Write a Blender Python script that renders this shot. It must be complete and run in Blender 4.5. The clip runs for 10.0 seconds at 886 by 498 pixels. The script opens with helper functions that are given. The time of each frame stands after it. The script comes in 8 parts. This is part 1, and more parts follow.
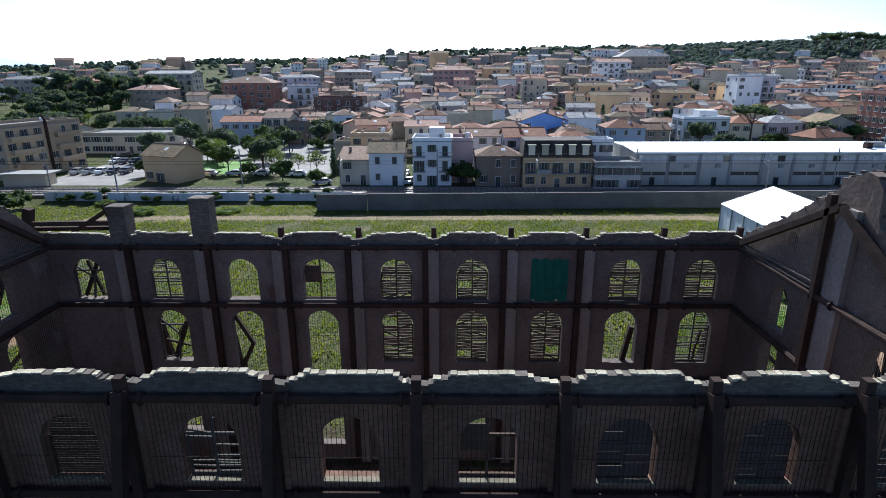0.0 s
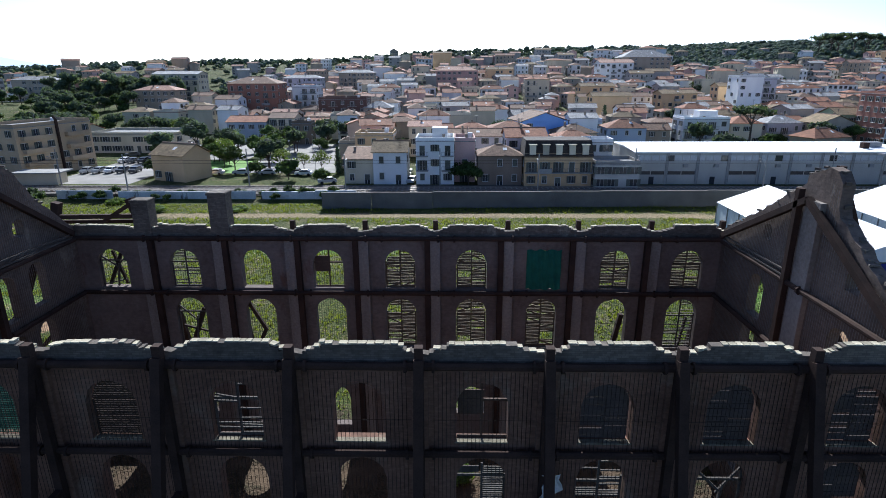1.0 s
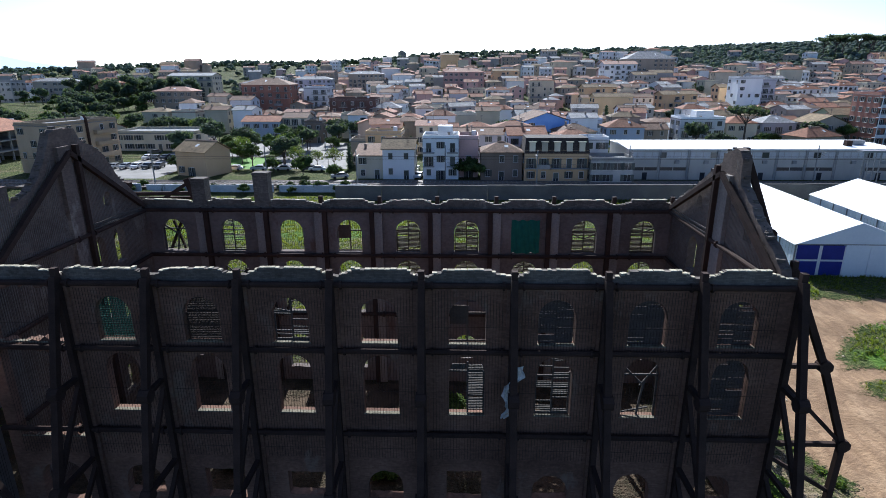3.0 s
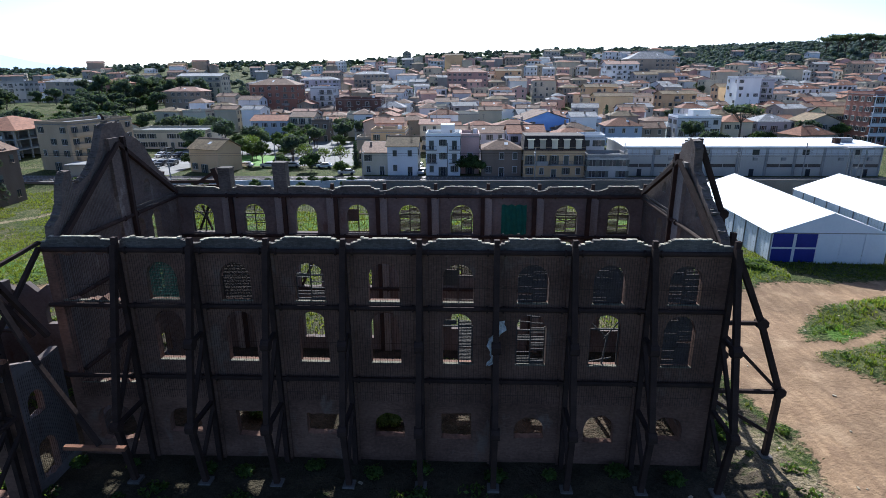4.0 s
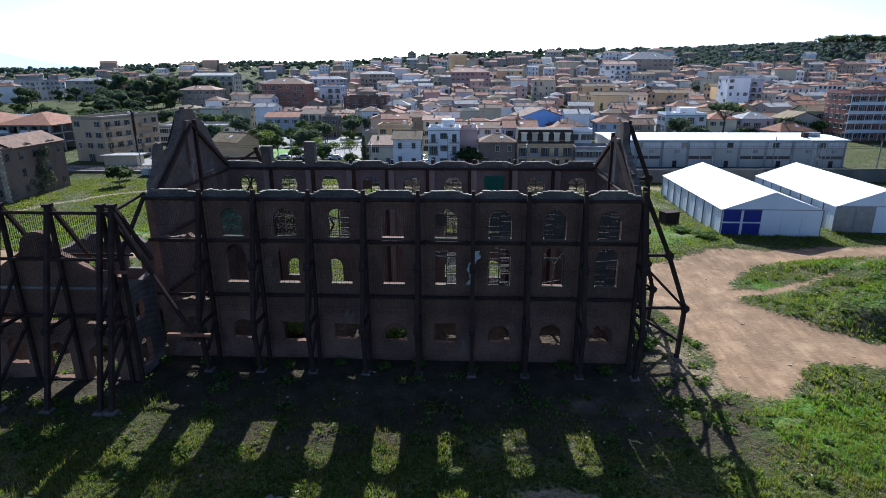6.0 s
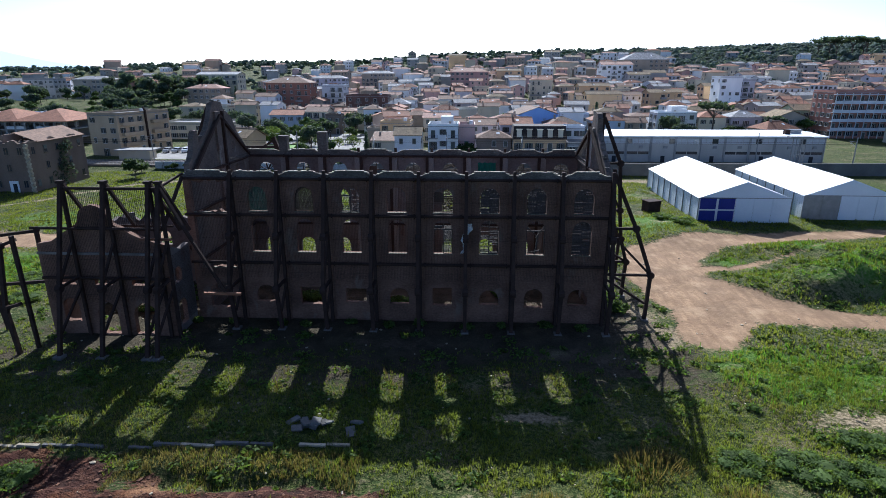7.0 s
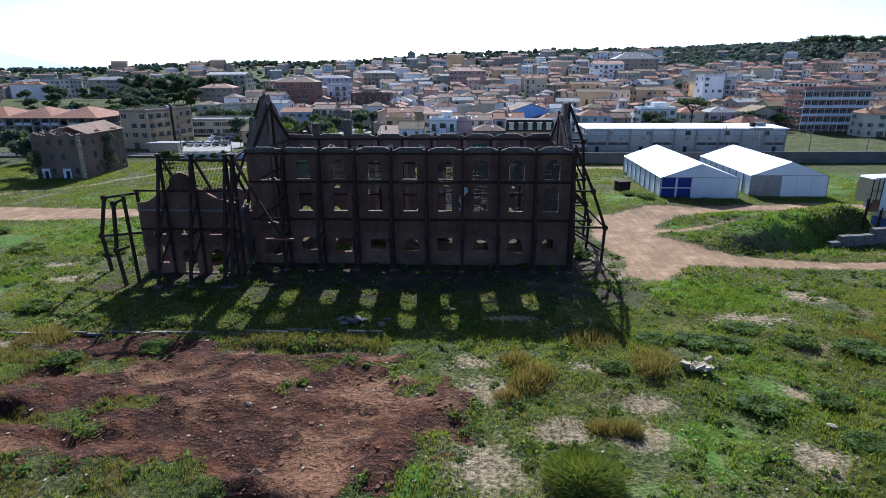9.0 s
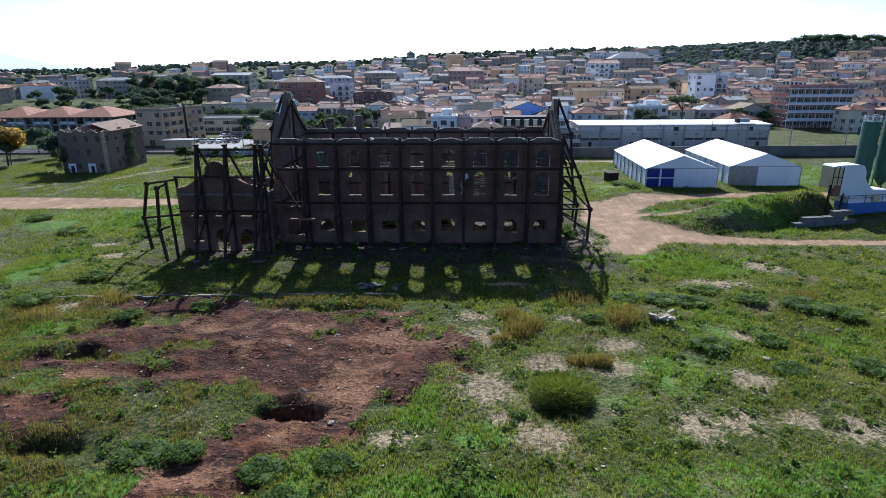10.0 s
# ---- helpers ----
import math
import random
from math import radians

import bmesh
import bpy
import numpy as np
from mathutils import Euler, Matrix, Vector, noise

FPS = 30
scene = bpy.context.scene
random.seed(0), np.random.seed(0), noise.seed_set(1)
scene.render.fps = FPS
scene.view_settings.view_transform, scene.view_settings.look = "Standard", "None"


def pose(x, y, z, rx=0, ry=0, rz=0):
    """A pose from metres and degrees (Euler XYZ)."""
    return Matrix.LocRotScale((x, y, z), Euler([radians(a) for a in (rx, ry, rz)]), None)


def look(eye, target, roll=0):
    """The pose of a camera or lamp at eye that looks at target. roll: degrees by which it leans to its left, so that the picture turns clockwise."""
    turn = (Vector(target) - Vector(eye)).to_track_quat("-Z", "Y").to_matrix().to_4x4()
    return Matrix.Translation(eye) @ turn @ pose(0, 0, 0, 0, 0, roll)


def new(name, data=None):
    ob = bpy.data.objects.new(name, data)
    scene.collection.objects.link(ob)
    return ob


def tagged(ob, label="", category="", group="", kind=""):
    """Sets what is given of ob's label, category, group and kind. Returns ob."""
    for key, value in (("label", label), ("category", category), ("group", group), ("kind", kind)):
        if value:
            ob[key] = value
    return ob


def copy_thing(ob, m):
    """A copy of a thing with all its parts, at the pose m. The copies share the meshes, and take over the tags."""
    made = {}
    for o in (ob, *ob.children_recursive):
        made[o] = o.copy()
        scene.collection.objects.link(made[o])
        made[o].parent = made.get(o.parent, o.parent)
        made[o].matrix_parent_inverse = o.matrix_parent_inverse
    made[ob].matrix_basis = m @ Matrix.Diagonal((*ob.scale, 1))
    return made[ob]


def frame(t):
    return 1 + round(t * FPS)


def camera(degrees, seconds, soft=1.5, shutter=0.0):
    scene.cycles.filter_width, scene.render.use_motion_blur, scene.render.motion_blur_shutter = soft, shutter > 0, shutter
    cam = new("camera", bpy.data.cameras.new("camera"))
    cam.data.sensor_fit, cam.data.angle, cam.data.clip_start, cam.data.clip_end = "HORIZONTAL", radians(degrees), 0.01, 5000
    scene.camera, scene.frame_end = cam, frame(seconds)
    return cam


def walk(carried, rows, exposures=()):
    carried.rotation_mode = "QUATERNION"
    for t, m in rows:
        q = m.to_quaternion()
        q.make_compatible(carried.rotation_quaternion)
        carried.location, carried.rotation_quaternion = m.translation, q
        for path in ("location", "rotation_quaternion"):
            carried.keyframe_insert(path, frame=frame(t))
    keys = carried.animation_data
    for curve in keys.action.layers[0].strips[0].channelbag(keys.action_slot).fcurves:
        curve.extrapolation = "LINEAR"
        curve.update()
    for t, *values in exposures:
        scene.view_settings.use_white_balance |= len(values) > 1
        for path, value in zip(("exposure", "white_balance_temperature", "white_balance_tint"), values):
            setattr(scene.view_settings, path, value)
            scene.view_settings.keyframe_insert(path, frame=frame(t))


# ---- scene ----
cam = camera(76.0, 10.0, 0.9)
PATH = [
    (0, (0.993, -15.813, 24.783), (0.964, -13.905, 24.183), -0.2),
    (0.5, (1.06, -16.879, 24.89), (1.024, -14.971, 24.29), -0.2),
    (1, (1.161, -18.217, 24.951), (1.121, -16.309, 24.352), -0.2),
    (1.5, (1.26, -19.848, 25.024), (1.218, -17.94, 24.426), -0.2),
    (2, (1.41, -21.812, 25.065), (1.363, -19.904, 24.469), -0.2),
    (2.5, (1.6, -24.095, 25.068), (1.544, -22.187, 24.473), -0.2),
    (4, (2.699, -32.459, 25.202), (2.617, -30.551, 24.607), -0.3),
    (4.5, (3.125, -35.615, 25.218), (3.037, -33.708, 24.623), -0.3),
    (5, (3.551, -39.008, 25.187), (3.457, -37.101, 24.592), -0.3),
    (5.5, (3.945, -42.538, 25.177), (3.848, -40.631, 24.582), -0.3),
    (7, (4.972, -54.213, 24.833), (4.875, -52.306, 24.238), -0.1),
    (7.5, (5.162, -58.499, 24.818), (5.066, -56.592, 24.222), -0.1),
    (8, (5.251, -63.04, 24.88), (5.157, -61.133, 24.284), -0.2),
    (8.5, (5.371, -67.591, 24.882), (5.276, -65.684, 24.285), -0.2),
    (9, (5.413, -72.311, 24.861), (5.32, -70.404, 24.264), -0.3),
    (9.5, (5.373, -77.296, 24.875), (5.281, -75.389, 24.278), -0.4),
    (10, (5.279, -82.226, 24.823), (5.188, -80.32, 24.226), -0.5),
]
EXPOSURES = [(0, 0.82, 5480, 8), (10, 0.84, 5300, 10.5)]
walk(cam, [(t, look(eye, target, roll)) for t, eye, target, roll in PATH], EXPOSURES)

# ---- world, sun ----
SUN_EL, SUN_AZ = 34.5, -4.0          # height above the horizon; turn from +y towards +x
world = bpy.data.worlds.new("sky")
scene.world = world
world.use_nodes = True
wn = world.node_tree.nodes
sky = wn.new("ShaderNodeTexSky")
sky.sky_type, sky.sun_disc = "NISHITA", False
sky.sun_elevation, sky.sun_rotation = radians(SUN_EL), radians(SUN_AZ)
sky.dust_density, sky.air_density, sky.ozone_density = 1.0, 0.45, 1.5
world.node_tree.links.new(sky.outputs[0], wn["Background"].inputs[0])
wn["Background"].inputs[1].default_value = 0.105
sun = new("sun", bpy.data.lights.new("sun", "SUN"))
sun.data.energy, sun.data.angle, sun.data.color = 5.0, radians(0.5), (1.0, 0.94, 0.85)
_e, _a = radians(SUN_EL), radians(SUN_AZ)
sun.matrix_world = look((0, 0, 100), (-math.sin(_a) * math.cos(_e) * 100, -math.cos(_a) * math.cos(_e) * 100, 100 - math.sin(_e) * 100))

# ---- materials ----
def surf(name, c1, c2, scale=0.6, fine=9.0, rough=0.9, bump=0.25, metal=0.0, vary=0.0, spec=0.3, streak=1.0, bscale=None):
    """Colour from two noises (large stains, fine grain), with relief; vary: how far repeats differ."""
    m = bpy.data.materials.new(name)
    m.use_nodes = True
    n, l = m.node_tree.nodes, m.node_tree.links
    b = n["Principled BSDF"]
    tc, mp = n.new("ShaderNodeTexCoord"), n.new("ShaderNodeMapping")
    mp.inputs["Scale"].default_value = (1, 1, streak)
    l.new(tc.outputs["Object"], mp.inputs[0])
    big, small = n.new("ShaderNodeTexNoise"), n.new("ShaderNodeTexNoise")
    big.inputs["Scale"].default_value, small.inputs["Scale"].default_value = scale, fine
    big.inputs["Detail"].default_value = 6
    small.inputs["Detail"].default_value = 3
    l.new(mp.outputs[0], big.inputs[0])
    l.new(tc.outputs["Object"], small.inputs[0])
    add = n.new("ShaderNodeMath")
    add.operation = "MULTIPLY_ADD"
    l.new(small.outputs[0], add.inputs[0])
    add.inputs[1].default_value = 0.5
    l.new(big.outputs[0], add.inputs[2])
    mr = n.new("ShaderNodeMapRange")
    mr.inputs[1].default_value, mr.inputs[2].default_value = 0.5, 1.0
    l.new(add.outputs[0], mr.inputs[0])
    mix = n.new("ShaderNodeMix")
    mix.data_type = "RGBA"
    mix.inputs[6].default_value, mix.inputs[7].default_value = (*c1, 1), (*c2, 1)
    l.new(mr.outputs[0], mix.inputs[0])
    out = mix.outputs[2]
    if vary:
        oi, hs = n.new("ShaderNodeObjectInfo"), n.new("ShaderNodeHueSaturation")
        v = n.new("ShaderNodeMapRange")
        v.inputs[3].default_value, v.inputs[4].default_value = 1 - vary, 1 + vary
        l.new(oi.outputs["Random"], v.inputs[0])
        l.new(v.outputs[0], hs.inputs["Value"])
        l.new(out, hs.inputs["Color"])
        out = hs.outputs[0]
    l.new(out, b.inputs["Base Color"])
    b.inputs["Roughness"].default_value, b.inputs["Metallic"].default_value = rough, metal
    b.inputs["Specular IOR Level"].default_value = spec
    if bump:
        bp = n.new("ShaderNodeBump")
        bp.inputs["Strength"].default_value, bp.inputs["Distance"].default_value = bump, 0.05
        if bscale:
            bn = n.new("ShaderNodeTexNoise")
            bn.inputs["Scale"].default_value = bscale
            bn.inputs["Detail"].default_value = 4
            l.new(tc.outputs["Object"], bn.inputs[0])
            l.new(bn.outputs[0], bp.inputs["Height"])
        else:
            l.new(small.outputs[0], bp.inputs["Height"])
        l.new(bp.outputs[0], b.inputs["Normal"])
    return m


def leafy(m, share=0.5):
    """Leaves and blades let light through."""
    n, l = m.node_tree.nodes, m.node_tree.links
    b, out = n["Principled BSDF"], n["Material Output"]
    tr, mx, br = n.new("ShaderNodeBsdfTranslucent"), n.new("ShaderNodeMixShader"), n.new("ShaderNodeMix")
    br.data_type, br.blend_type = "RGBA", "MULTIPLY"
    br.inputs[0].default_value, br.inputs[7].default_value = 1.0, (1.7, 1.6, 0.7, 1)
    l.new(b.inputs["Base Color"].links[0].from_socket, br.inputs[6])
    l.new(br.outputs[2], tr.inputs[0])
    mx.inputs[0].default_value = share
    ge, hs, mr = n.new("ShaderNodeNewGeometry"), n.new("ShaderNodeHueSaturation"), n.new("ShaderNodeMapRange")
    mr.inputs[3].default_value, mr.inputs[4].default_value = 0.55, 1.4
    l.new(ge.outputs["Random Per Island"], mr.inputs[0])
    l.new(mr.outputs[0], hs.inputs["Value"])
    src = b.inputs["Base Color"].links[0].from_socket
    l.new(src, hs.inputs["Color"])
    l.new(hs.outputs[0], b.inputs["Base Color"])
    l.new(hs.outputs[0], br.inputs[6])
    l.new(b.outputs[0], mx.inputs[1])
    l.new(tr.outputs[0], mx.inputs[2])
    l.new(mx.outputs[0], out.inputs["Surface"])
    return m


def masonry(name, c1, c2, mortar, bw=0.28, bh=0.075, amount=0.5, patch=None):
    """Weathered brickwork: courses by a Brick texture, with stains over them; patch: what is left of its plaster."""
    m = surf(name, c1, c2, 0.35, 5.0, 0.95, 0.0)
    n, l = m.node_tree.nodes, m.node_tree.links
    b = n["Principled BSDF"]
    src = b.inputs["Base Color"].links[0].from_socket
    tc = n.new("ShaderNodeTexCoord")
    if patch:
        mpp, pn, pr, pm = n.new("ShaderNodeMapping"), n.new("ShaderNodeTexNoise"), n.new("ShaderNodeMapRange"), n.new("ShaderNodeMix")
        mpp.inputs["Scale"].default_value = (1, 1, 0.45)
        l.new(tc.outputs["Object"], mpp.inputs[0])
        l.new(mpp.outputs[0], pn.inputs[0])
        pn.inputs["Scale"].default_value, pn.inputs["Detail"].default_value, pn.inputs["Roughness"].default_value = 0.42, 9, 0.68
        pr.inputs[1].default_value, pr.inputs[2].default_value = patch[1], patch[1] + 0.07
        l.new(pn.outputs[0], pr.inputs[0])
        pm.data_type = "RGBA"
        pm.inputs[7].default_value = (*patch[0], 1)
        l.new(pr.outputs[0], pm.inputs[0])
        l.new(src, pm.inputs[6])
        src = pm.outputs[2]
    sep, com, ad = n.new("ShaderNodeSeparateXYZ"), n.new("ShaderNodeCombineXYZ"), n.new("ShaderNodeMath")
    l.new(tc.outputs["Object"], sep.inputs[0])
    l.new(sep.outputs[0], ad.inputs[0])
    l.new(sep.outputs[1], ad.inputs[1])
    l.new(ad.outputs[0], com.inputs[0])
    l.new(sep.outputs[2], com.inputs[1])
    br = n.new("ShaderNodeTexBrick")
    br.inputs["Scale"].default_value = 1.0
    br.inputs["Brick Width"].default_value, br.inputs["Row Height"].default_value, br.inputs["Mortar Size"].default_value = bw, bh, 0.008
    br.inputs["Color1"].default_value, br.inputs["Color2"].default_value, br.inputs["Mortar"].default_value = (0.55, 0.55, 0.55, 1), (1.35, 1.3, 1.25, 1), (*mortar, 1)
    l.new(com.outputs[0], br.inputs[0])
    mul = n.new("ShaderNodeMix")
    mul.data_type, mul.blend_type = "RGBA", "MULTIPLY"
    mul.inputs[0].default_value = amount
    l.new(src, mul.inputs[6])
    l.new(br.outputs[0], mul.inputs[7])
    l.new(mul.outputs[2], b.inputs["Base Color"])
    bp = n.new("ShaderNodeBump")
    bp.inputs["Strength"].default_value, bp.inputs["Distance"].default_value = 0.5, 0.03
    nz = n.new("ShaderNodeTexNoise")
    nz.inputs["Scale"].default_value, nz.inputs["Detail"].default_value = 4.0, 6
    l.new(tc.outputs["Object"], nz.inputs[0])
    l.new(nz.outputs[0], bp.inputs["Height"])
    l.new(bp.outputs[0], b.inputs["Normal"])
    return m


M_BRICK = masonry("sooty_brick", (0.095, 0.052, 0.036), (0.25, 0.142, 0.096), (0.9, 0.9, 0.9), amount=0.4, patch=((0.195, 0.135, 0.1), 0.58))
M_PLASTER = masonry("sooty_plaster", (0.1, 0.078, 0.068), (0.2, 0.165, 0.148), (0.9, 0.9, 0.9), amount=0.18, patch=((0.12, 0.075, 0.06), 0.58))
M_PARAPET = masonry("parapet_brick", (0.07, 0.058, 0.048), (0.175, 0.15, 0.125), (0.5, 0.5, 0.5), 0.27, 0.085, 0.6, ((0.21, 0.185, 0.15), 0.6))
M_COPING = surf("pale_coping", (0.3, 0.265, 0.19), (0.5, 0.45, 0.33), 1.5, 14, 0.95, 0.5, vary=0.3)
M_PILASTER = surf("grey_pilaster", (0.13, 0.112, 0.097), (0.29, 0.255, 0.225), 0.5, 7, 0.95, 0.4, streak=0.3)
M_GABLE = masonry("gable_masonry", (0.085, 0.062, 0.05), (0.2, 0.152, 0.122), (0.9, 0.9, 0.9), amount=0.4, patch=((0.26, 0.22, 0.18), 0.6))
# lighter copy of the rod steel: light caught on the gables is in the colour
M_GABLEROD = surf("grey_rods", (0.14, 0.125, 0.11), (0.26, 0.235, 0.21), 2, 10, 0.7, 0.0, 0.3)
M_LOUVRE = surf("dark_louvre_wood", (0.028, 0.018, 0.013), (0.06, 0.038, 0.026), 1.5, 12, 0.9, 0.1)
M_BROWNSLAT = surf("brown_slats", (0.06, 0.045, 0.03), (0.13, 0.1, 0.066), 1.5, 12, 0.9, 0.1)
M_STEEL = surf("rusted_steel", (0.026, 0.017, 0.014), (0.062, 0.037, 0.028), 1.2, 15, 0.9, 0.15, 0.0, spec=0.15)
M_RUST = surf("orange_rusted_steel", (0.16, 0.07, 0.04), (0.28, 0.13, 0.07), 1.2, 15, 0.8, 0.15, 0.2)
M_ROD = surf("dark_rods", (0.024, 0.017, 0.013), (0.05, 0.035, 0.026), 2, 10, 0.8, 0.0, 0.2)
M_BOARD = surf("old_boards", (0.055, 0.036, 0.026), (0.12, 0.08, 0.058), 1.5, 12, 0.9, 0.2, streak=0.2)
M_SLAT = surf("grey_slats", (0.05, 0.042, 0.036), (0.12, 0.105, 0.09), 1.5, 12, 0.9, 0.1)
M_NETDARK = surf("dark_green_net", (0.012, 0.06, 0.042), (0.02, 0.09, 0.062), 2, 20, 0.9, 0.2)
M_NET = surf("green_net", (0.012, 0.085, 0.06), (0.02, 0.13, 0.09), 2, 20, 0.9, 0.2)
M_SILL = surf("worn_sill", (0.11, 0.098, 0.07), (0.26, 0.23, 0.165), 2.5, 12, 0.95, 0.5)
M_BLUEBOARD = surf("blue_grey_panel", (0.058, 0.045, 0.04), (0.1, 0.079, 0.07), 1.0, 10, 0.9, 0.1)
M_RAG = surf("torn_sheet", (0.42, 0.4, 0.37), (0.64, 0.61, 0.57), 2, 12, 0.8, 0.3)
M_GRASSBLADE = leafy(surf("grass_blades", (0.08, 0.115, 0.022), (0.16, 0.186, 0.046), 0.1, 3.0, 0.85, 0, spec=0.15))
M_LUSHBLADE = leafy(surf("lush_blades", (0.065, 0.15, 0.021), (0.12, 0.23, 0.038), 0.2, 3.0, 0.85, 0, spec=0.15))
M_DRYGRASS = leafy(surf("dry_stalks", (0.088, 0.078, 0.036), (0.155, 0.135, 0.066), 0.3, 3.0, 0.9, 0, spec=0.1))
M_SHRUB = leafy(surf("shrub_leaves", (0.062, 0.108, 0.025), (0.115, 0.165, 0.045), 0.8, 5.0, 0.8, 0, spec=0.2))
M_LEAF_DARK = leafy(surf("dark_leaves", (0.055, 0.085, 0.062), (0.09, 0.125, 0.085), 0.3, 3.0, 0.85, 0, vary=0.25, spec=0.15), 0.4)
# leaves of the far woods: distance haze is mixed into the colour
M_LEAF_HAZED = leafy(surf("far_leaves", (0.075, 0.11, 0.1), (0.11, 0.145, 0.125), 0.05, 1.0, 0.85, 0, spec=0.15), 0.42)
M_LEAF = leafy(surf("green_leaves", (0.04, 0.07, 0.022), (0.075, 0.115, 0.035), 0.3, 3.0, 0.85, 0, vary=0.25, spec=0.15), 0.3)
M_LEAF_LIGHT = leafy(surf("spring_leaves", (0.10, 0.15, 0.035), (0.16, 0.21, 0.06), 0.3, 3.0, 0.85, 0, vary=0.2, spec=0.15), 0.3)
M_BARK = surf("bark", (0.06, 0.045, 0.035), (0.12, 0.095, 0.075), 2, 12, 0.95, 0.4)
M_CONC = surf("concrete", (0.24, 0.235, 0.22), (0.38, 0.37, 0.35), 0.4, 8, 0.95, 0.3)
M_WHITE = surf("white_render", (0.62, 0.62, 0.62), (0.76, 0.76, 0.75), 0.3, 6, 0.9, 0.1)
M_TENT_ROOF = surf("white_tent_roof", (0.78, 0.79, 0.8), (0.85, 0.85, 0.85), 0.15, 2, 0.5, 0.05)
M_TENT_SIDE = surf("white_tent_sheet", (0.62, 0.67, 0.72), (0.72, 0.76, 0.8), 0.25, 3, 0.5, 0.1)
M_BLUE = surf("blue_sheet", (0.014, 0.02, 0.18), (0.022, 0.032, 0.24), 0.6, 6, 0.5, 0.05)
M_MACHBLUE = surf("blue_paint", (0.05, 0.11, 0.32), (0.08, 0.16, 0.4), 0.8, 8, 0.5, 0.1)
M_SILO = surf("green_silo_paint", (0.03, 0.085, 0.06), (0.045, 0.12, 0.08), 0.4, 6, 0.5, 0.05)
M_CREAM = surf("cream_paint", (0.45, 0.36, 0.2), (0.56, 0.46, 0.27), 0.6, 8, 0.6, 0.1)
M_STONE = surf("pale_rubble", (0.32, 0.265, 0.18), (0.5, 0.425, 0.3), 1.5, 9, 0.95, 0.4, vary=0.2)
M_BALLAST = surf("ballast", (0.10, 0.088, 0.078), (0.2, 0.175, 0.15), 1.2, 14, 0.95, 0.6)
M_RAILSTEEL = surf("rail_steel", (0.2, 0.17, 0.15), (0.32, 0.28, 0.25), 2, 10, 0.4, 0.0, 0.7)
M_RWALL = surf("railway_wall_render", (0.10, 0.095, 0.088), (0.18, 0.17, 0.155), 0.25, 6, 0.95, 0.3)
M_WWALL = masonry("white_wall_paint", (0.4, 0.41, 0.42), (0.62, 0.63, 0.65), (0.9, 0.9, 0.9), 0.4, 0.2, 0.15, ((0.13, 0.12, 0.11), 0.57))
M_POLE = surf("galvanised_pole", (0.2, 0.2, 0.2), (0.3, 0.3, 0.3), 1, 10, 0.5, 0, 0.5)
M_ROADGREY = surf("asphalt_grey", (0.06, 0.06, 0.06), (0.1, 0.1, 0.098), 0.3, 6, 0.9, 0.2)
M_PAVEWHITE = surf("pale_paving", (0.17, 0.16, 0.145), (0.29, 0.275, 0.255), 0.25, 5, 0.9, 0.15)
M_LAWN = surf("lawn_turf", (0.085, 0.19, 0.022), (0.15, 0.29, 0.04), 0.2, 4, 0.9, 0.5)
M_GLASSDARK = surf("window_glass", (0.02, 0.024, 0.03), (0.045, 0.05, 0.06), 0.5, 3, 0.15, 0, spec=0.5)
M_SHUTTER = surf("shutter_paint", (0.06, 0.07, 0.06), (0.12, 0.12, 0.10), 1, 8, 0.7, 0, vary=0.4)
M_FRAME = surf("window_trim", (0.5, 0.48, 0.45), (0.62, 0.6, 0.56), 1, 8, 0.8, 0)
M_TYRE = surf("tyre_rubber", (0.02, 0.02, 0.02), (0.035, 0.035, 0.035), 3, 12, 0.9, 0)


def rooftile(name, c1, c2, vary=0.22):
    """Clay pantiles: patches of moss and new tile, speckled courses, with relief."""
    m = surf(name, c1, c2, 0.5, 4.5, 0.9, 0.8, vary=vary, bscale=6.0)
    n, l = m.node_tree.nodes, m.node_tree.links
    b = n["Principled BSDF"]
    tc, nz, mr, mx = n.new("ShaderNodeTexCoord"), n.new("ShaderNodeTexNoise"), n.new("ShaderNodeMapRange"), n.new("ShaderNodeMix")
    nz.inputs["Scale"].default_value, nz.inputs["Detail"].default_value, nz.inputs["Roughness"].default_value = 1.6, 6, 0.7
    l.new(tc.outputs["Object"], nz.inputs[0])
    mr.inputs[1].default_value, mr.inputs[2].default_value, mr.inputs[3].default_value, mr.inputs[4].default_value = 0.36, 0.64, 0.62, 1.25
    l.new(nz.outputs[0], mr.inputs[0])
    mx.data_type, mx.blend_type = "RGBA", "MULTIPLY"
    mx.inputs[0].default_value = 1.0
    l.new(b.inputs["Base Color"].links[0].from_socket, mx.inputs[6])
    l.new(mr.outputs[0], mx.inputs[7])
    l.new(mx.outputs[2], b.inputs["Base Color"])
    return m


ROOFS = [rooftile("terracotta_tiles", (0.2, 0.088, 0.05), (0.32, 0.145, 0.08)),
         rooftile("brown_tiles", (0.13, 0.08, 0.053), (0.22, 0.135, 0.088)),
         rooftile("rosy_tiles", (0.24, 0.135, 0.095), (0.36, 0.21, 0.15)),
         rooftile("mossy_tiles", (0.135, 0.098, 0.052), (0.24, 0.17, 0.09)),
         rooftile("grey_roofing", (0.18, 0.18, 0.18), (0.34, 0.335, 0.33))]
M_RIDGE = surf("ridge_tiles", (0.3, 0.19, 0.13), (0.44, 0.3, 0.215), 1, 6, 0.9, 0.2, vary=0.2)
M_AERIAL = surf("aerial_metal", (0.1, 0.1, 0.105), (0.18, 0.18, 0.19), 1, 6, 0.5, 0, 0.6)
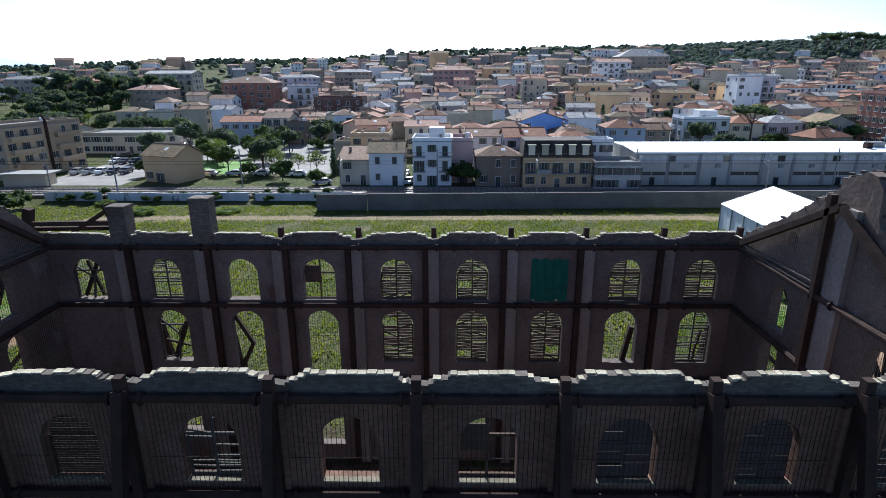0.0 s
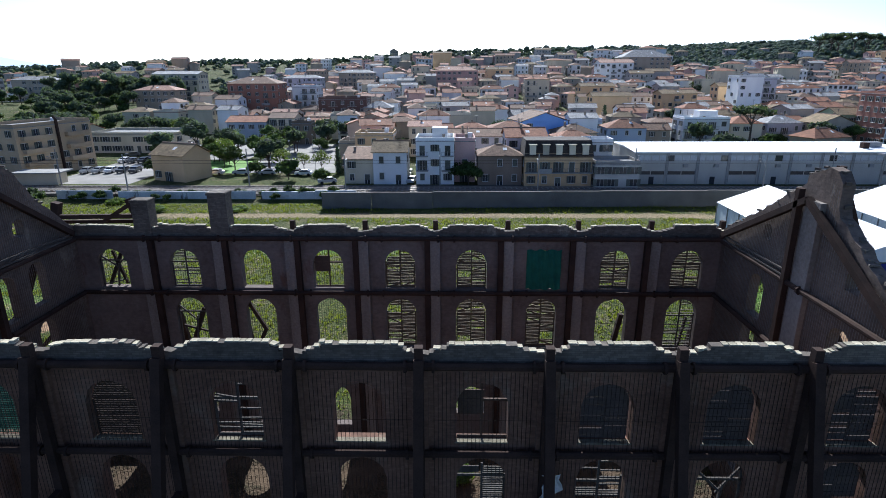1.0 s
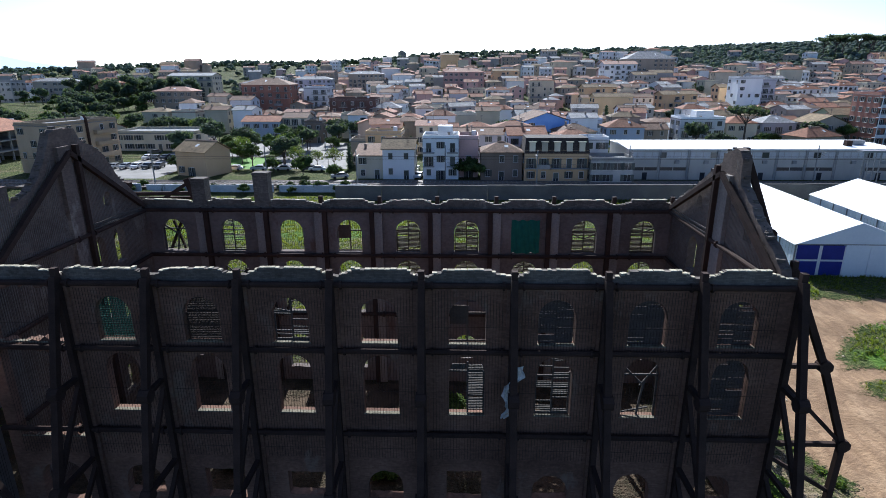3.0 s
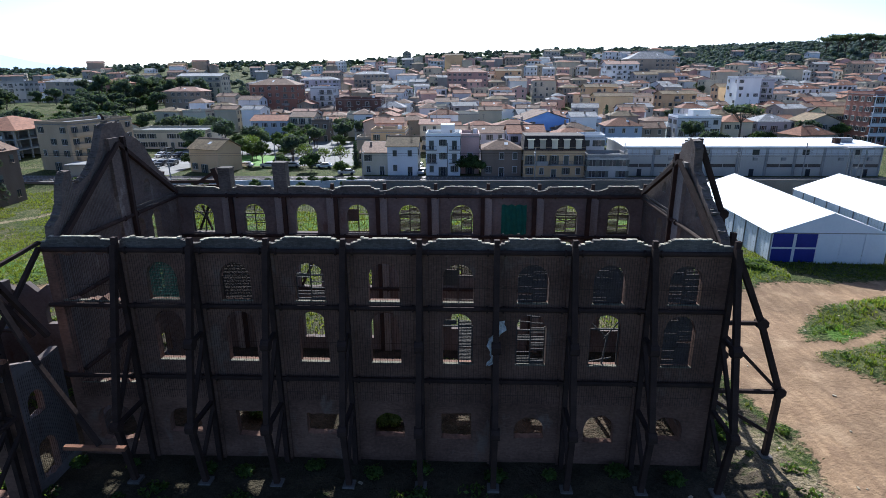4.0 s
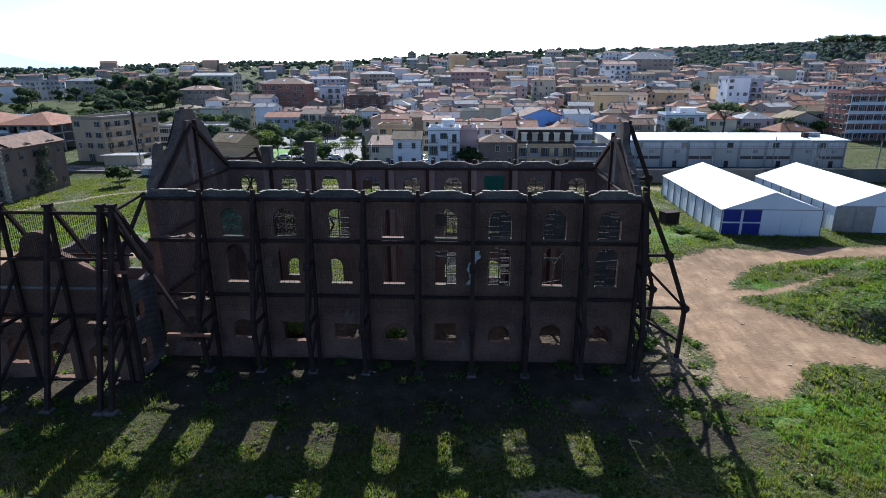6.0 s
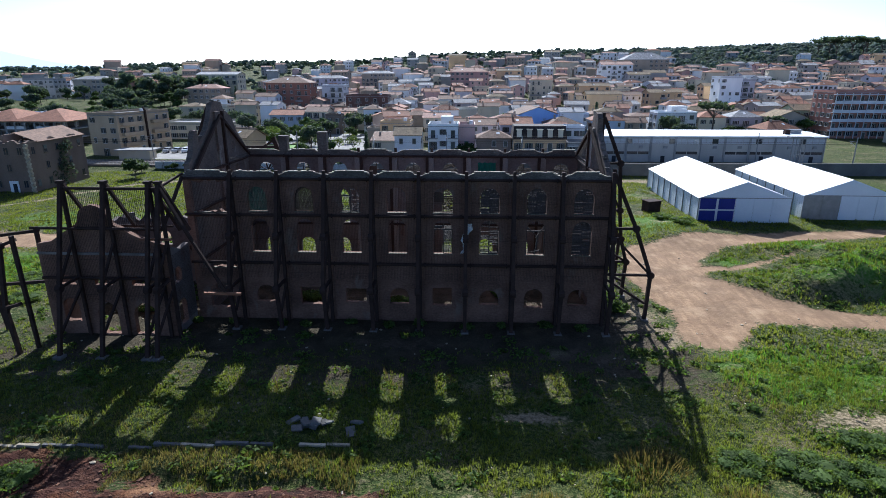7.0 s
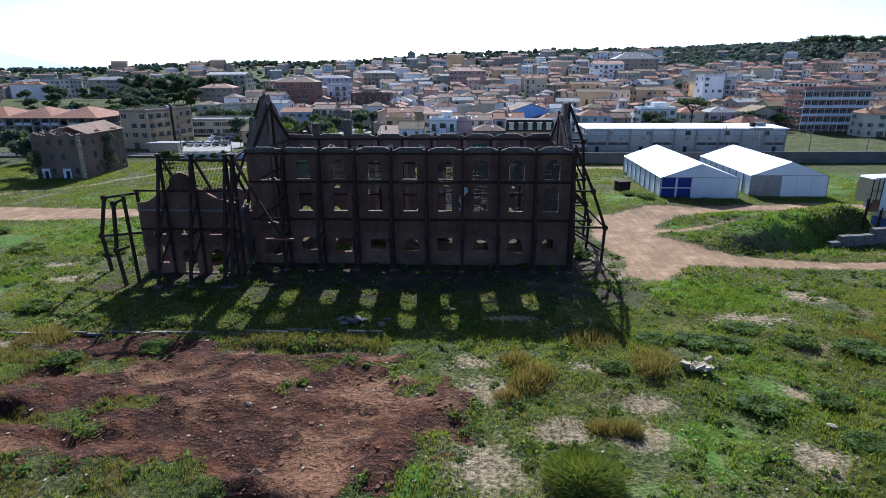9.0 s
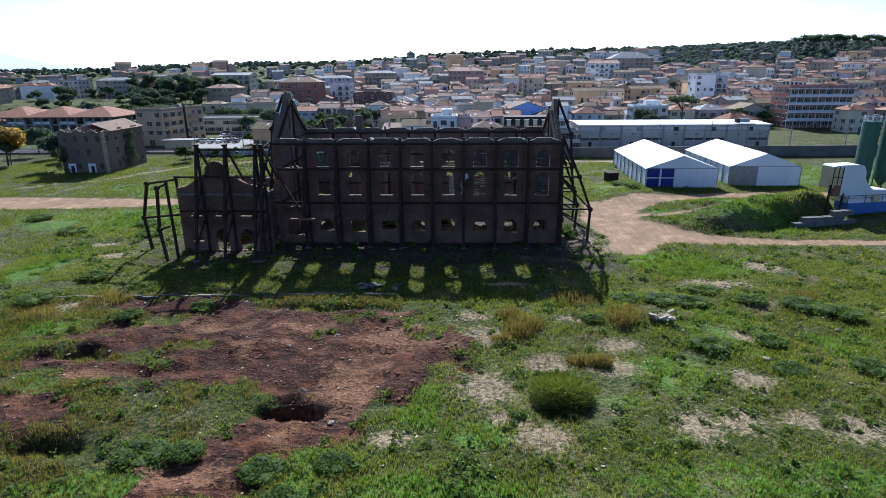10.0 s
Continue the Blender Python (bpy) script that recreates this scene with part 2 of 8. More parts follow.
WALLC = {"cream": ((0.5, 0.44, 0.32), (0.66, 0.59, 0.45)), "ochre": ((0.64, 0.43, 0.235), (0.75, 0.53, 0.31)),
         "pink": ((0.52, 0.33, 0.29), (0.64, 0.44, 0.39)), "white": ((0.7, 0.7, 0.7), (0.82, 0.82, 0.81)),
         "grey": ((0.31, 0.295, 0.275), (0.44, 0.42, 0.39)), "tan": ((0.32, 0.26, 0.195), (0.44, 0.37, 0.29)),
         "brick": ((0.3, 0.14, 0.1), (0.4, 0.21, 0.155)), "brown": ((0.16, 0.12, 0.09), (0.24, 0.185, 0.145)),
         "blue": ((0.17, 0.3, 0.62), (0.22, 0.38, 0.7)), "paleblue": ((0.42, 0.5, 0.62), (0.53, 0.6, 0.7)),
         "yellow": ((0.5, 0.42, 0.21), (0.6, 0.51, 0.28)), "red": ((0.28, 0.06, 0.05), (0.38, 0.1, 0.08)),
         "green": ((0.28, 0.34, 0.22), (0.36, 0.42, 0.29)), "darkbrick": ((0.10, 0.06, 0.05), (0.16, 0.1, 0.085)),
         "sand": ((0.37, 0.28, 0.18), (0.48, 0.37, 0.245)), "derelict": ((0.17, 0.115, 0.085), (0.29, 0.21, 0.155)), "lilac": ((0.48, 0.46, 0.5), (0.6, 0.58, 0.62))}
WALLC["shedgrey"] = ((0.42, 0.4, 0.36), (0.54, 0.52, 0.475))
WALLS = {k: surf(k + "_render", *v, 0.25, 5, 0.95, 0.15, vary=0.25, streak=0.4) for k, v in WALLC.items()}

# ---- mesh tools ----
class Shape:
    """Vertices and faces gathered for one mesh."""

    def __init__(self):
        self.v, self.f, self.s, self.slats = [], [], [], None

    def face(self, pts, slot=0):
        i = len(self.v)
        self.v += [tuple(p) for p in pts]
        self.f.append(tuple(range(i, i + len(pts))))
        self.s.append(slot)

    def box(self, c, size, rz=0.0, slot=0):
        x, y, z = (a / 2 for a in size)
        ca, sa = math.cos(rz), math.sin(rz)
        i = len(self.v)
        for dx, dy, dz in ((-x, -y, -z), (x, -y, -z), (x, y, -z), (-x, y, -z), (-x, -y, z), (x, -y, z), (x, y, z), (-x, y, z)):
            self.v.append((c[0] + dx * ca - dy * sa, c[1] + dx * sa + dy * ca, c[2] + dz))
        for q in ((0, 3, 2, 1), (4, 5, 6, 7), (0, 1, 5, 4), (1, 2, 6, 5), (2, 3, 7, 6), (3, 0, 4, 7)):
            self.f.append(tuple(i + k for k in q))
            self.s.append(slot)
        return self

    def beam(self, p, q, w, sides=4, w2=None, slot=0, caps=True):
        """A bar of that width from p to q."""
        p, q = Vector(p), Vector(q)
        d = (q - p).normalized()
        a = d.cross(Vector((0, 0, 1)) if abs(d.z) < 0.9 else Vector((0, 1, 0))).normalized()
        b = d.cross(a)
        i, k0 = len(self.v), math.pi / sides
        r1 = w / 2 / math.cos(k0)
        r2 = (w2 if w2 is not None else w) / 2 / math.cos(k0)
        for e, r in ((p, r1), (q, r2)):
            for k in range(sides):
                t = k0 + 2 * math.pi * k / sides
                self.v.append(tuple(e + a * (r * math.cos(t)) + b * (r * math.sin(t))))
        for k in range(sides):
            m = (k + 1) % sides
            self.f.append((i + k, i + m, i + sides + m, i + sides + k))
            self.s.append(slot)
        if caps:
            self.f.append(tuple(i + k for k in reversed(range(sides))))
            self.f.append(tuple(i + sides + k for k in range(sides)))
            self.s += [slot, slot]
        return self

    def quads(self, verts, faces):
        i = len(self.v)
        self.v += verts
        self.f += [tuple(i + k for k in f) for f in faces]
        self.s += [0] * len(faces)

    def mesh(self, name, mats, smooth=False):
        me = bpy.data.meshes.new(name)
        me.from_pydata(self.v, [], self.f)
        for m in (mats if isinstance(mats, (list, tuple)) else [mats]):
            me.materials.append(m)
        if any(self.s):
            me.polygons.foreach_set("material_index", self.s)
        if smooth:
            me.polygons.foreach_set("use_smooth", [True] * len(me.polygons))
        me.update()
        return me


def part(name, shape, mats, parent, label="", at=None, smooth=False):
    """One mesh object under a thing or a part."""
    me = shape if isinstance(shape, bpy.types.Mesh) else shape.mesh(name, mats, smooth)
    ob = new(name, me)
    ob.parent = parent
    if at is not None:
        ob.matrix_basis = at
    if label:
        ob["label"] = label
    return ob


def thing(name, label, category, group="", at=None, shape=None, mats=None, kind="", smooth=False):
    """A top-level thing: an Empty at its base, or one mesh."""
    ob = new(name, shape.mesh(name, mats, smooth) if shape else None)
    if at is not None:
        ob.matrix_basis = at
    return tagged(ob, label, category, group, kind)


class Hole:
    """An opening in a wall: between ua and ub, from lo(u) to hi(u)."""

    def __init__(self, cx, w, sill, crown, arch=True, ragged=0.0, seed=0, flat=0.0):
        self.ua, self.ub, self.lo0 = cx - w / 2, cx + w / 2, sill
        self.cx, self.w, self.crown, self.arch, self.sill, self.ragged, self.seed = cx, w, crown, arch, sill, ragged, seed
        self.rise = flat if flat else w / 2
        self.us = [self.ua + w * k / 10 for k in range(11)] if arch or ragged else [self.ua, self.ub]

    def rag(self, u, k):
        return self.ragged * noise.noise((u * 2.1, self.seed * 3.7, k)) if self.ragged else 0.0

    def lo(self, u):
        return self.sill + self.rag(u, 1.0)

    def hi(self, u):
        if not self.arch:
            return self.crown + self.rag(u, 5.0)
        x = min(1.0, abs(u - self.cx) / (self.w / 2))
        return self.crown - self.rise * (1 - math.sqrt(max(0.0, 1 - x * x))) + self.rag(u, 5.0)


def wall_shape(u0, u1, tops, holes, v0, v1, place, base=0.0):
    """A wall in u and z, between v0 and v1 thick, with openings cut through it. tops: (u, z) along its crest."""
    sh = Shape()
    tu, tz = [p[0] for p in tops], [p[1] for p in tops]
    top = lambda u: float(np.interp(u, tu, tz))
    us = {round(u, 4) for u in (u0, u1)} | {round(u, 4) for u in tu if u0 < u < u1}
    for h in holes:
        us |= {round(u, 4) for u in h.us if u0 <= u <= u1}
    us = sorted(us)
    for a, b in zip(us, us[1:]):
        mid = (a + b) / 2
        act = sorted((h for h in holes if h.ua < mid < h.ub), key=lambda h: h.lo(mid))
        lo_a = lo_b = base
        for h in act:
            la, lb, ha, hb = h.lo(a), h.lo(b), h.hi(a), h.hi(b)
            for v in (v0, v1):
                sh.face([place(a, v, lo_a), place(b, v, lo_b), place(b, v, lb), place(a, v, la)])
            sh.face([place(a, v0, la), place(b, v0, lb), place(b, v1, lb), place(a, v1, la)])
            sh.face([place(a, v0, ha), place(b, v0, hb), place(b, v1, hb), place(a, v1, ha)])
            lo_a, lo_b = ha, hb
        ta, tb = top(a + 1e-4), top(b - 1e-4)
        for v in (v0, v1):
            sh.face([place(a, v, lo_a), place(b, v, lo_b), place(b, v, tb), place(a, v, ta)])
        sh.face([place(a, v0, ta), place(b, v0, tb), place(b, v1, tb), place(a, v1, ta)])
    for h in holes:
        for u in (h.ua, h.ub):
            if u0 < u < u1:
                sh.face([place(u, v0, h.lo(u)), place(u, v1, h.lo(u)), place(u, v1, h.hi(u)), place(u, v0, h.hi(u))])
    for u in (u0, u1):
        sh.face([place(u, v0, base), place(u, v1, base), place(u, v1, top(u)), place(u, v0, top(u))])
    return sh

# ---- ground ----
ROADS = [([(130, -2), (66, 1.3), (56.6, 1.3), (48, 1.7), (41.5, 2.9), (36, 5.5), (31.5, 9), (29.5, 15), (32, 24), (39.4, 29.6), (49, 32.5), (57, 34.5), (72, 37), (95, 36)], [1.5, 1.5, 1.6, 1.8, 2.8, 4.5, 6.2, 5.0, 5.2, 3.6, 2.6, 2.4, 2.2, 2]),
         ([(28.5, -2.5), (32, 5)], [3.0, 5.0]),
         ([(34, 17.5), (39.2, 18.1), (48.3, 23.5), (61.4, 31.5), (74, 39.7)], [1.6, 0.9, 0.4, 0.3, 0.2]),
         ([(-140, 23.81), (-88, 26.25), (-57, 27.85), (-45, 30.21), (-40, 34.82)], [5, 6, 3.5, 2.5, 1.5])]
PATHS = [([(-100, 40.85), (-86.72, 50.22), (-73.78, 71.28), (-59.64, 81), (-0.49, 81.41), (43.51, 81.41), (69.56, 78.57)], [0.5, 0.5, 0.8, 1.6, 1.6, 1.6, 0.8])]


def road_mask(x, y, lines=ROADS):
    best = np.full(x.shape, -9.0)
    for pts, ws in lines:
        for (ax, ay), (bx, by), wa, wb in zip(pts, pts[1:], ws, ws[1:]):
            t = np.clip(((x - ax) * (bx - ax) + (y - ay) * (by - ay)) / ((bx - ax) ** 2 + (by - ay) ** 2), 0, 1)
            d = np.hypot(x - ax - t * (bx - ax), y - ay - t * (by - ay))
            best = np.maximum(best, (wa + t * (wb - wa)) - d)
    return np.clip(best / 2.0 + 0.5, 0, 1)


def lumps(x, y, s, seed):
    """Smooth value noise on arrays."""
    r = np.random.RandomState(seed)
    tab = r.rand(64, 64)
    u, v = x / s + 1000, y / s + 1000
    i, j = np.floor(u).astype(int), np.floor(v).astype(int)
    fu, fv = u - i, v - j
    fu, fv = fu * fu * (3 - 2 * fu), fv * fv * (3 - 2 * fv)
    g = lambda a, b: tab[a % 64, b % 64]
    return (g(i, j) * (1 - fu) + g(i + 1, j) * fu) * (1 - fv) + (g(i, j + 1) * (1 - fu) + g(i + 1, j + 1) * fu) * fv


BARE = ((-0.1, -48.1, 1.7, 1.4), (10.7, -47.6, 2.8, 1.8), (22.2, -45.7, 2.1, 2.5), (29.1, -39.1, 1.9, 1.9), (18.1, -37.2, 2.7, 2.2), (12.2, -36.5, 2.5, 1.6), (6.6, -40.6, 2.8, 3.1), (34.8, -16.4, 4.1, 1.8), (43.7, -10.4, 3.0, 2.0), (30.2, -44.6, 1.5, 1.5), (7.1, -31.6, 3.0, 2.5), (33.6, -46.2, 2.4, 1.7), (25.6, -44.9, 1.5, 1.8), (19.4, -32.8, 2.7, 1.4), (-1.3, -39.6, 1.9, 1.7), (32.2, -31.0, 1.9, 1.2))
BARE += ((22.5, 2.5, 2.6, 6.5), (23.5, -4.0, 2.5, 2.0), (37.3, -22.4, 1.9, 2.0), (5.4, -27.0, 2.4, 1.2), (8.4, -45.3, 2.1, 1.0), (-37.8, -25.2, 3.8, 1.6), (16, -27.5, 2.0, 1.0), (-45, -7.6, 3, 1.27), (-50, -1.69, 3, 1.02), (14, -6.76, 5, 1.27), (-2, -5.07, 4, 1.02), (24, -1.69, 2.5, 3.4), (10, -16.9, 3, 0.85))


def bare_mask(x, y):
    m = np.zeros(np.shape(x))
    for cx, cy, rx, ry in BARE:
        m = np.maximum(m, np.exp(-((x - cx) / rx) ** 2 - ((y - cy) / ry) ** 2))
    return m


def soil_mask(x, y):
    """Dug-over red-brown earth in the foreground."""
    n = lumps(x, y, 4.2, 3) - 0.5 + 0.8 * (lumps(x, y, 1.9, 4) - 0.5) + 0.5 * (lumps(x, y, 0.9, 5) - 0.5)
    m = np.full(np.shape(x), -9.0)
    for cx, cy, rx, ry in ((-13.7, -37.4, 17.5, 5.8), (-26.3, -33.8, 8.4, 3.2), (-5, -32.8, 9.0, 5.6), (-8.8, -47.4, 4.8, 4.6), (-11.9, -52.5, 4.2, 2.0), (-28.7, -46, 3.8, 3.0), (-27, -31.5, 6.5, 2.6), (-24, -39, 8, 3.4), (-13, -29.5, 13, 3.4), (-26, -25.2, 9, 2.2), (-6, -26, 7, 1.6), (-1.1, -37.1, 3.2, 3.2)):
        m = np.maximum(m, 1.0 - np.hypot((x - cx) / rx, (y - cy) / ry))
    m = m * 1.1 + 0.95 * n + 0.06
    m = m - np.clip(1.1 - np.hypot((x + 17.5) / 7.0, (y + 47.2) / 4.6), 0, 1) * 1.1
    m = m - np.clip(1.2 - np.hypot((x + 21) / 3.6, (y + 34.6) / 1.5), 0, 1) * 1.1
    return np.clip(m * 1.6 + 0.42, 0, 1)


def bump_at(x, y, cx, cy, rx, ry):
    return np.exp(-((x - cx) / rx) ** 2 - ((y - cy) / ry) ** 2)


def ramp(a, b, v):
    t = np.clip((v - a) / (b - a), 0, 1)
    return t * t * (3 - 2 * t)


BANK = [(41, 11.5, 0.6), (46, 11.0, 2.4), (52, 13.0, 3.4), (58, 17.5, 3.7), (63, 20.5, 3.7), (67, 22.5, 3.6)]


def ground_z(x, y):
    """Height of the ground, for numbers or arrays."""
    x, y = np.asarray(x, float), np.asarray(y, float)
    near = ramp(-120, -95, y) * (1 - ramp(57, 81, y))
    z = near * ((lumps(x, y, 9.0, 1) - 0.5) * 0.5 + (lumps(x, y, 2.2, 2) - 0.5) * 0.24 + (lumps(x, y, 0.95, 6) - 0.5) * 0.17)
    build = (1 - ramp(20, 26, np.abs(x + 2.5))) * (1 - ramp(9.5, 15, np.abs(y - 8)))
    z = z * (1 - 0.8 * build) * (1 - 0.7 * road_mask(x, y))
    s = soil_mask(x, y)
    z = z + s * ((lumps(x, y, 3.4, 7) - 0.5) * 0.95 + (lumps(x + 0.3 * y, y, 1.5, 8) - 0.5) * 0.4 + (lumps(x, y, 0.8, 9) - 0.5) * 0.14)
    for cx, cy, rx, ry, h in ((-8.9, -44.6, 2.4, 0.6, -1.1), (-7.0, -44.9, 1.6, 0.55, -0.8), (-9.5, -45.6, 1.5, 0.5, -0.4), (-24.1, -49.7, 2.4, 0.95, -1.4), (-30.5, -36.4, 2.9, 1.2, -1.1), (-8.2, -42.6, 2.4, 0.6, 0.5), (-34.5, -35.5, 2, 1.2, 0.9), (-22, -39.3, 3, 1.0, -0.6), (-11.5, -24.9, 5, 0.9, -0.8), (-18, -33, 4, 0.8, -0.5), (-3, -35, 3, 0.7, -0.5)):
        z = z + h * bump_at(x, y, cx, cy, rx, ry) * (0.55 + 0.9 * lumps(x, y, 1.1, 15))
    # grassy bank on the right, and the one behind the camera's field
    bank = np.zeros(np.shape(x))
    for (ax, ay, ah), (bx, by, bh) in zip(BANK, BANK[1:]):
        t = np.clip(((x - ax) * (bx - ax) + (y - ay) * (by - ay)) / ((bx - ax) ** 2 + (by - ay) ** 2), 0, 1)
        d = np.hypot(x - ax - t * (bx - ax), y - ay - t * (by - ay))
        bank = np.maximum(bank, (ah + t * (bh - ah)) * np.exp(-(d / 3.9) ** 4))
    z = z + bank * (0.85 + 0.3 * lumps(x, y, 2.5, 33))
    z = z + 0.6 * bump_at(x, y, 52, 27.8, 11, 1.6) + 1.0 * bump_at(x, y, 38, 36, 6, 7.5)
    # town: level, then rising; a wooded hill on the right
    z = z + 0.8 * ramp(92, 97, y)
    rise = ramp(-190, 20, x) * 0.0775 + 0.005
    z = z + np.clip(y - 240, 0, 500) * rise + 8 * ramp(185, 265, y) * (1 - ramp(-150, -80, x)) * (1 - ramp(305, 385, y))
    west = 1 - ramp(-190, 20, x)
    z = z + ramp(380, 700, y) * (27 * west - 6 * (1 - ramp(-560, -300, x)) + 3 * (1 - ramp(120, 260, x)))
    z = z + 15 * np.exp(-((x - 500) / 300) ** 2 - ((y - 660) / 160) ** 2)
    z = z - 45 * ramp(760, 1300, y) * ramp(-190, 20, x) - 14 * ramp(720, 1200, y)
    return z


def gz(x, y):
    return float(ground_z(x, y))


def axis(parts):
    out = [parts[0][0]]
    for a, b, step in parts:
        n = max(1, round((b - a) / step))
        out += [a + (b - a) * k / n for k in range(1, n + 1)]
    return np.array(out)


gx = axis([(-5000, -1000, 500), (-1000, -300, 50), (-300, -125, 6), (-125, -48, 1.2), (-48, 50, 0.45), (50, 90, 1.0), (90, 300, 6), (300, 1000, 35), (1000, 5000, 500)])
gy = axis([(-3000, -300, 300), (-300, -66, 16), (-66, -17, 0.36), (-17, 26, 0.6), (26, 106, 1.4), (106, 336, 7), (336, 1000, 25), (1000, 4900, 260)])
X, Y = np.meshgrid(gx, gy)
Z = ground_z(X, Y)
nx, ny = len(gx), len(gy)
gme = bpy.data.meshes.new("ground")
idx = np.arange(nx * ny).reshape(ny, nx)
quads = np.stack([idx[:-1, :-1], idx[:-1, 1:], idx[1:, 1:], idx[1:, :-1]], -1).reshape(-1, 4)
gme.from_pydata(np.stack([X, Y, Z], -1).reshape(-1, 3).tolist(), [], quads.tolist())
gme.polygons.foreach_set("use_smooth", [True] * len(gme.polygons))
LUSH = ((6.3, -47.2, 2.8, 2.0), (22.4, -38.0, 4.4, 3.9), (-4.5, -51.4, 4.1, 2.2), (31.1, -29.8, 5.0, 5.2), (17.0, -42.6, 3.1, 1.2), (1.4, -43.6, 2.4, 4.0), (33.2, -9.1, 9.1, 5.9), (-52.8, -13.2, 4.5, 9.1), (-30.6, -42.4, 2.8, 1.7), (-12.8, -34.4, 3.0, 1.2), (36, 40, 8, 8), (52, 11, 10, 5), (52, 28, 10, 2), (-60, 14, 22, 9), (-60, 40, 20, 8), (-10, 64, 60, 8), (40, 20, 3, 3), (-8, -54, 30, 2.5), (26, -52, 14, 2.5), (41, -33, 4, 4), (-38, -31, 4, 2.5), (80, 60, 30, 22))


def lush_mask(x, y):
    m = np.zeros(np.shape(x))
    for cx, cy, rx, ry in LUSH:
        m = np.maximum(m, np.clip(1.3 - np.hypot((x - cx) / rx, (y - cy) / ry), 0, 1))
    return np.clip(m * (0.4 + 0.9 * lumps(x, y, 1.6, 71)), 0, 1)


def olive_mask(x, y):
    """Dry olive grass round the dug earth."""
    return np.clip(1.3 * np.maximum(np.exp(-((x + 23) / 15) ** 2 - ((y + 46) / 8.5) ** 2), np.exp(-((x + 27) / 19) ** 2 - ((y + 25) / 6) ** 2)), 0, 1)


def pale_mask(x, y):
    """Dry, lighter subsoil spread over the dug earth."""
    m = np.zeros(np.shape(x))
    for cx, cy, rx, ry in ((-1.5, -32.5, 4.5, 3.2), (-4.5, -42.0, 3.0, 4.5), (-13.5, -52.5, 4.5, 1.8), (-29, -40.5, 3.5, 1.2), (-12, -30.0, 3.0, 1.0)):
        m = np.maximum(m, np.exp(-((x - cx) / rx) ** 2 - ((y - cy) / ry) ** 2))
    return m


def shaded_earth_mask(x, y):
    """Dark earth round the ruin's foot; its wide fade also paints the ruin's shade."""
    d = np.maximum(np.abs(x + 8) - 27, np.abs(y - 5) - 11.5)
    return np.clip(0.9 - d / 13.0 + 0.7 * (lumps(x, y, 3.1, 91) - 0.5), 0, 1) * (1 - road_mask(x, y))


bare = np.maximum(0.92 * bare_mask(X, Y), 0.95 * road_mask(X, Y, PATHS))
bare = np.maximum(bare, 0.7 * np.clip(lumps(X, Y, 4.5, 93) * 1.8 - 1.0, 0, 1) * ((Y > 20) & (Y < 86)))
inside = (np.abs(X + 2.5) < 20.5) & (Y > 0.5) & (Y < 15.8)
bare = np.maximum(bare, inside * (0.35 + 0.4 * lumps(X, Y, 4, 21)))
for key, val in (("road", np.maximum(road_mask(X, Y), inside * bare)), ("bare", bare), ("olive", olive_mask(X, Y)), ("pale", pale_mask(X, Y)), ("soil", soil_mask(X, Y) * (1 - road_mask(X, Y))), ("lush", lush_mask(X, Y)), ("ash", shaded_earth_mask(X, Y))):
    at = gme.attributes.new(key, "FLOAT", "POINT")
    at.data.foreach_set("value", val.reshape(-1).astype(np.float32))


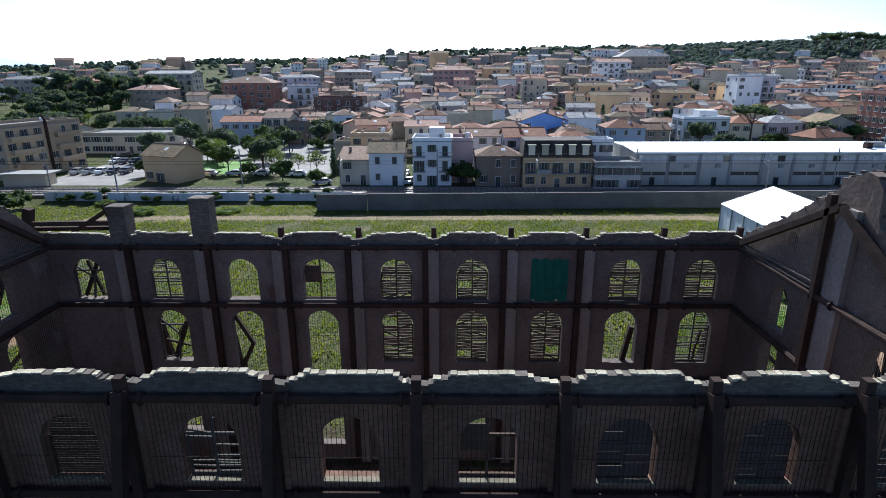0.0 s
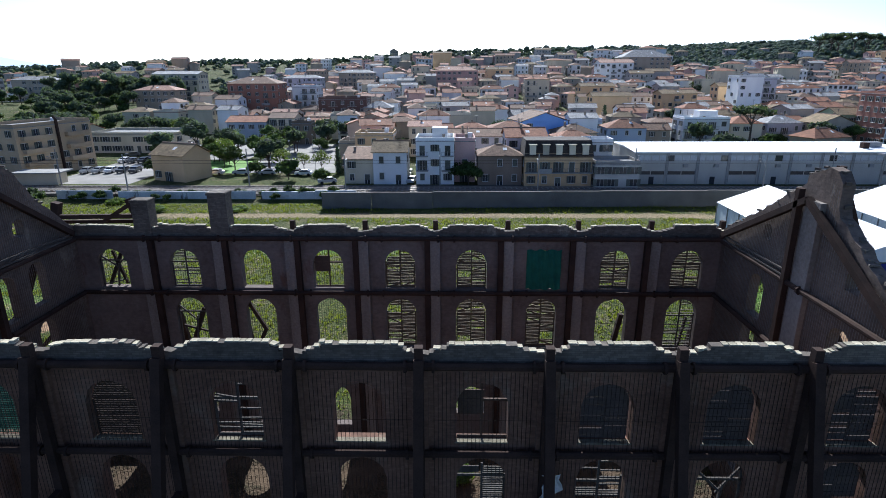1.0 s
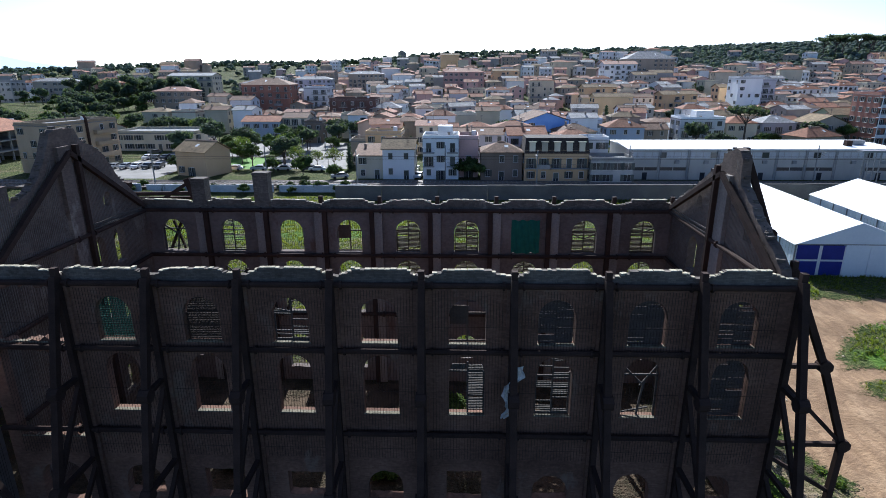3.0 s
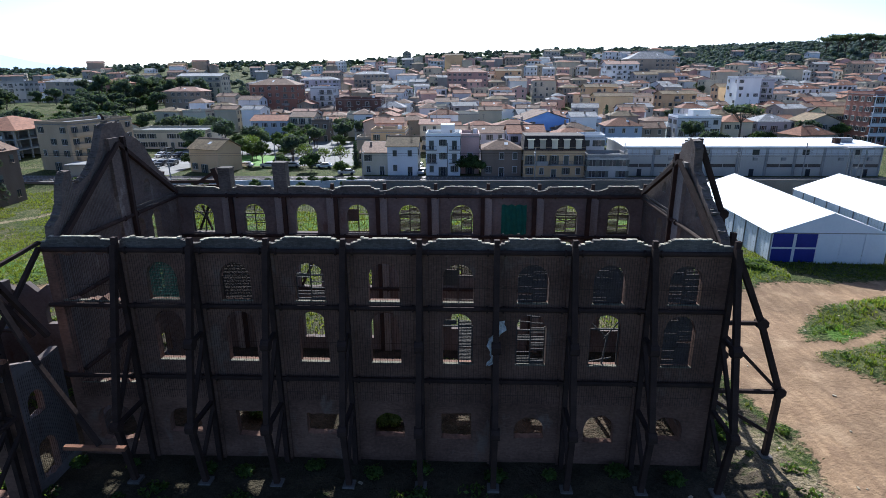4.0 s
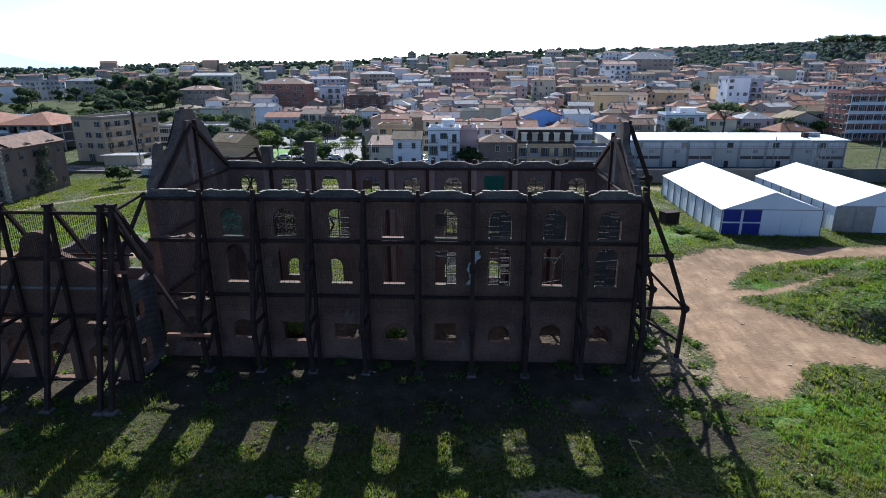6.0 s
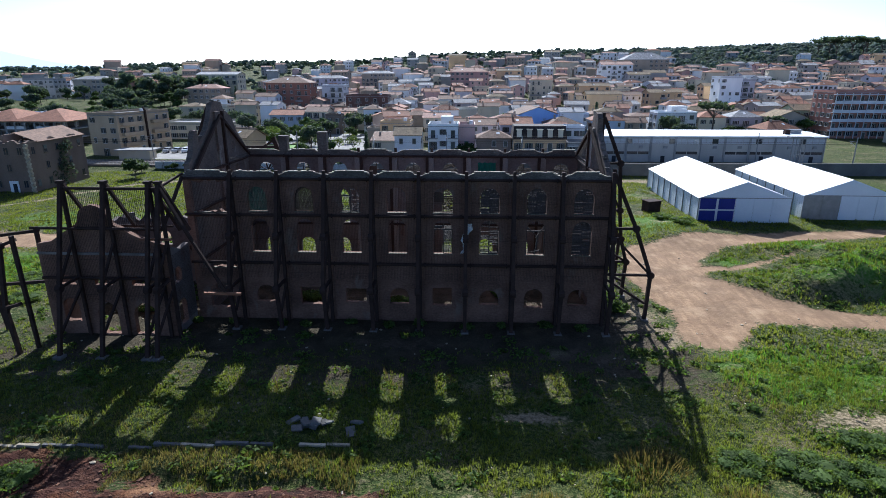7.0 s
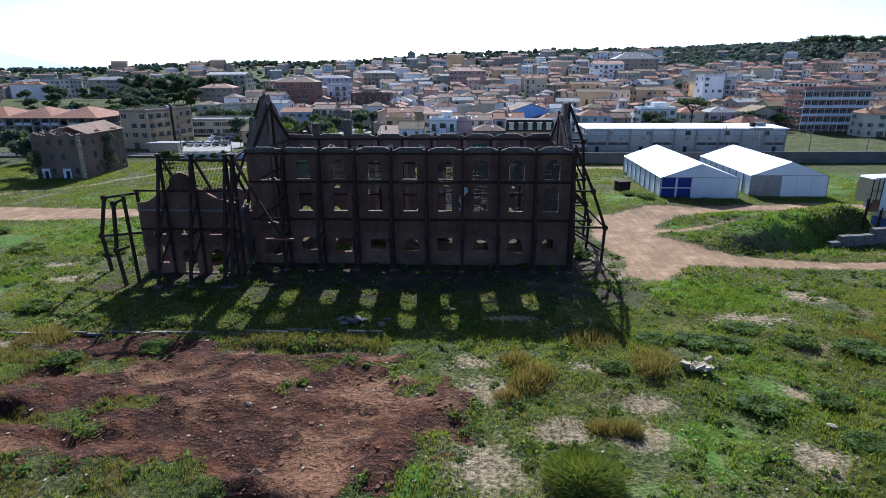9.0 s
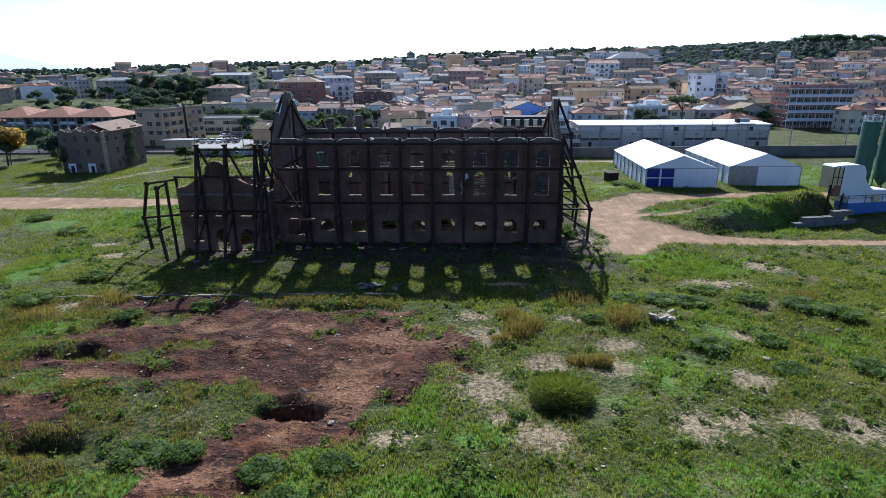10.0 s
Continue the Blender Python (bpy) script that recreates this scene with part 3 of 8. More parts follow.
def ground_material():
    m = bpy.data.materials.new("field")
    m.use_nodes = True
    n, l = m.node_tree.nodes, m.node_tree.links
    b = n["Principled BSDF"]
    b.inputs["Roughness"].default_value, b.inputs["Specular IOR Level"].default_value = 0.95, 0.1
    tc = n.new("ShaderNodeTexCoord")

    def nz(scale, detail=5):
        t = n.new("ShaderNodeTexNoise")
        t.inputs["Scale"].default_value, t.inputs["Detail"].default_value = scale, detail
        l.new(tc.outputs["Object"], t.inputs[0])
        return t.outputs[0]

    def rng(src, a, c):
        r = n.new("ShaderNodeMapRange")
        r.inputs[1].default_value, r.inputs[2].default_value = a, c
        l.new(src, r.inputs[0])
        return r.outputs[0]

    def mixc(f, a, c):
        x = n.new("ShaderNodeMix")
        x.data_type = "RGBA"
        l.new(f, x.inputs[0])
        for k, s in ((6, a), (7, c)):
            if isinstance(s, tuple):
                x.inputs[k].default_value = (*s, 1)
            else:
                l.new(s, x.inputs[k])
        return x.outputs[2]

    def mth(op, a, c):
        x = n.new("ShaderNodeMath")
        x.operation = op
        for k, s in ((0, a), (1, c)):
            if isinstance(s, float):
                x.inputs[k].default_value = s
            else:
                l.new(s, x.inputs[k])
        return x.outputs[0]

    def attr(key):
        a = n.new("ShaderNodeAttribute")
        a.attribute_name = key
        return a.outputs["Fac"]

    big, mid, fine, tiny = nz(0.09), nz(0.5), nz(3.0), nz(11.0, 3)
    green = mixc(rng(mid, 0.35, 0.65), (0.086, 0.114, 0.022), (0.17, 0.182, 0.046))
    green = mixc(rng(mth("ADD", big, mth("MULTIPLY", fine, 0.3)), 0.55, 0.85), green, (0.15, 0.135, 0.06))
    green = mixc(mth("MULTIPLY", attr("olive"), 0.8), green, mixc(rng(fine, 0.38, 0.62), (0.05, 0.045, 0.018), (0.135, 0.118, 0.043)))
    green = mixc(rng(mth("ADD", fine, mth("MULTIPLY", nz(1.4), 0.6)), 0.66, 0.86), (0.036, 0.055, 0.013), green)
    green = mixc(rng(tiny, 0.38, 0.6), (0.03, 0.045, 0.012), green)
    mpr = n.new("ShaderNodeMapping")
    mpr.inputs["Scale"].default_value, mpr.inputs["Rotation"].default_value = (1.3, 0.3, 1.0), (0, 0, 0.45)
    l.new(tc.outputs["Object"], mpr.inputs[0])
    rut = n.new("ShaderNodeTexNoise")
    rut.inputs["Scale"].default_value, rut.inputs["Detail"].default_value, rut.inputs["Distortion"].default_value = 0.9, 5, 1.2
    l.new(mpr.outputs[0], rut.inputs[0])
    dirt = mixc(rng(mth("ADD", mid, mth("MULTIPLY", tiny, 0.5)), 0.5, 1.0), (0.19, 0.12, 0.068), (0.42, 0.28, 0.162))
    dirt = mixc(mth("MULTIPLY", rng(mth("ADD", rut.outputs[0], mth("MULTIPLY", fine, 0.4)), 0.6, 0.85), 0.75), dirt, (0.22, 0.14, 0.085))
    wav = n.new("ShaderNodeTexWave")
    wav.inputs["Scale"].default_value, wav.inputs["Distortion"].default_value, wav.inputs["Detail"].default_value, wav.inputs["Detail Scale"].default_value = 0.32, 14.0, 3.0, 0.22
    l.new(tc.outputs["Object"], wav.inputs[0])
    dirt = mixc(mth("MULTIPLY", rng(wav.outputs["Fac"], 0.55, 1.0), 0.28), dirt, (0.19, 0.115, 0.064))
    dirt = mixc(mth("MULTIPLY", rng(mth("ADD", nz(0.16), mth("MULTIPLY", fine, 0.3)), 0.58, 0.78), 0.6), dirt, (0.19, 0.125, 0.075))
    dirt = mixc(mth("MULTIPLY", rng(nz(0.35, 7), 0.55, 0.7), 0.5), dirt, (0.47, 0.33, 0.2))
    mps = n.new("ShaderNodeMapping")
    mps.inputs["Scale"].default_value, mps.inputs["Rotation"].default_value = (0.9, 1.25, 1.0), (0, 0, 0.6)
    l.new(tc.outputs["Object"], mps.inputs[0])
    trk_ = n.new("ShaderNodeTexNoise")
    trk_.inputs["Scale"].default_value, trk_.inputs["Detail"].default_value, trk_.inputs["Distortion"].default_value = 1.3, 7, 0.7
    l.new(mps.outputs[0], trk_.inputs[0])
    soil = mixc(rng(nz(0.3, 3), 0.42, 0.58), (0.072, 0.03, 0.021), (0.14, 0.056, 0.025))
    soil = mixc(rng(mth("ADD", mid, mth("MULTIPLY", fine, 0.6)), 0.6, 1.05), (0.028, 0.013, 0.01), soil)
    soil = mixc(mth("MULTIPLY", rng(trk_.outputs[0], 0.54, 0.7), 0.6), soil, (0.2, 0.098, 0.06))
    soil = mixc(mth("MULTIPLY", rng(trk_.outputs[0], 0.46, 0.36), 0.6), soil, (0.03, 0.018, 0.014))
    soil = mixc(mth("MULTIPLY", rng(mth("ADD", attr("pale"), mth("MULTIPLY", mth("SUBTRACT", trk_.outputs[0], 0.5), 1.6)), 0.3, 0.75), 0.75), soil, mixc(rng(fine, 0.35, 0.65), (0.14, 0.066, 0.036), (0.3, 0.165, 0.092)))
    soil = mixc(rng(mth("ADD", nz(0.22), mth("MULTIPLY", tiny, 0.35)), 0.74, 0.95), soil, (0.27, 0.15, 0.078))

    edge = mth("MULTIPLY", mth("SUBTRACT", mth("ADD", mth("MULTIPLY", mid, 0.5), mth("MULTIPLY", fine, 0.5)), 0.5), 2.2)
    f1 = rng(mth("ADD", attr("road"), edge), 0.42, 0.7)
    f2 = rng(mth("ADD", attr("soil"), edge), 0.4, 0.65)
    worn = rng(mth("ADD", mth("MULTIPLY", nz(0.2), 0.6), mth("MULTIPLY", fine, 0.4)), 0.52, 0.6)
    green = mixc(rng(mth("ADD", attr("lush"), mth("MULTIPLY", edge, 0.4)), 0.25, 0.7), green, mixc(rng(fine, 0.35, 0.65), (0.06, 0.12, 0.017), (0.12, 0.2, 0.033)))
    col = mixc(mth("MULTIPLY", worn, 0.6), green, mixc(rng(tiny, 0.35, 0.7), (0.1, 0.085, 0.042), (0.27, 0.215, 0.13)))
    straw = mixc(rng(mth("ADD", fine, mth("MULTIPLY", tiny, 0.6)), 0.6, 1.0), (0.15, 0.115, 0.062), (0.42, 0.325, 0.21))
    col = mixc(mth("MULTIPLY", rng(mth("ADD", attr("bare"), edge), 0.3, 0.75), 0.9), col, straw)
    col = mixc(f1, col, dirt)
    col = mixc(f2, col, soil)
    # dark earth by the wall; further out it deepens the cast shadow by colour
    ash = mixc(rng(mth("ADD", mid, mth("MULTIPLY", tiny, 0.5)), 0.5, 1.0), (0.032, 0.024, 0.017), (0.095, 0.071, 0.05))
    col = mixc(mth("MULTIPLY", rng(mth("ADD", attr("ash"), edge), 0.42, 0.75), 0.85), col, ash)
    l.new(col, b.inputs["Base Color"])
    bp = n.new("ShaderNodeBump")
    bp.inputs["Strength"].default_value, bp.inputs["Distance"].default_value = 1.0, 0.3
    level = mth("SUBTRACT", 1.0, mth("MULTIPLY", f1, 0.72))
    l.new(mth("MULTIPLY", level, mth("ADD", mth("ADD", fine, mth("MULTIPLY", trk_.outputs[0], f2)), mth("MULTIPLY", tiny, 0.5))), bp.inputs["Height"])
    l.new(bp.outputs[0], b.inputs["Normal"])
    return m


gme.materials.append(ground_material())
tagged(new("ground", gme), "uneven grassy wasteland with dirt tracks and dug earth", "ground", kind="structure")

# ---- the ruined factory ----
XL, XR, YB, TH = -23.6, 18.45, 16.1, 0.55
PIERS = [-18.6, -13.95, -9.3, -4.65, -0.08, 4.5, 9.08, 13.68]
BOUNDS = [XL + 0.3] + PIERS + [XR - 0.3]
rnd = random.Random(5)
ruin = thing("ruined_factory", "roofless sooty brick factory shell held by steel frames", "ruin")


def crest(bounds, z, ragged=0.0, seed=0, full=()):
    """Stepped parapet: low beside each pier, high over each bay."""
    r = random.Random(seed)
    out = []
    for k, (a, b) in enumerate(zip(bounds, bounds[1:])):
        hi = z + r.uniform(-0.03, 0.05)
        steps = [(0.32, z - 0.27), (0.55, z - 0.2), (0.72, z - 0.13), (0.9, z - 0.06)]
        w = (b - a) / 4.6
        left, right = [], []
        cutl, cutr = r.uniform(0.8, 1.25), r.uniform(0.8, 1.25)
        if k in full:
            cutl = 0.25
        lastz = z - 0.34
        left.append((a, lastz))
        for d, h in steps:
            d2 = a + d * cutl * w
            left += [(d2, lastz), (d2 + 0.012, h)]
            lastz = h
        lastz = z - 0.34
        right.append((b, lastz))
        for d, h in steps:
            d2 = b - d * cutr * w
            right += [(d2, lastz), (d2 - 0.012, h)]
            lastz = h
        out += left[:-1] + [(left[-1][0], hi)] + [(right[-1][0], hi)] + right[:-1][::-1]
        if ragged:
            out = [(u, h + r.uniform(-ragged, ragged)) for u, h in out]
    out.sort()
    return out


along_x = lambda y0: (lambda u, v, z: (u, y0 + v, z))
along_y = lambda x0: (lambda u, v, z: (x0 + v, u, z))

mids = [(a + b) / 2 for a, b in zip(BOUNDS, BOUNDS[1:])]
holes = []
for k, cx in enumerate(mids):
    if k == 0:                                            # the torn-out end bay
        holes += [Hole(cx - 0.05, 4.0, 11.5, 14.7, False, 0.5, 2), Hole(cx - 0.05, 3.9, 5.7, 11.05, False, 0.7, 3), Hole(cx, 2.6, 1.2, 4.0, True, 0.4, 4)]
        continue
    holes.append(Hole(cx, 1.92, 11.6, 14.12))
    holes.append(Hole(cx, 1.9, 7.38, 10.88))
    holes.append(Hole(cx + rnd.uniform(-0.1, 0.2), rnd.uniform(1.9, 2.3), rnd.uniform(1.7, 2.0), rnd.uniform(3.5, 3.8), k not in (2, 3, 5), 0.09, k))
part("front_wall", wall_shape(XL, XR, [(XL, 14.95), (XR, 14.95)], holes, 0, TH, along_x(0), -0.6), M_BRICK, ruin)
front_crest = crest(BOUNDS, 15.68, 0.02, 11, (0, 1))
part("front_parapet", wall_shape(XL, XR, front_crest, [], -0.07, 0.26, along_x(0), 14.95), M_PARAPET, ruin, "grey rendered stepped parapet band")

BACKP = [-18.65, -13.9, -9.3, -4.6, -0.05, 4.6, 9.1, 13.75]
BACKB = [XL + 0.3] + BACKP + [XR - 0.3]
bmids = [(a + b) / 2 for a, b in zip(BACKB, BACKB[1:])]
bholes = []
for k, cx in enumerate(bmids):
    bholes.append(Hole(cx, 1.94, 11.5, 14.1))
    if k > 0:
        low = 6.3 if k in (2, 3) else 7.3
        bholes.append(Hole(cx, 1.98, low, 10.78, True, 0.1 if k in (2, 3, 7) else 0.0, k))
    bholes.append(Hole(cx, 1.9, 1.2 if k in (2, 3) else 2.2, 4.3, True, 0.05, k + 30))
part("back_wall", wall_shape(XL, XR, [(XL, 14.95), (XR, 14.95)], bholes, 0, TH, along_x(YB), -0.6), M_PLASTER, ruin)
back_crest = crest(BACKB, 15.7, 0.02, 12, (0,))
part("back_parapet", wall_shape(XL, XR, back_crest, [], -0.05, 0.3, along_x(YB), 14.95), M_PARAPET, ruin, "grey rendered stepped parapet band")

# gable walls: broken slopes with a blunt pier at the top
ga = [(TH, 15.2), (0.77, 15.6), (1.54, 16.15), (2.13, 16.5), (2.73, 16.85), (3.24, 17.05), (3.81, 17.4), (4.44, 17.85), (4.86, 18.1), (5.46, 18.5), (6.0, 18.8), (6.2, 19.2), (6.25, 20.3), (6.7, 20.7), (7.3, 20.75), (8.0, 20.45), (8.7, 20.25), (8.74, 19.75), (9.64, 19.3), (10.5, 18.75), (11.26, 18.2), (12.46, 17.5), (13.65, 16.9), (15.02, 16.15), (15.7, 15.75), (YB, 15.5)]
gb = [(TH, 15.4), (0.68, 16.2), (1.28, 16.6), (1.88, 17.4), (2.22, 18.6), (2.65, 19.15), (3.16, 19.2), (3.17, 17.9), (3.93, 18.3), (4.78, 18.7), (5.63, 19.3), (6.4, 20.1), (6.91, 21), (7.25, 21.6), (7.85, 21.9), (8.45, 21.85), (9.56, 21.7), (9.9, 21), (10.75, 20.6), (11.52, 20.2), (12.2, 19.7), (13.14, 18.2), (13.82, 17.55), (14.59, 16.9), (15.36, 16.1), (YB, 15.6)]


def roughen(pts, seed):
    r = random.Random(seed)
    out = []
    for (a, za), (b, zb) in zip(pts, pts[1:]):
        n = max(1, int((b - a) / 0.3))
        for k in range(n):
            t = k / n
            out.append((a + (b - a) * t, za + (zb - za) * t + r.uniform(-0.09, 0.09)))
    return out + [pts[-1]]


RIGHT_GABLE = [Hole(11.5, 1.45, 11.75, 14.2), Hole(11.6, 1.5, 8.0, 11.2), Hole(11.3, 0.85, 16.3, 17.15), Hole(4.4, 0.95, 15.95, 16.85), Hole(4.5, 1.5, 11.75, 14.2), Hole(4.5, 1.5, 7.7, 10.9), Hole(11.3, 1.7, 2.0, 4.2), Hole(4.5, 1.7, 2.0, 4.2)]
LEFT_GABLE = [Hole(12.3, 1.35, 11.9, 14.5), Hole(9.9, 1.4, 11.8, 14.4, True, 0.1, 3), Hole(12.2, 1.4, 7.4, 10.9), Hole(9.9, 1.4, 7.2, 10.9), Hole(11.7, 0.9, 16.2, 17.2), Hole(2.4, 1.7, 2.0, 4.2), Hole(10.8, 1.7, 2.0, 4.2)]
part("gable_wall", wall_shape(TH, YB, roughen(ga, 3), RIGHT_GABLE, 0, TH, along_y(XR - TH), -0.6), M_GABLE, ruin)
part("gable_wall", wall_shape(TH, YB, roughen(gb, 4), LEFT_GABLE, 0, TH, along_y(XL), -0.6), M_GABLE, ruin)
# pale crests where render survives on the gable slopes
for xw, prof, seed in ((XR - TH / 2, ga, 21), (XL + TH / 2, gb, 22)):
    sh, r = Shape(), random.Random(seed)
    for u, z in roughen(prof, seed):
        sh.box((xw + r.uniform(-0.12, 0.12), u, z + r.uniform(-0.1, 0.06)), (r.uniform(0.2, 0.5), r.uniform(0.14, 0.34), r.uniform(0.06, 0.16)), r.uniform(-0.4, 0.4))
        if r.random() < 0.5:
            sh.box((xw + r.uniform(-0.2, 0.2), u + 0.12, z + r.uniform(0.0, 0.14)), (0.24, 0.14, 0.09), r.uniform(-1.5, 1.5))
    tagged(part("crest_rubble", sh, M_PARAPET, ruin, "broken stones along the gable slope"), kind="stuff")

# piers on both faces of the long walls, and the gables' middle pier
for k, x in enumerate(PIERS):
    part("pilaster", Shape().box((x, -0.09, 7.2), (0.6, 0.18, 15.4)), M_BRICK, ruin, "sooty brick pilaster")
    part("pilaster", Shape().box((x, TH + 0.1, 7.2), (0.66, 0.2, 15.4)), M_PILASTER, ruin)
for x in BACKP:
    part("pilaster", Shape().box((x, YB - 0.13, 7.2), (0.62, 0.26, 15.4)), M_PILASTER, ruin)
    part("wall_post", Shape().beam((x + (0.5 if x < -5 else -0.5), YB - 0.2, 0), (x + (0.5 if x < -5 else -0.5), YB - 0.2, 14.9), 0.34), M_STEEL, ruin, "dark steel post beside the pilaster")
part("gable_pier", Shape().box((XR - TH - 0.13, 7.6, 9.4), (0.26, 1.15, 19.6)), M_PILASTER, ruin, "pale rendered pier rising to the gable top")
part("gable_pier", Shape().box((XL + TH + 0.13, 7.9, 10.2), (0.26, 1.15, 21.2)), M_GABLE, ruin)
for x, w, z1 in ((-18.52, 1.05, 17.35), (-13.6, 1.15, 17.83)):
    st = Shape().box((x, YB + 0.3, (z1 + 14.8) / 2), (w, 0.95, z1 - 14.8))
    st.box((x, YB + 0.3, z1 - 0.1), (w + 0.1, 1.05, 0.14))
    part("chimney_stub", st, M_PARAPET, ruin, "short grey chimney stub on the wall top")

# steel: pipes along the walls with bolted collars
def waling(p, q, stops, parent):
    p, q = Vector(p), Vector(q)
    part("waling_pipe", Shape().beam(p, q, 0.27, 8), M_STEEL, parent, "dark rusted horizontal steel pipe")
    d = (q - p).normalized()
    for s in stops:
        c = p + d * s
        part("collar", Shape().beam(c - d * 0.05, c + d * 0.05, 0.42, 8), M_STEEL, parent)


for z in (14.95, 11.3, 6.3):
    st = sorted(x - XL + o for x in PIERS for o in (-0.5, 0.5))
    waling((XL, -0.3, z), (XR, -0.3, z), st, ruin)
    sb = sorted(x - XL + o for x in BACKP for o in (-0.5, 0.5))
    waling((XL + 0.7, YB - 0.38, z), (XR - 0.7, YB - 0.38, z), sb, ruin)
    if z < 14:
        waling((XR - TH - 0.25, TH, z), (XR - TH - 0.25, YB - 0.5, z), (6.8, 8.2), ruin)
        waling((XL + TH + 0.25, TH, z), (XL + TH + 0.25, YB - 0.5, z), (7.1, 8.7), ruin)
waling((XR - TH - 0.25, TH, 14.9), (XR - TH - 0.25, YB - 0.5, 14.9), (6.8, 8.2), ruin)
waling((XL + TH + 0.25, TH, 14.9), (XL + TH + 0.25, YB - 0.5, 14.9), (7.1, 8.7), ruin)
# sloping braces under the gable edges, inside
for x, yc, zt in ((XR - TH - 0.3, 7.9, 19.2), (XL + TH + 0.3, 8.2, 20.4)):
    for ye in (0.9, YB - 0.6):
        part("gable_brace", Shape().beam((x, ye, 15.3), (x, yc, zt), 0.3), M_STEEL, ruin, "dark steel brace under the gable slope")
    part("gable_post", Shape().beam((x, yc + 0.55, 0), (x, yc + 0.75, zt + 0.4), 0.3), M_STEEL, ruin)
    for dy in (-0.5, 0.5):
        part("tie_rod", Shape().beam((x, YB - 0.8, 15.2 + dy * 0.25), (x, yc + 1.0, 15.3 + dy * 0.3), 0.08), M_SLAT, ruin)


# vertical reinforcing rods over each bay
def rods(u0, u1, zlo, ztop, place, v, step=0.15):
    sh, n = Shape(), int((u1 - u0) / step)
    for k in range(1, n):
        u = u0 + (u1 - u0) * k / n
        t = ztop(u) if callable(ztop) else ztop
        sh.beam(place(u, v, zlo), place(u, v, t), 0.011, 3, caps=False)
    for z in (zlo + 0.6, zlo + 4.2, zlo + 8.0):
        sh.beam(place(u0, v, z), place(u1, v, z), 0.011, 3, caps=False)
    return sh


for k, (a, b) in enumerate(zip(BOUNDS, BOUNDS[1:])):
    tagged(part("rod_grid", rods(a + 0.35, b - 0.35, 4.6, 14.6, along_x(0), -0.06), M_ROD, ruin, "close-set vertical steel rods over the bay"), kind="stuff")
for k, (a, b) in enumerate(zip(BACKB, BACKB[1:])):
    tagged(part("rod_grid", rods(a + 0.35, b - 0.35, 4.6, 14.6, along_x(YB), TH + 0.05), M_ROD, ruin), kind="stuff")
for pf, prof, x in ((along_y(XR - TH), ga, -0.06), (along_y(XL), gb, TH + 0.06)):
    tp = lambda u, prof=prof: float(np.interp(u, [p[0] for p in prof], [p[1] for p in prof])) - 0.4
    tagged(part("rod_grid", rods(0.8, 6.9, 1.0, tp, pf, x), M_GABLEROD, ruin), kind="stuff")
    tagged(part("rod_grid", rods(9.0, YB - 0.5, 1.0, tp, pf, x), M_GABLEROD, ruin), kind="stuff")

# what is left in the openings
def slatted(w, h, seed, keep=0.8, step=0.105):
    """An arched two-leaf frame with thin level slats, some lost or hanging askew."""
    r, sh, sl = random.Random(seed), Shape(), Shape()
    low = h - w / 2
    sh.box((-w / 2 + 0.04, 0, low / 2), (0.08, 0.06, low)).box((w / 2 - 0.04, 0, low / 2), (0.08, 0.06, low)).box((0, 0, h * 0.49), (0.09, 0.06, h * 0.98))
    sh.box((0, 0, h * 0.66), (w, 0.07, 0.09)).box((0, 0, 0.05), (w, 0.07, 0.1))
    lost = [(r.choice((-1, 1)), r.uniform(0.1, 0.9) * h) for _ in range(1 if keep > 0.8 else 3)]
    for i in range(int(h / step)):
        z = 0.12 + i * step
        up = max(0.0, z - low) / (w / 2)
        ww = w / 2 * math.sqrt(max(0.0, 1 - up * up)) - 0.06
        for s in (-1, 1):
            gone = any(q == s and abs(z - zz) < 0.22 for q, zz in lost)
            if ww > 0.15 and not gone and r.random() < keep:
                tilt = r.uniform(-0.012, 0.012) if r.random() < 0.95 else r.uniform(-0.2, 0.2)
                sl.beam((s * 0.05, r.uniform(-0.015, 0.015), z - tilt), (s * ww, 0, z + tilt), 0.074 if keep > 0.8 else 0.058)
    sh.slats = sl
    return sh


def louvre(w, h, seed):
    """A closed arched louvre: overlapping level blades."""
    r, sh, sl = random.Random(seed), Shape(), Shape()
    low = h - w / 2
    sh.box((-w / 2 + 0.04, 0, low / 2), (0.08, 0.06, low)).box((w / 2 - 0.04, 0, low / 2), (0.08, 0.06, low))
    for i in range(int(h / 0.1)):
        z = 0.06 + i * 0.1
        up = max(0.0, z - low) / (w / 2)
        ww = w * math.sqrt(max(0.0, 1 - up * up)) - 0.1
        if ww > 0.2 and (i > 4 or r.random() < 0.75):
            sl.box((r.uniform(-0.01, 0.01), r.uniform(-0.015, 0.015), z), (ww, 0.03, 0.085))
    sh.slats = sl
    return sh


def drape(w, h, seed):
    """A hung cloth with folds."""
    r, sh = random.Random(seed), Shape()
    nx_, nz_ = 22, 12
    P = lambda i, j: ((i / nx_ - 0.5) * w, 0.05 * math.sin(i * 1.3 + j * 0.25) + 0.03 * math.sin(i * 0.5 + j), h * j / nz_ + 0.05 * math.sin(i * 0.9) * (j in (0, nz_)))
    for off in (0.0, 0.02):
        for i in range(nx_):
            for j in range(nz_):
                sh.face([(x, y + off, z) for x, y, z in (P(i, j), P(i + 1, j), P(i + 1, j + 1), P(i, j + 1))])
    return sh


def slats_of(sh, frame_ob):
    if sh.slats and sh.slats.v:
        tagged(part("slats", sh.slats, frame_ob.data.materials[0], frame_ob), kind="stuff")


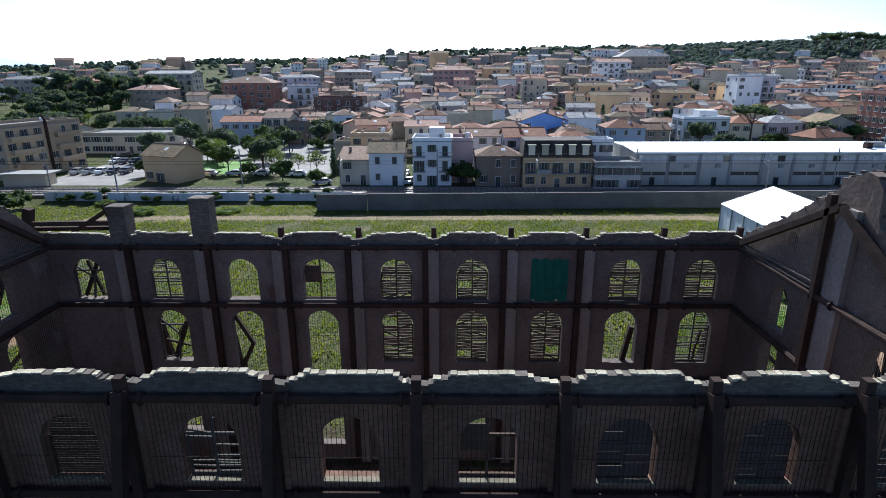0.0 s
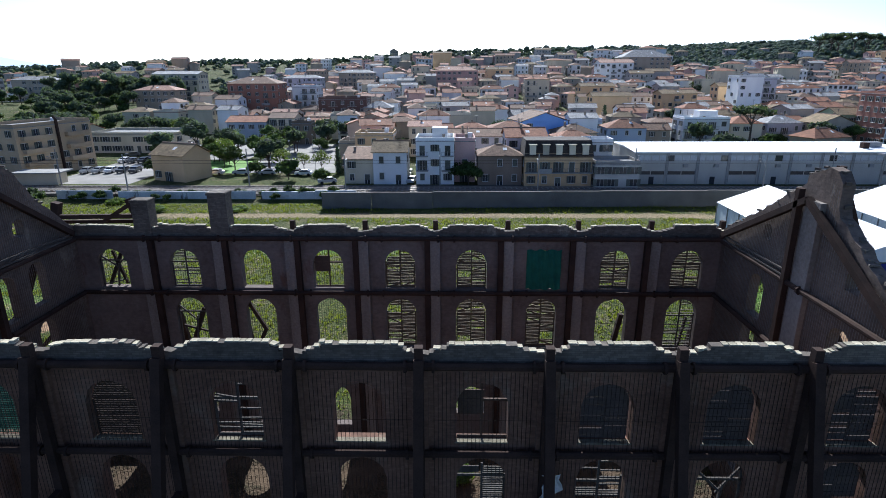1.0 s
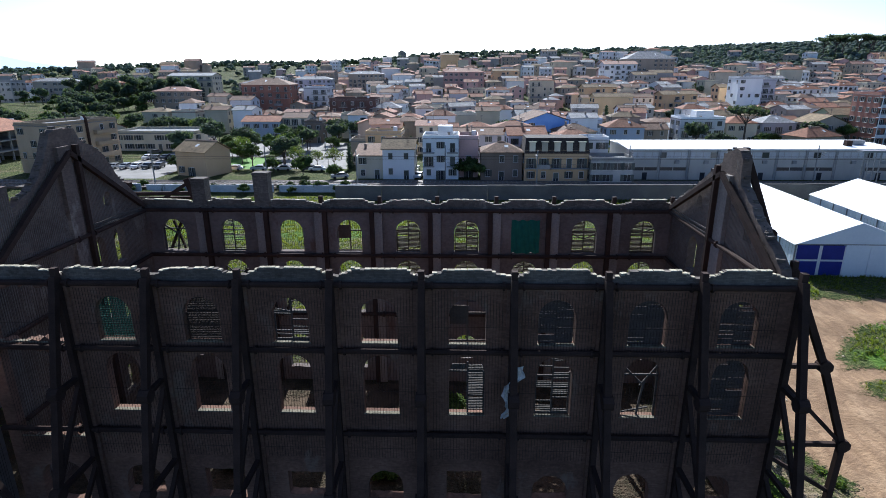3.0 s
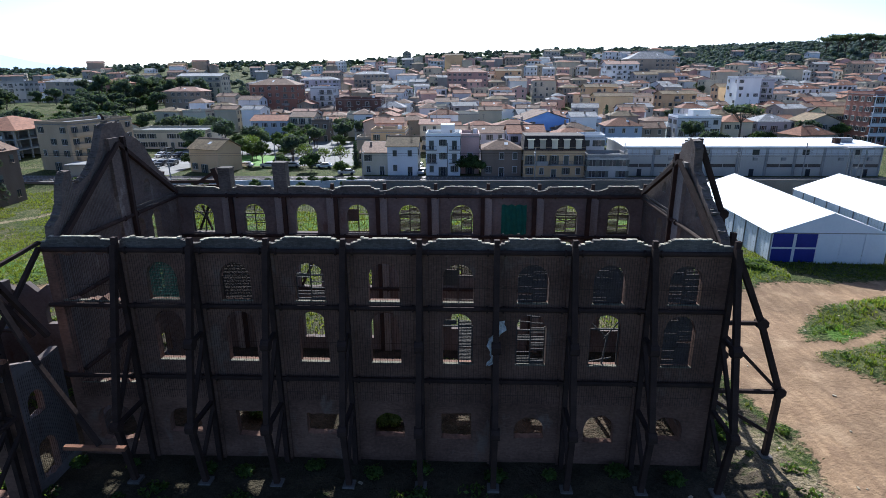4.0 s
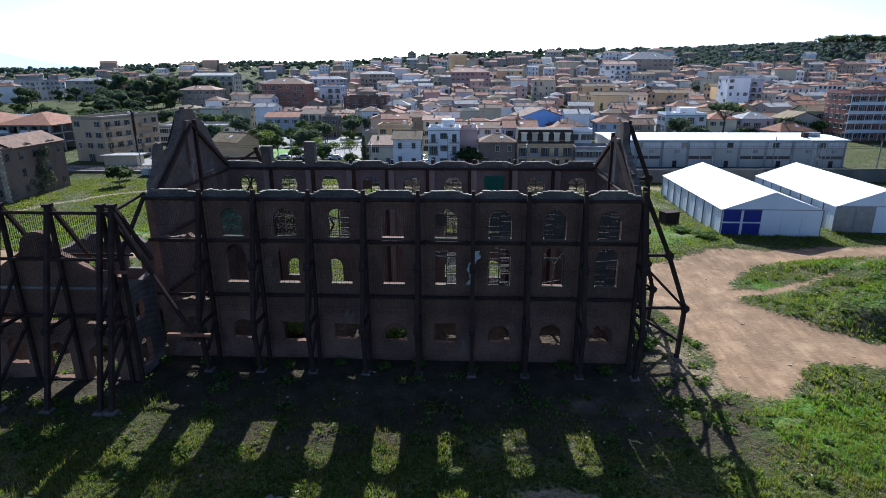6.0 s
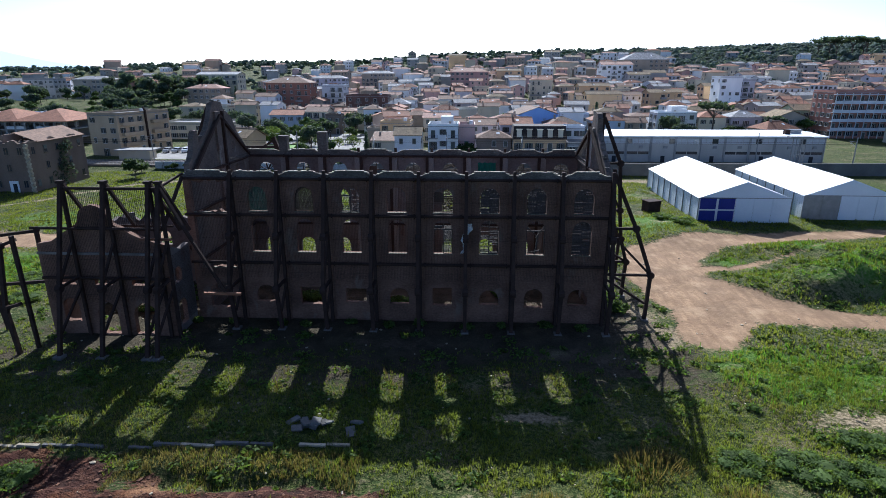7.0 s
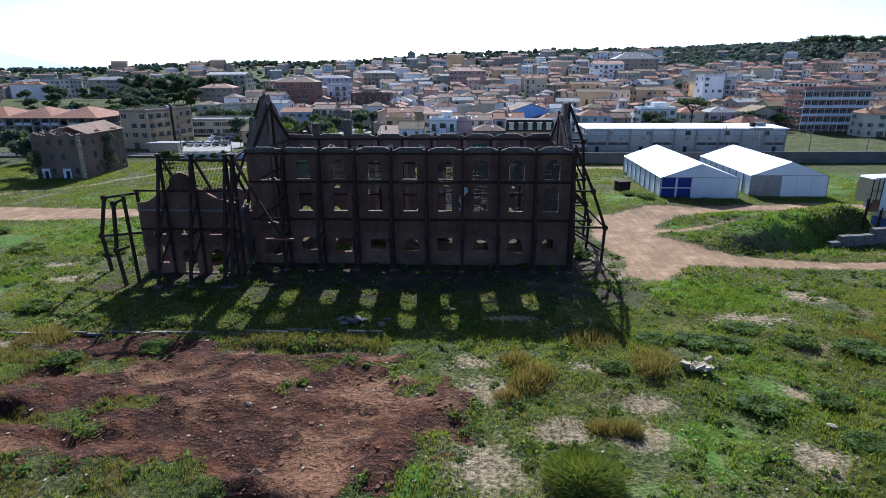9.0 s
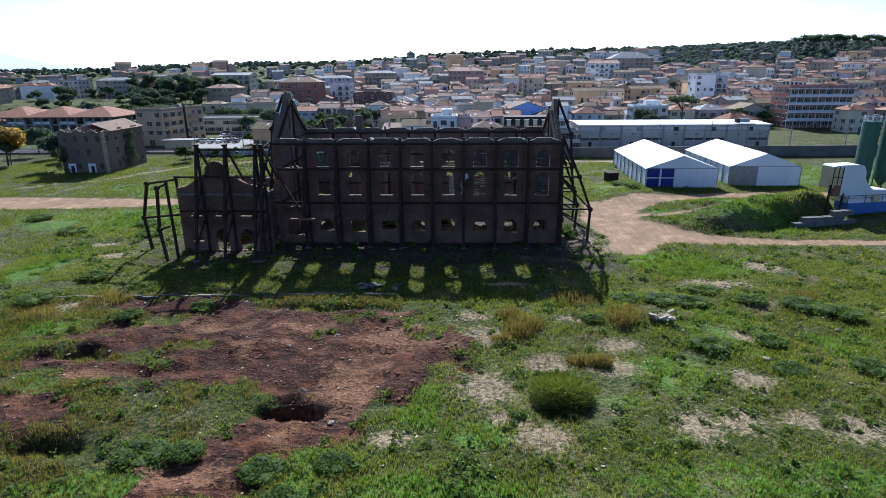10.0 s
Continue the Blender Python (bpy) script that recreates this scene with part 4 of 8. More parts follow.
def cover(kind, w, sill, crown, seed):
    h, r = crown - sill - 0.05, random.Random(seed)
    if kind == "slats":
        return slatted(w - 0.06, h, seed, 0.94), M_BROWNSLAT
    if kind == "louvre":
        return louvre(w - 0.04, h, seed), M_LOUVRE
    if kind == "broken":
        return slatted(w - 0.06, h, seed, 0.4), M_SLAT
    sh = Shape()
    if kind == "halfslat":
        sl = Shape()
        for i in range(int((h - 0.6) / 0.1)):
            if r.random() < 0.93:
                sl.beam((0.08, r.uniform(-0.015, 0.015), 0.15 + i * 0.1), (w / 2 - 0.08, 0, 0.15 + i * 0.1 + r.uniform(-0.012, 0.012)), 0.062)
        sh.box((0.04, 0, h * 0.44), (0.08, 0.06, h * 0.88)).box((w / 2 - 0.04, 0, (h - 0.9) / 2), (0.08, 0.06, h - 0.9)).box((0, 0, h * 0.72), (w, 0.07, 0.09)).box((-w * 0.25, 0, h * 0.8), (w * 0.42, 0.05, 0.28))
        sh.slats = sl
        return sh, M_SLAT
    if kind == "halfup":
        sh.box((-w * 0.22, 0, h * 0.62), (w * 0.5, 0.05, h * 0.42)).box((0, 0, h * 0.66), (w, 0.08, 0.1)).box((0, 0, h * 0.5), (0.08, 0.06, h * 0.95)).box((0.02, 0, 0.06), (w, 0.06, 0.08))
        return sh, M_BOARD
    if kind == "slatpanel":
        sl = Shape()
        for i in range(int(h / 0.11)):
            z = 0.06 + i * 0.11
            up = max(0.0, z - (h - 0.92)) / 0.92
            ww = w * math.sqrt(max(0.0, 1 - up * up)) - 0.08
            for s in (-1, 1):
                if ww > 0.3 and r.random() < 0.95:
                    sl.box((s * ww / 4, r.uniform(-0.02, 0.02), z + r.uniform(-0.01, 0.01)), (ww / 2 - 0.05, 0.03, 0.106), 0.0)
        sh.box((0, 0.03, h / 2), (0.09, 0.04, h))
        sh.slats = sl
        return sh, M_BLUEBOARD
    if kind == "thinnet":
        for i in range(22):
            x = -w / 2 + (i + 0.5) * w / 22
            hh = h - 0.9 + 0.88 * math.sqrt(max(0, 1 - (2 * x / w) ** 2))
            sh.beam((x, 0.03 * math.sin(i), 0), (x, 0.03 * math.sin(i + 2), hh), 0.026)
        for i in range(int(h / 0.1)):
            sh.box((0, -0.02, 0.06 + i * 0.1), (w * 0.96 if i * 0.1 < h - 0.6 else w * 0.6, 0.02, 0.032))
        return sh, M_NETDARK
    if kind == "net":
        return drape(w + 0.25, h + 0.1, seed), M_NET
    if kind == "cross":
        sh.box((-w / 2 + 0.05, 0, h / 2), (0.1, 0.08, h)).box((w / 2 - 0.05, 0, h / 2), (0.1, 0.08, h)).box((0, 0, h * 0.7), (w, 0.08, 0.1))
        sh.beam((-w / 2, 0, h * 0.85), (0.1, 0, h * 0.55), 0.09).beam((0.05, 0.05, h * 0.5), (w / 2, 0.05, h * 0.88), 0.07).beam((-w / 2, 0, 0.1), (w * 0.3, 0, 0.45), 0.07)
        sh.beam((0, 0.02, 0), (0.25, 0.02, h * 0.6), 0.1)
        return sh, M_SLAT
    return None, None


UP = ["", "thinnet", "louvre", "broken", "", "halfup", "slatpanel", "slatpanel", "slatpanel"]
LOW = ["", "", "", "", "", "halfslat", "broken", "cross", "slatpanel"]
for k in range(1, 9):
    for kind, sill, crown, w in ((UP[k], 11.6, 14.12, 1.92), (LOW[k], 7.38, 10.88, 1.9)):
        sh, mt = cover(kind, w, sill, crown, k * 7 + int(sill))
        if sh:
            wsh_ = part("window_shutter", sh, mt, ruin, {"thinnet": "green netting stretched over the opening", "slatpanel": "blue-grey slatted shutter closing the arch"}.get(kind, "broken weathered wooden shutter"), pose(mids[k], 0.36, sill))
            slats_of(sh, wsh_)
            if "net" in kind:
                tagged(wsh_, kind="stuff")
    part("sill", Shape().box((mids[k], 0.12, 11.585), (2.05, 0.26, 0.06)), M_SILL, ruin, "pale worn window sill")
    part("sill", Shape().box((mids[k], 0.12, 7.365), (2.03, 0.26, 0.06)), M_SILL, ruin)
part("sill", Shape().box((mids[0], 0.12, 11.46), (3.8, 0.26, 0.08)), M_SILL, ruin)
part("sill", Shape().box((mids[0], 0.12, 5.62), (3.7, 0.26, 0.08)), M_SILL, ruin)
BUP = ["cross", "broken", "", "halfup", "slats", "slats", "net", "slats", "slats"]
BLOW = ["", "cross", "", "", "slats", "slats", "slats", "", "broken"]
for k in range(9):
    for kind, sill, crown, w in ((BUP[k], 11.5, 14.1, 1.94), (BLOW[k], 7.3, 10.78, 1.98)):
        if k == 0 and sill < 10:
            continue
        sh, mt = cover(kind, w, sill, crown, k * 11 + int(sill))
        if sh:
            wsh_ = part("window_shutter", sh, mt, ruin, "dark green cloth hung over the opening" if kind == "net" else "", pose(bmids[k], YB + (-0.1 if kind == "net" else 0.3), sill))
            slats_of(sh, wsh_)
            if kind == "net":
                tagged(wsh_, kind="stuff")

# timbers leaning in the torn back openings
for k, (x0, z0), (x1, z1), w in ((2, (-0.95, 6.3), (0.1, 8.4), 0.22), (2, (0.1, 8.3), (-0.9, 10.3), 0.22), (2, (-0.9, 6.9), (0.0, 8.0), 0.14), (1, (-0.3, 7.4), (0.75, 9.9), 0.26), (1, (-0.8, 8.6), (0.8, 8.2), 0.12), (7, (0.35, 7.2), (0.75, 9.6), 0.3), (8, (0.2, 7.3), (0.5, 9.4), 0.14), (0, (-0.6, 11.6), (0.5, 13.8), 0.18), (0, (0.55, 11.6), (-0.1, 13.9), 0.16)):
    part("leaning_timber", Shape().beam((bmids[k] + x0, YB + 0.45, z0), (bmids[k] + x1, YB + 0.4, z1), w), M_LOUVRE, ruin, "dark timber leaning in the opening")

# coping bricks along the front and back parapets
bricks = []
for w in (0.2, 0.26, 0.31):
    sh = Shape().box((0, 0, 0.025), (w, 0.25, 0.05))
    bricks.append((w, sh.mesh("brick", M_COPING)))
sets = ((front_crest, 0.1, -0.0, 300), (back_crest, YB + 0.13, 0, 300))
for tops, y, off, cap in sets:
    tu, tz = [p[0] for p in tops], [p[1] for p in tops]
    r, u, holder = random.Random(8), XL + 0.15, None
    holder = next(o for o in ruin.children if o.name.startswith("front_parapet" if y < 5 else "back_parapet"))
    while u < XR - 0.3:
        w, me = r.choice(bricks)
        z = float(np.interp(u + w / 2, tu, tz))
        near = min(abs(u - p) for p in (PIERS if y < 5 else BACKP))
        if near > 0.3 and r.random() < 0.82:
            part("brick", me, None, holder, at=pose(u + w / 2, y + r.uniform(-0.03, 0.03), z + r.uniform(-0.012, 0.004), r.uniform(-1, 1), r.uniform(-1.5, 1.5), r.uniform(-4, 4)))
            if near < 1.0 and r.random() < 0.5:
                part("brick", me, None, holder, at=pose(u + w / 2, y + r.uniform(-0.1, 0.1), z + 0.07, r.uniform(-4, 4), r.uniform(-4, 4), r.uniform(-40, 40)))
        u += w + r.uniform(0.004, 0.03)

# torn sheet caught on the front
sh = Shape()
r = random.Random(3)
prev = None
for i in range(17):
    z = 10.75 - i * 0.19
    w = (0.2 if i < 2 else 0.34) * math.exp(-i * 0.12) + 0.05 + 0.1 * (i % 3 == 0)
    x = 0.02 * i + 0.18 * math.sin(i * 0.6) - 0.06 * i
    row = [(x + (j / 4 - 0.5) * 2 * w, 0.08 * math.sin(i + j * 2.1), z) for j in range(5)]
    if prev:
        for j in range(4):
            sh.face([prev[j], prev[j + 1], row[j + 1], row[j]])
    prev = row
rag = thing("torn_sheet", "pale torn plastic sheet snagged on the front steelwork", "plastic sheet", at=pose(4.75, -0.75, 0), shape=sh, mats=M_RAG)


# ---- bracing frames ----
def bracing(heights, name="bracing_frame", stub=True):
    """A steel frame standing against a wall at y = 0: post, cranked outer leg, struts and diagonals. heights: (top, reach at top) ... down to the foot."""
    ob = thing(name, "dark rusted steel bracing frame propping the factory wall", "bracing frame", "bracing frames round the ruin")
    top = heights[0][0]
    part("post", Shape().beam((0, -0.42, -0.3), (0, -0.42, top + 0.45), 0.3), M_STEEL, ob)
    pts = [(0, -o, z) for z, o in heights]
    for a, b in zip(pts, pts[1:]):
        part("leg", Shape().beam(a, b, 0.34), M_STEEL, ob)
    for p in pts[1:-1]:
        nd = Shape().beam((-0.26, p[1], p[2]), (0.26, p[1], p[2]), 0.72, 8)
        part("gusset", nd, M_STEEL, ob, "bolted octagonal steel node")
        part("strut", Shape().beam(p, (0, -0.42, p[2]), 0.24), M_STEEL, ob)
    for a, b in zip(pts[1:-1], pts[2:]):
        if b is not pts[-1]:
            part("diagonal", Shape().beam(b, (0, -0.42, a[2] - 0.4), 0.22), M_STEEL, ob)
    p = pts[-2]
    part("diagonal", Shape().beam((0, pts[-1][1] + 0.15, 1.9), (0, -0.42, p[2] - 0.5), 0.22), M_STEEL, ob)
    part("base_plate", Shape().box((0, pts[-1][1], 0.0), (0.75, 0.75, 0.3)), M_BALLAST, ob, "concrete footing block")
    return ob


front = bracing([(15.35, 0.55), (9.6, 2.1), (4.6, 3.4), (0, 2.6)])
spots = PIERS + [XR - 0.05]
front.matrix_basis = pose(spots[0], 0, 0)
for x in spots[1:]:
    copy_thing(front, pose(x, 0, 0))
for x in BACKP + [XR - 0.2]:
    copy_thing(front, pose(x, YB + TH, 0, 0, 0, 180))
side = bracing([(15.4, 0.45), (9.9, 3.0), (5.0, 4.9), (0, 4.75)])
side.matrix_basis = pose(XR, 1.3, 0, 0, 0, 90)
copy_thing(side, pose(XR, 14.4, 0, 0, 0, 90))
copy_thing(side, pose(XL, 14.6, 0, 0, 0, -90))
tall = bracing([(20.3, 0.5), (15.4, 2.6), (10.2, 3.0), (6.9, 3.4), (4.2, 4.2), (0, 4.0)])
tall.matrix_basis = pose(XR, 8.0, 0, 0, 0, 90)
tall2 = copy_thing(tall, pose(XL, 8.45, 0.9, 0, 0, -90))

# ---- the low wing with the curved gable ----
wing = thing("ruined_wing", "low roofless brick wing with a curved front gable", "ruin", at=pose(0.5, -3.6, 0.45))
WL, WR, WY = -36.8, -24.3, -1.0
wtop = [(WL, 8.9), (-35.3, 9.15), (-34.4, 9.7), (-33.2, 10.5), (-32.5, 10.9), (-32.3, 11.3)]
wtop += [(-30.8 - 1.5 * math.cos(a), 11.3 + 1.4 * math.sin(a)) for a in [math.pi * k / 10 for k in range(1, 10)]]
wtop += [(-29.3, 11.3), (-29.1, 10.9), (-28.3, 10.5), (-27.3, 9.9), (-26.2, 9.4), (-25.0, 9.1), (WR, 8.95)]
wh = [Hole(c, 1.75, 4.8, 5.75, True, flat=0.8) for c in (-34.5, -30.9, -27.2)] + [Hole(-34.6, 1.6, 1.0, 3.4, True, 0.15, 2), Hole(-31.0, 2.0, -0.3, 3.0, True, 0.2, 3), Hole(-27.2, 2.4, -0.3, 2.9, True, 0.25, 4)]
part("front_wall", wall_shape(WL, WR, wtop, wh, 0, 0.55, along_x(WY), -0.6), M_BRICK, wing)
part("cornice", Shape().box(((WL + WR) / 2, WY - 0.08, 8.0), (WR - WL, 0.2, 0.22)), M_PILASTER, wing, "worn grey string course")
sidetop = [(WY + 0.55 + k * 0.8, 8.4 + rnd.uniform(-0.35, 0.3)) for k in range(24)]
part("side_wall", wall_shape(WY + 0.55, 14.5, sidetop, [Hole(c, 1.5, 4.4, 6.4) for c in (2.6, 6, 9.4, 12.8)] + [Hole(c, 1.5, 1.2, 3.2, True, 0.1, c) for c in (3, 6, 9)], 0, 0.5, along_y(WL), -0.6), M_PLASTER, wing)
part("back_wall", wall_shape(WL, -24.2, [(WL + k * 0.9, 7.6 + rnd.uniform(-0.5, 0.4)) for k in range(15)], [Hole(c, 1.6, 4.2, 6.0) for c in (-33, -29, -26)], 0, 0.5, along_x(14.5), -0.6), M_PLASTER, wing)
part("return_wall", wall_shape(WY + 0.55, 3.4, [(WY + 0.55, 8.6), (0.6, 8.2), (1.8, 7.7), (3.4, 7.9)], [Hole(0.7, 1.3, 4.6, 6.2, True, 0.1, 4), Hole(0.8, 1.5, 0.2, 2.9, True, 0.15, 5)], 0, 0.5, along_y(WR - 0.5), -0.6), M_PLASTER, wing)
tagged(part("rod_grid", rods(WY + 0.6, 3.2, 0.4, 7.6, along_y(WR), 0.06), M_ROD, wing), kind="stuff")
tagged(part("rod_grid", rods(WL + 0.3, WR - 0.3, 3.2, lambda u: float(np.interp(u, [p[0] for p in wtop], [p[1] for p in wtop])) - 0.3, along_x(WY), -0.06), M_ROD, wing), kind="stuff")


def wing_frame():
    """A tall steel trestle standing over the wing's front: three legs from one head, ties and nodes."""
    ob = thing("steel_trestle", "tall rusted steel trestle standing over the low wing", "bracing frame", "trestles over the wing")
    head = (0, -1.75, 15.1)
    part("post", Shape().beam((0, -1.65, -0.2), (0, -1.65, 15.25), 0.28), M_STEEL, ob)
    part("leg", Shape().beam(head, (0.25, -4.8, 6.0), 0.32), M_STEEL, ob)
    part("leg", Shape().beam((0.25, -4.8, 6.0), (0.25, -6.5, -0.2), 0.32), M_STEEL, ob)
    part("leg", Shape().beam((0, -1.5, 15.1), (1.25, 0.4, 10.2), 0.28), M_STEEL, ob)
    part("gusset", Shape().beam((0.0, -4.8, 6.0), (0.5, -4.8, 6.0), 0.66, 8), M_STEEL, ob, "bolted steel node")
    part("strut", Shape().beam((0.2, -4.8, 6.0), (0, -1.65, 6.0), 0.22), M_STEEL, ob)
    part("diagonal", Shape().beam((0.2, -4.8, 6.0), (0, -1.65, 9.6), 0.2), M_STEEL, ob)
    part("diagonal", Shape().beam((0.2, -6.0, 1.6), (0, -1.65, 5.0), 0.2), M_STEEL, ob)
    part("head_plate", Shape().box((0, -1.7, 15.2), (0.6, 0.6, 0.24)), M_STEEL, ob)
    part("base_plate", Shape().box((0.25, -6.5, 0.0), (0.8, 0.8, 0.3)), M_BALLAST, ob, "concrete footing block")
    return ob


trestle = wing_frame()
trestle.matrix_basis = pose(-32.4, -3.3, 0.2)
for x in (-28.4, -24.2, -23.3):
    copy_thing(trestle, pose(x, -3.3, 0.2))
ties = thing("trestle_ties", "rusted pipes tying the trestles, with a screen of rods", "steel beams", at=pose(0.6, -3.3, 0.2))
part("tie", Shape().beam((-33.0, -1.7, 14.6), (-24.1, -1.7, 14.6), 0.25, 8), M_STEEL, ties)
part("tie", Shape().beam((-36.8, -1.7, 10.8), (-24.1, -1.7, 10.8), 0.25, 8), M_STEEL, ties)
part("tie", Shape().beam((-36.6, -1.75, 5.9), (-24.1, -1.75, 5.9), 0.25, 8), M_STEEL, ties)
part("tie", Shape().beam((-33.0, 0.2, 10.6), (-24.1, 0.2, 10.6), 0.2, 8), M_STEEL, ties)
screen = Shape()
for k in range(50):
    x = -33.0 + k * 0.178
    screen.beam((x, -1.55, 10.8), (x, -1.55, 14.6), 0.02, 3, caps=False)
tagged(part("rod_screen", screen, M_ROD, ties), kind="stuff")
part("brace", Shape().beam((-24.1, -1.6, 15.1), (-20.9, -2.8, 10.1), 0.26), M_STEEL, ties)
part("brace", Shape().beam((-20.9, -2.8, 10.1), (-18.2, -3.1, 5.3), 0.24), M_STEEL, ties, "dark rusted sloping beam")
part("beam", Shape().box((-24.4, -2.6, 10.1), (3.0, 0.24, 0.2)), M_RUST, ties, "orange rusted level beam")
part("beam", Shape().box((-18.5, -3.1, 5.1), (3.5, 0.26, 0.22)), M_RUST, ties, "orange rusted level beam")
part("brace", Shape().beam((-24.1, -1.7, 10.8), (-24.0, 2.9, 14.9), 0.24), M_STEEL, ties)
part("brace", Shape().beam((-24.1, -1.7, 14.6), (-24.0, 3.0, 15.2), 0.2), M_STEEL, ties)


def side_arm(pts, wall):
    ob = thing("side_prop", "cranked rusted steel prop beside the low wing", "bracing frame", "props beside the wing")
    for a, b in zip(pts, pts[1:]):
        part("leg", Shape().beam(a, b, 0.34), M_STEEL, ob)
    part("arm", Shape().beam(pts[0], (wall, pts[0][1] + 0.2, pts[0][2] + 0.6), 0.28), M_STEEL, ob)
    part("arm", Shape().beam(pts[1], (wall, pts[1][1], pts[1][2] + 0.5), 0.28), M_STEEL, ob)
    for p in pts[:2]:
        part("gusset", Shape().beam((p[0], p[1] - 0.22, p[2]), (p[0], p[1] + 0.22, p[2]), 0.66, 8), M_STEEL, ob)
    part("post", Shape().beam((wall + 0.05, pts[0][1], -0.3), (wall - 0.15, pts[0][1], 10.9), 0.3), M_STEEL, ob)
    return ob


side_arm([(-37.5, -7.4, 9.9), (-37.6, -8.2, 4.2), (-36.9, -8.6, -0.2)], -36.0)
side_arm([(-40.7, -4.2, 9.9), (-41.9, -4.2, 4.9), (-41.4, -4.2, -0.2)], -36.2)
# beams lying behind the far corner of the wing
crane = thing("fallen_steelwork", "leaning dark steel frames behind the ruin's corner", "steel beams")
part("frame_leg", Shape().beam((-26.5, 18.6, 13.0), (-25.6, 18.6, 16.6), 0.5), M_STEEL, crane)
part("frame_leg", Shape().beam((-20.6, 18.6, 16.9), (-19.3, 18.6, 13.0), 0.5), M_STEEL, crane)
part("rail_beam", Shape().beam((-27.5, 18.5, 15.6), (-20.3, 18.5, 15.7), 0.28), M_STEEL, crane)
part("rail_beam", Shape().beam((-27.5, 19.5, 15.0), (-20.3, 19.5, 15.1), 0.24), M_STEEL, crane)
part("diagonal", Shape().beam((-23.6, 18.5, 14.7), (-20.6, 18.5, 16.5), 0.24), M_STEEL, crane)
part("support", Shape().beam((-26.5, 18.6, -0.3), (-26.5, 18.6, 13.1), 0.4), M_STEEL, crane)
part("support", Shape().beam((-19.3, 18.6, -0.3), (-19.3, 18.6, 13.1), 0.4), M_STEEL, crane)

# ---- marquees ----
def marquee(at, w, length, gate):
    ob = thing("marquee", "large white gabled marquee with " + ("a dark blue gate crossed in white" if gate else "plain pale grey front sheets"), "marquee", "white marquees on the field", at)
    he, hr = 4.3, 7.1
    roof = Shape()
    n = 8
    for i in range(n):
        a, b = length * i / n, length * (i + 1) / n
        for s in (-1, 1):
            roof.face([(s * (w / 2 + 0.2), a, he - 0.05), (s * (w / 2 + 0.2), b, he - 0.05), (0, b, hr), (0, a, hr)])
            roof.face([(s * (w / 2 + 0.2), a, he - 0.1), (s * (w / 2 + 0.2), b, he - 0.1), (0, b, hr - 0.06), (0, a, hr - 0.06)])
    part("roof", roof, M_TENT_ROOF, ob, "bright white taut roof sheet")
    for s in (-1, 1):
        for i in range(n):
            a, b = length * i / n, length * (i + 1) / n
            sh = Shape()
            m = 5
            for j in range(m):
                u, v = a + (b - a) * j / m, a + (b - a) * (j + 1) / m
                o1, o2 = 0.05 * math.sin(j * 2.2), 0.05 * math.sin((j + 1) * 2.2)
                sh.face([(s * w / 2, u + 0.03, 0), (s * w / 2, v, 0), (s * (w / 2 + o2 * 0.5), v, he), (s * (w / 2 + o1 * 0.5), u + 0.03, he)])
            part("side_sheet", sh, M_TENT_SIDE, ob)
        for i in range(n + 1):
            part("upright", Shape().box((s * (w / 2 + 0.06), length * i / n, he / 2), (0.12, 0.14, he)), M_POLE, ob)
    for y in (0.0, length):
        g = Shape()
        g.face([(-w / 2, y, he), (w / 2, y, he), (0, y, hr - 0.02)])
        part("gable_sheet", g, M_TENT_SIDE, ob)
        k = 5
        for i in range(k):
            if gate and y == 0.0 and i < 2:
                continue
            sh = Shape().box((-w / 2 + w * (i + 0.5) / k, y + 0.02 * (i % 2), he / 2), (w / k - 0.05, 0.05, he))
            part("end_sheet", sh, M_POLE if not gate and y == 0.0 and i < 2 else M_TENT_SIDE, ob)
        part("eave_bar", Shape().box((0, y, he), (w, 0.1, 0.12)), M_POLE, ob)
    if gate:
        gw = w * 2 / 5
        gt = part("gate", Shape().box((-w / 2 + gw / 2, -0.03, he / 2 - 0.05), (gw - 0.06, 0.06, he - 0.2)), M_WHITE, ob, "dark blue gate panels with a white cross")
        for sx in (-1, 1):
            for sz in (0, 1):
                part("gate_panel", Shape().box((-w / 2 + gw / 2 + sx * gw * 0.255, -0.09, 0.15 + he * 0.235 + sz * he * 0.49), (gw * 0.44, 0.05, he * 0.43)), M_BLUE, gt, "dark blue panel")
    return ob


marquee(pose(51.6, 42.9, 0, 0, 0, -1), 15.2, 31, True)
marquee(pose(70.6, 45.6, 0, 0, 0, -1), 15.2, 28.5, False)
kiosk = thing("site_hut", "small dark sheet-metal hut on the grass", "hut", at=pose(38.2, 50, gz(38.2, 50), 0, 0, 20))
part("body", Shape().box((0, 0, 1.0), (2.6, 2.0, 2.0)), M_STEEL, kiosk)
part("roof", Shape().box((0, 0, 2.08), (2.9, 2.3, 0.12)), M_STEEL, kiosk)

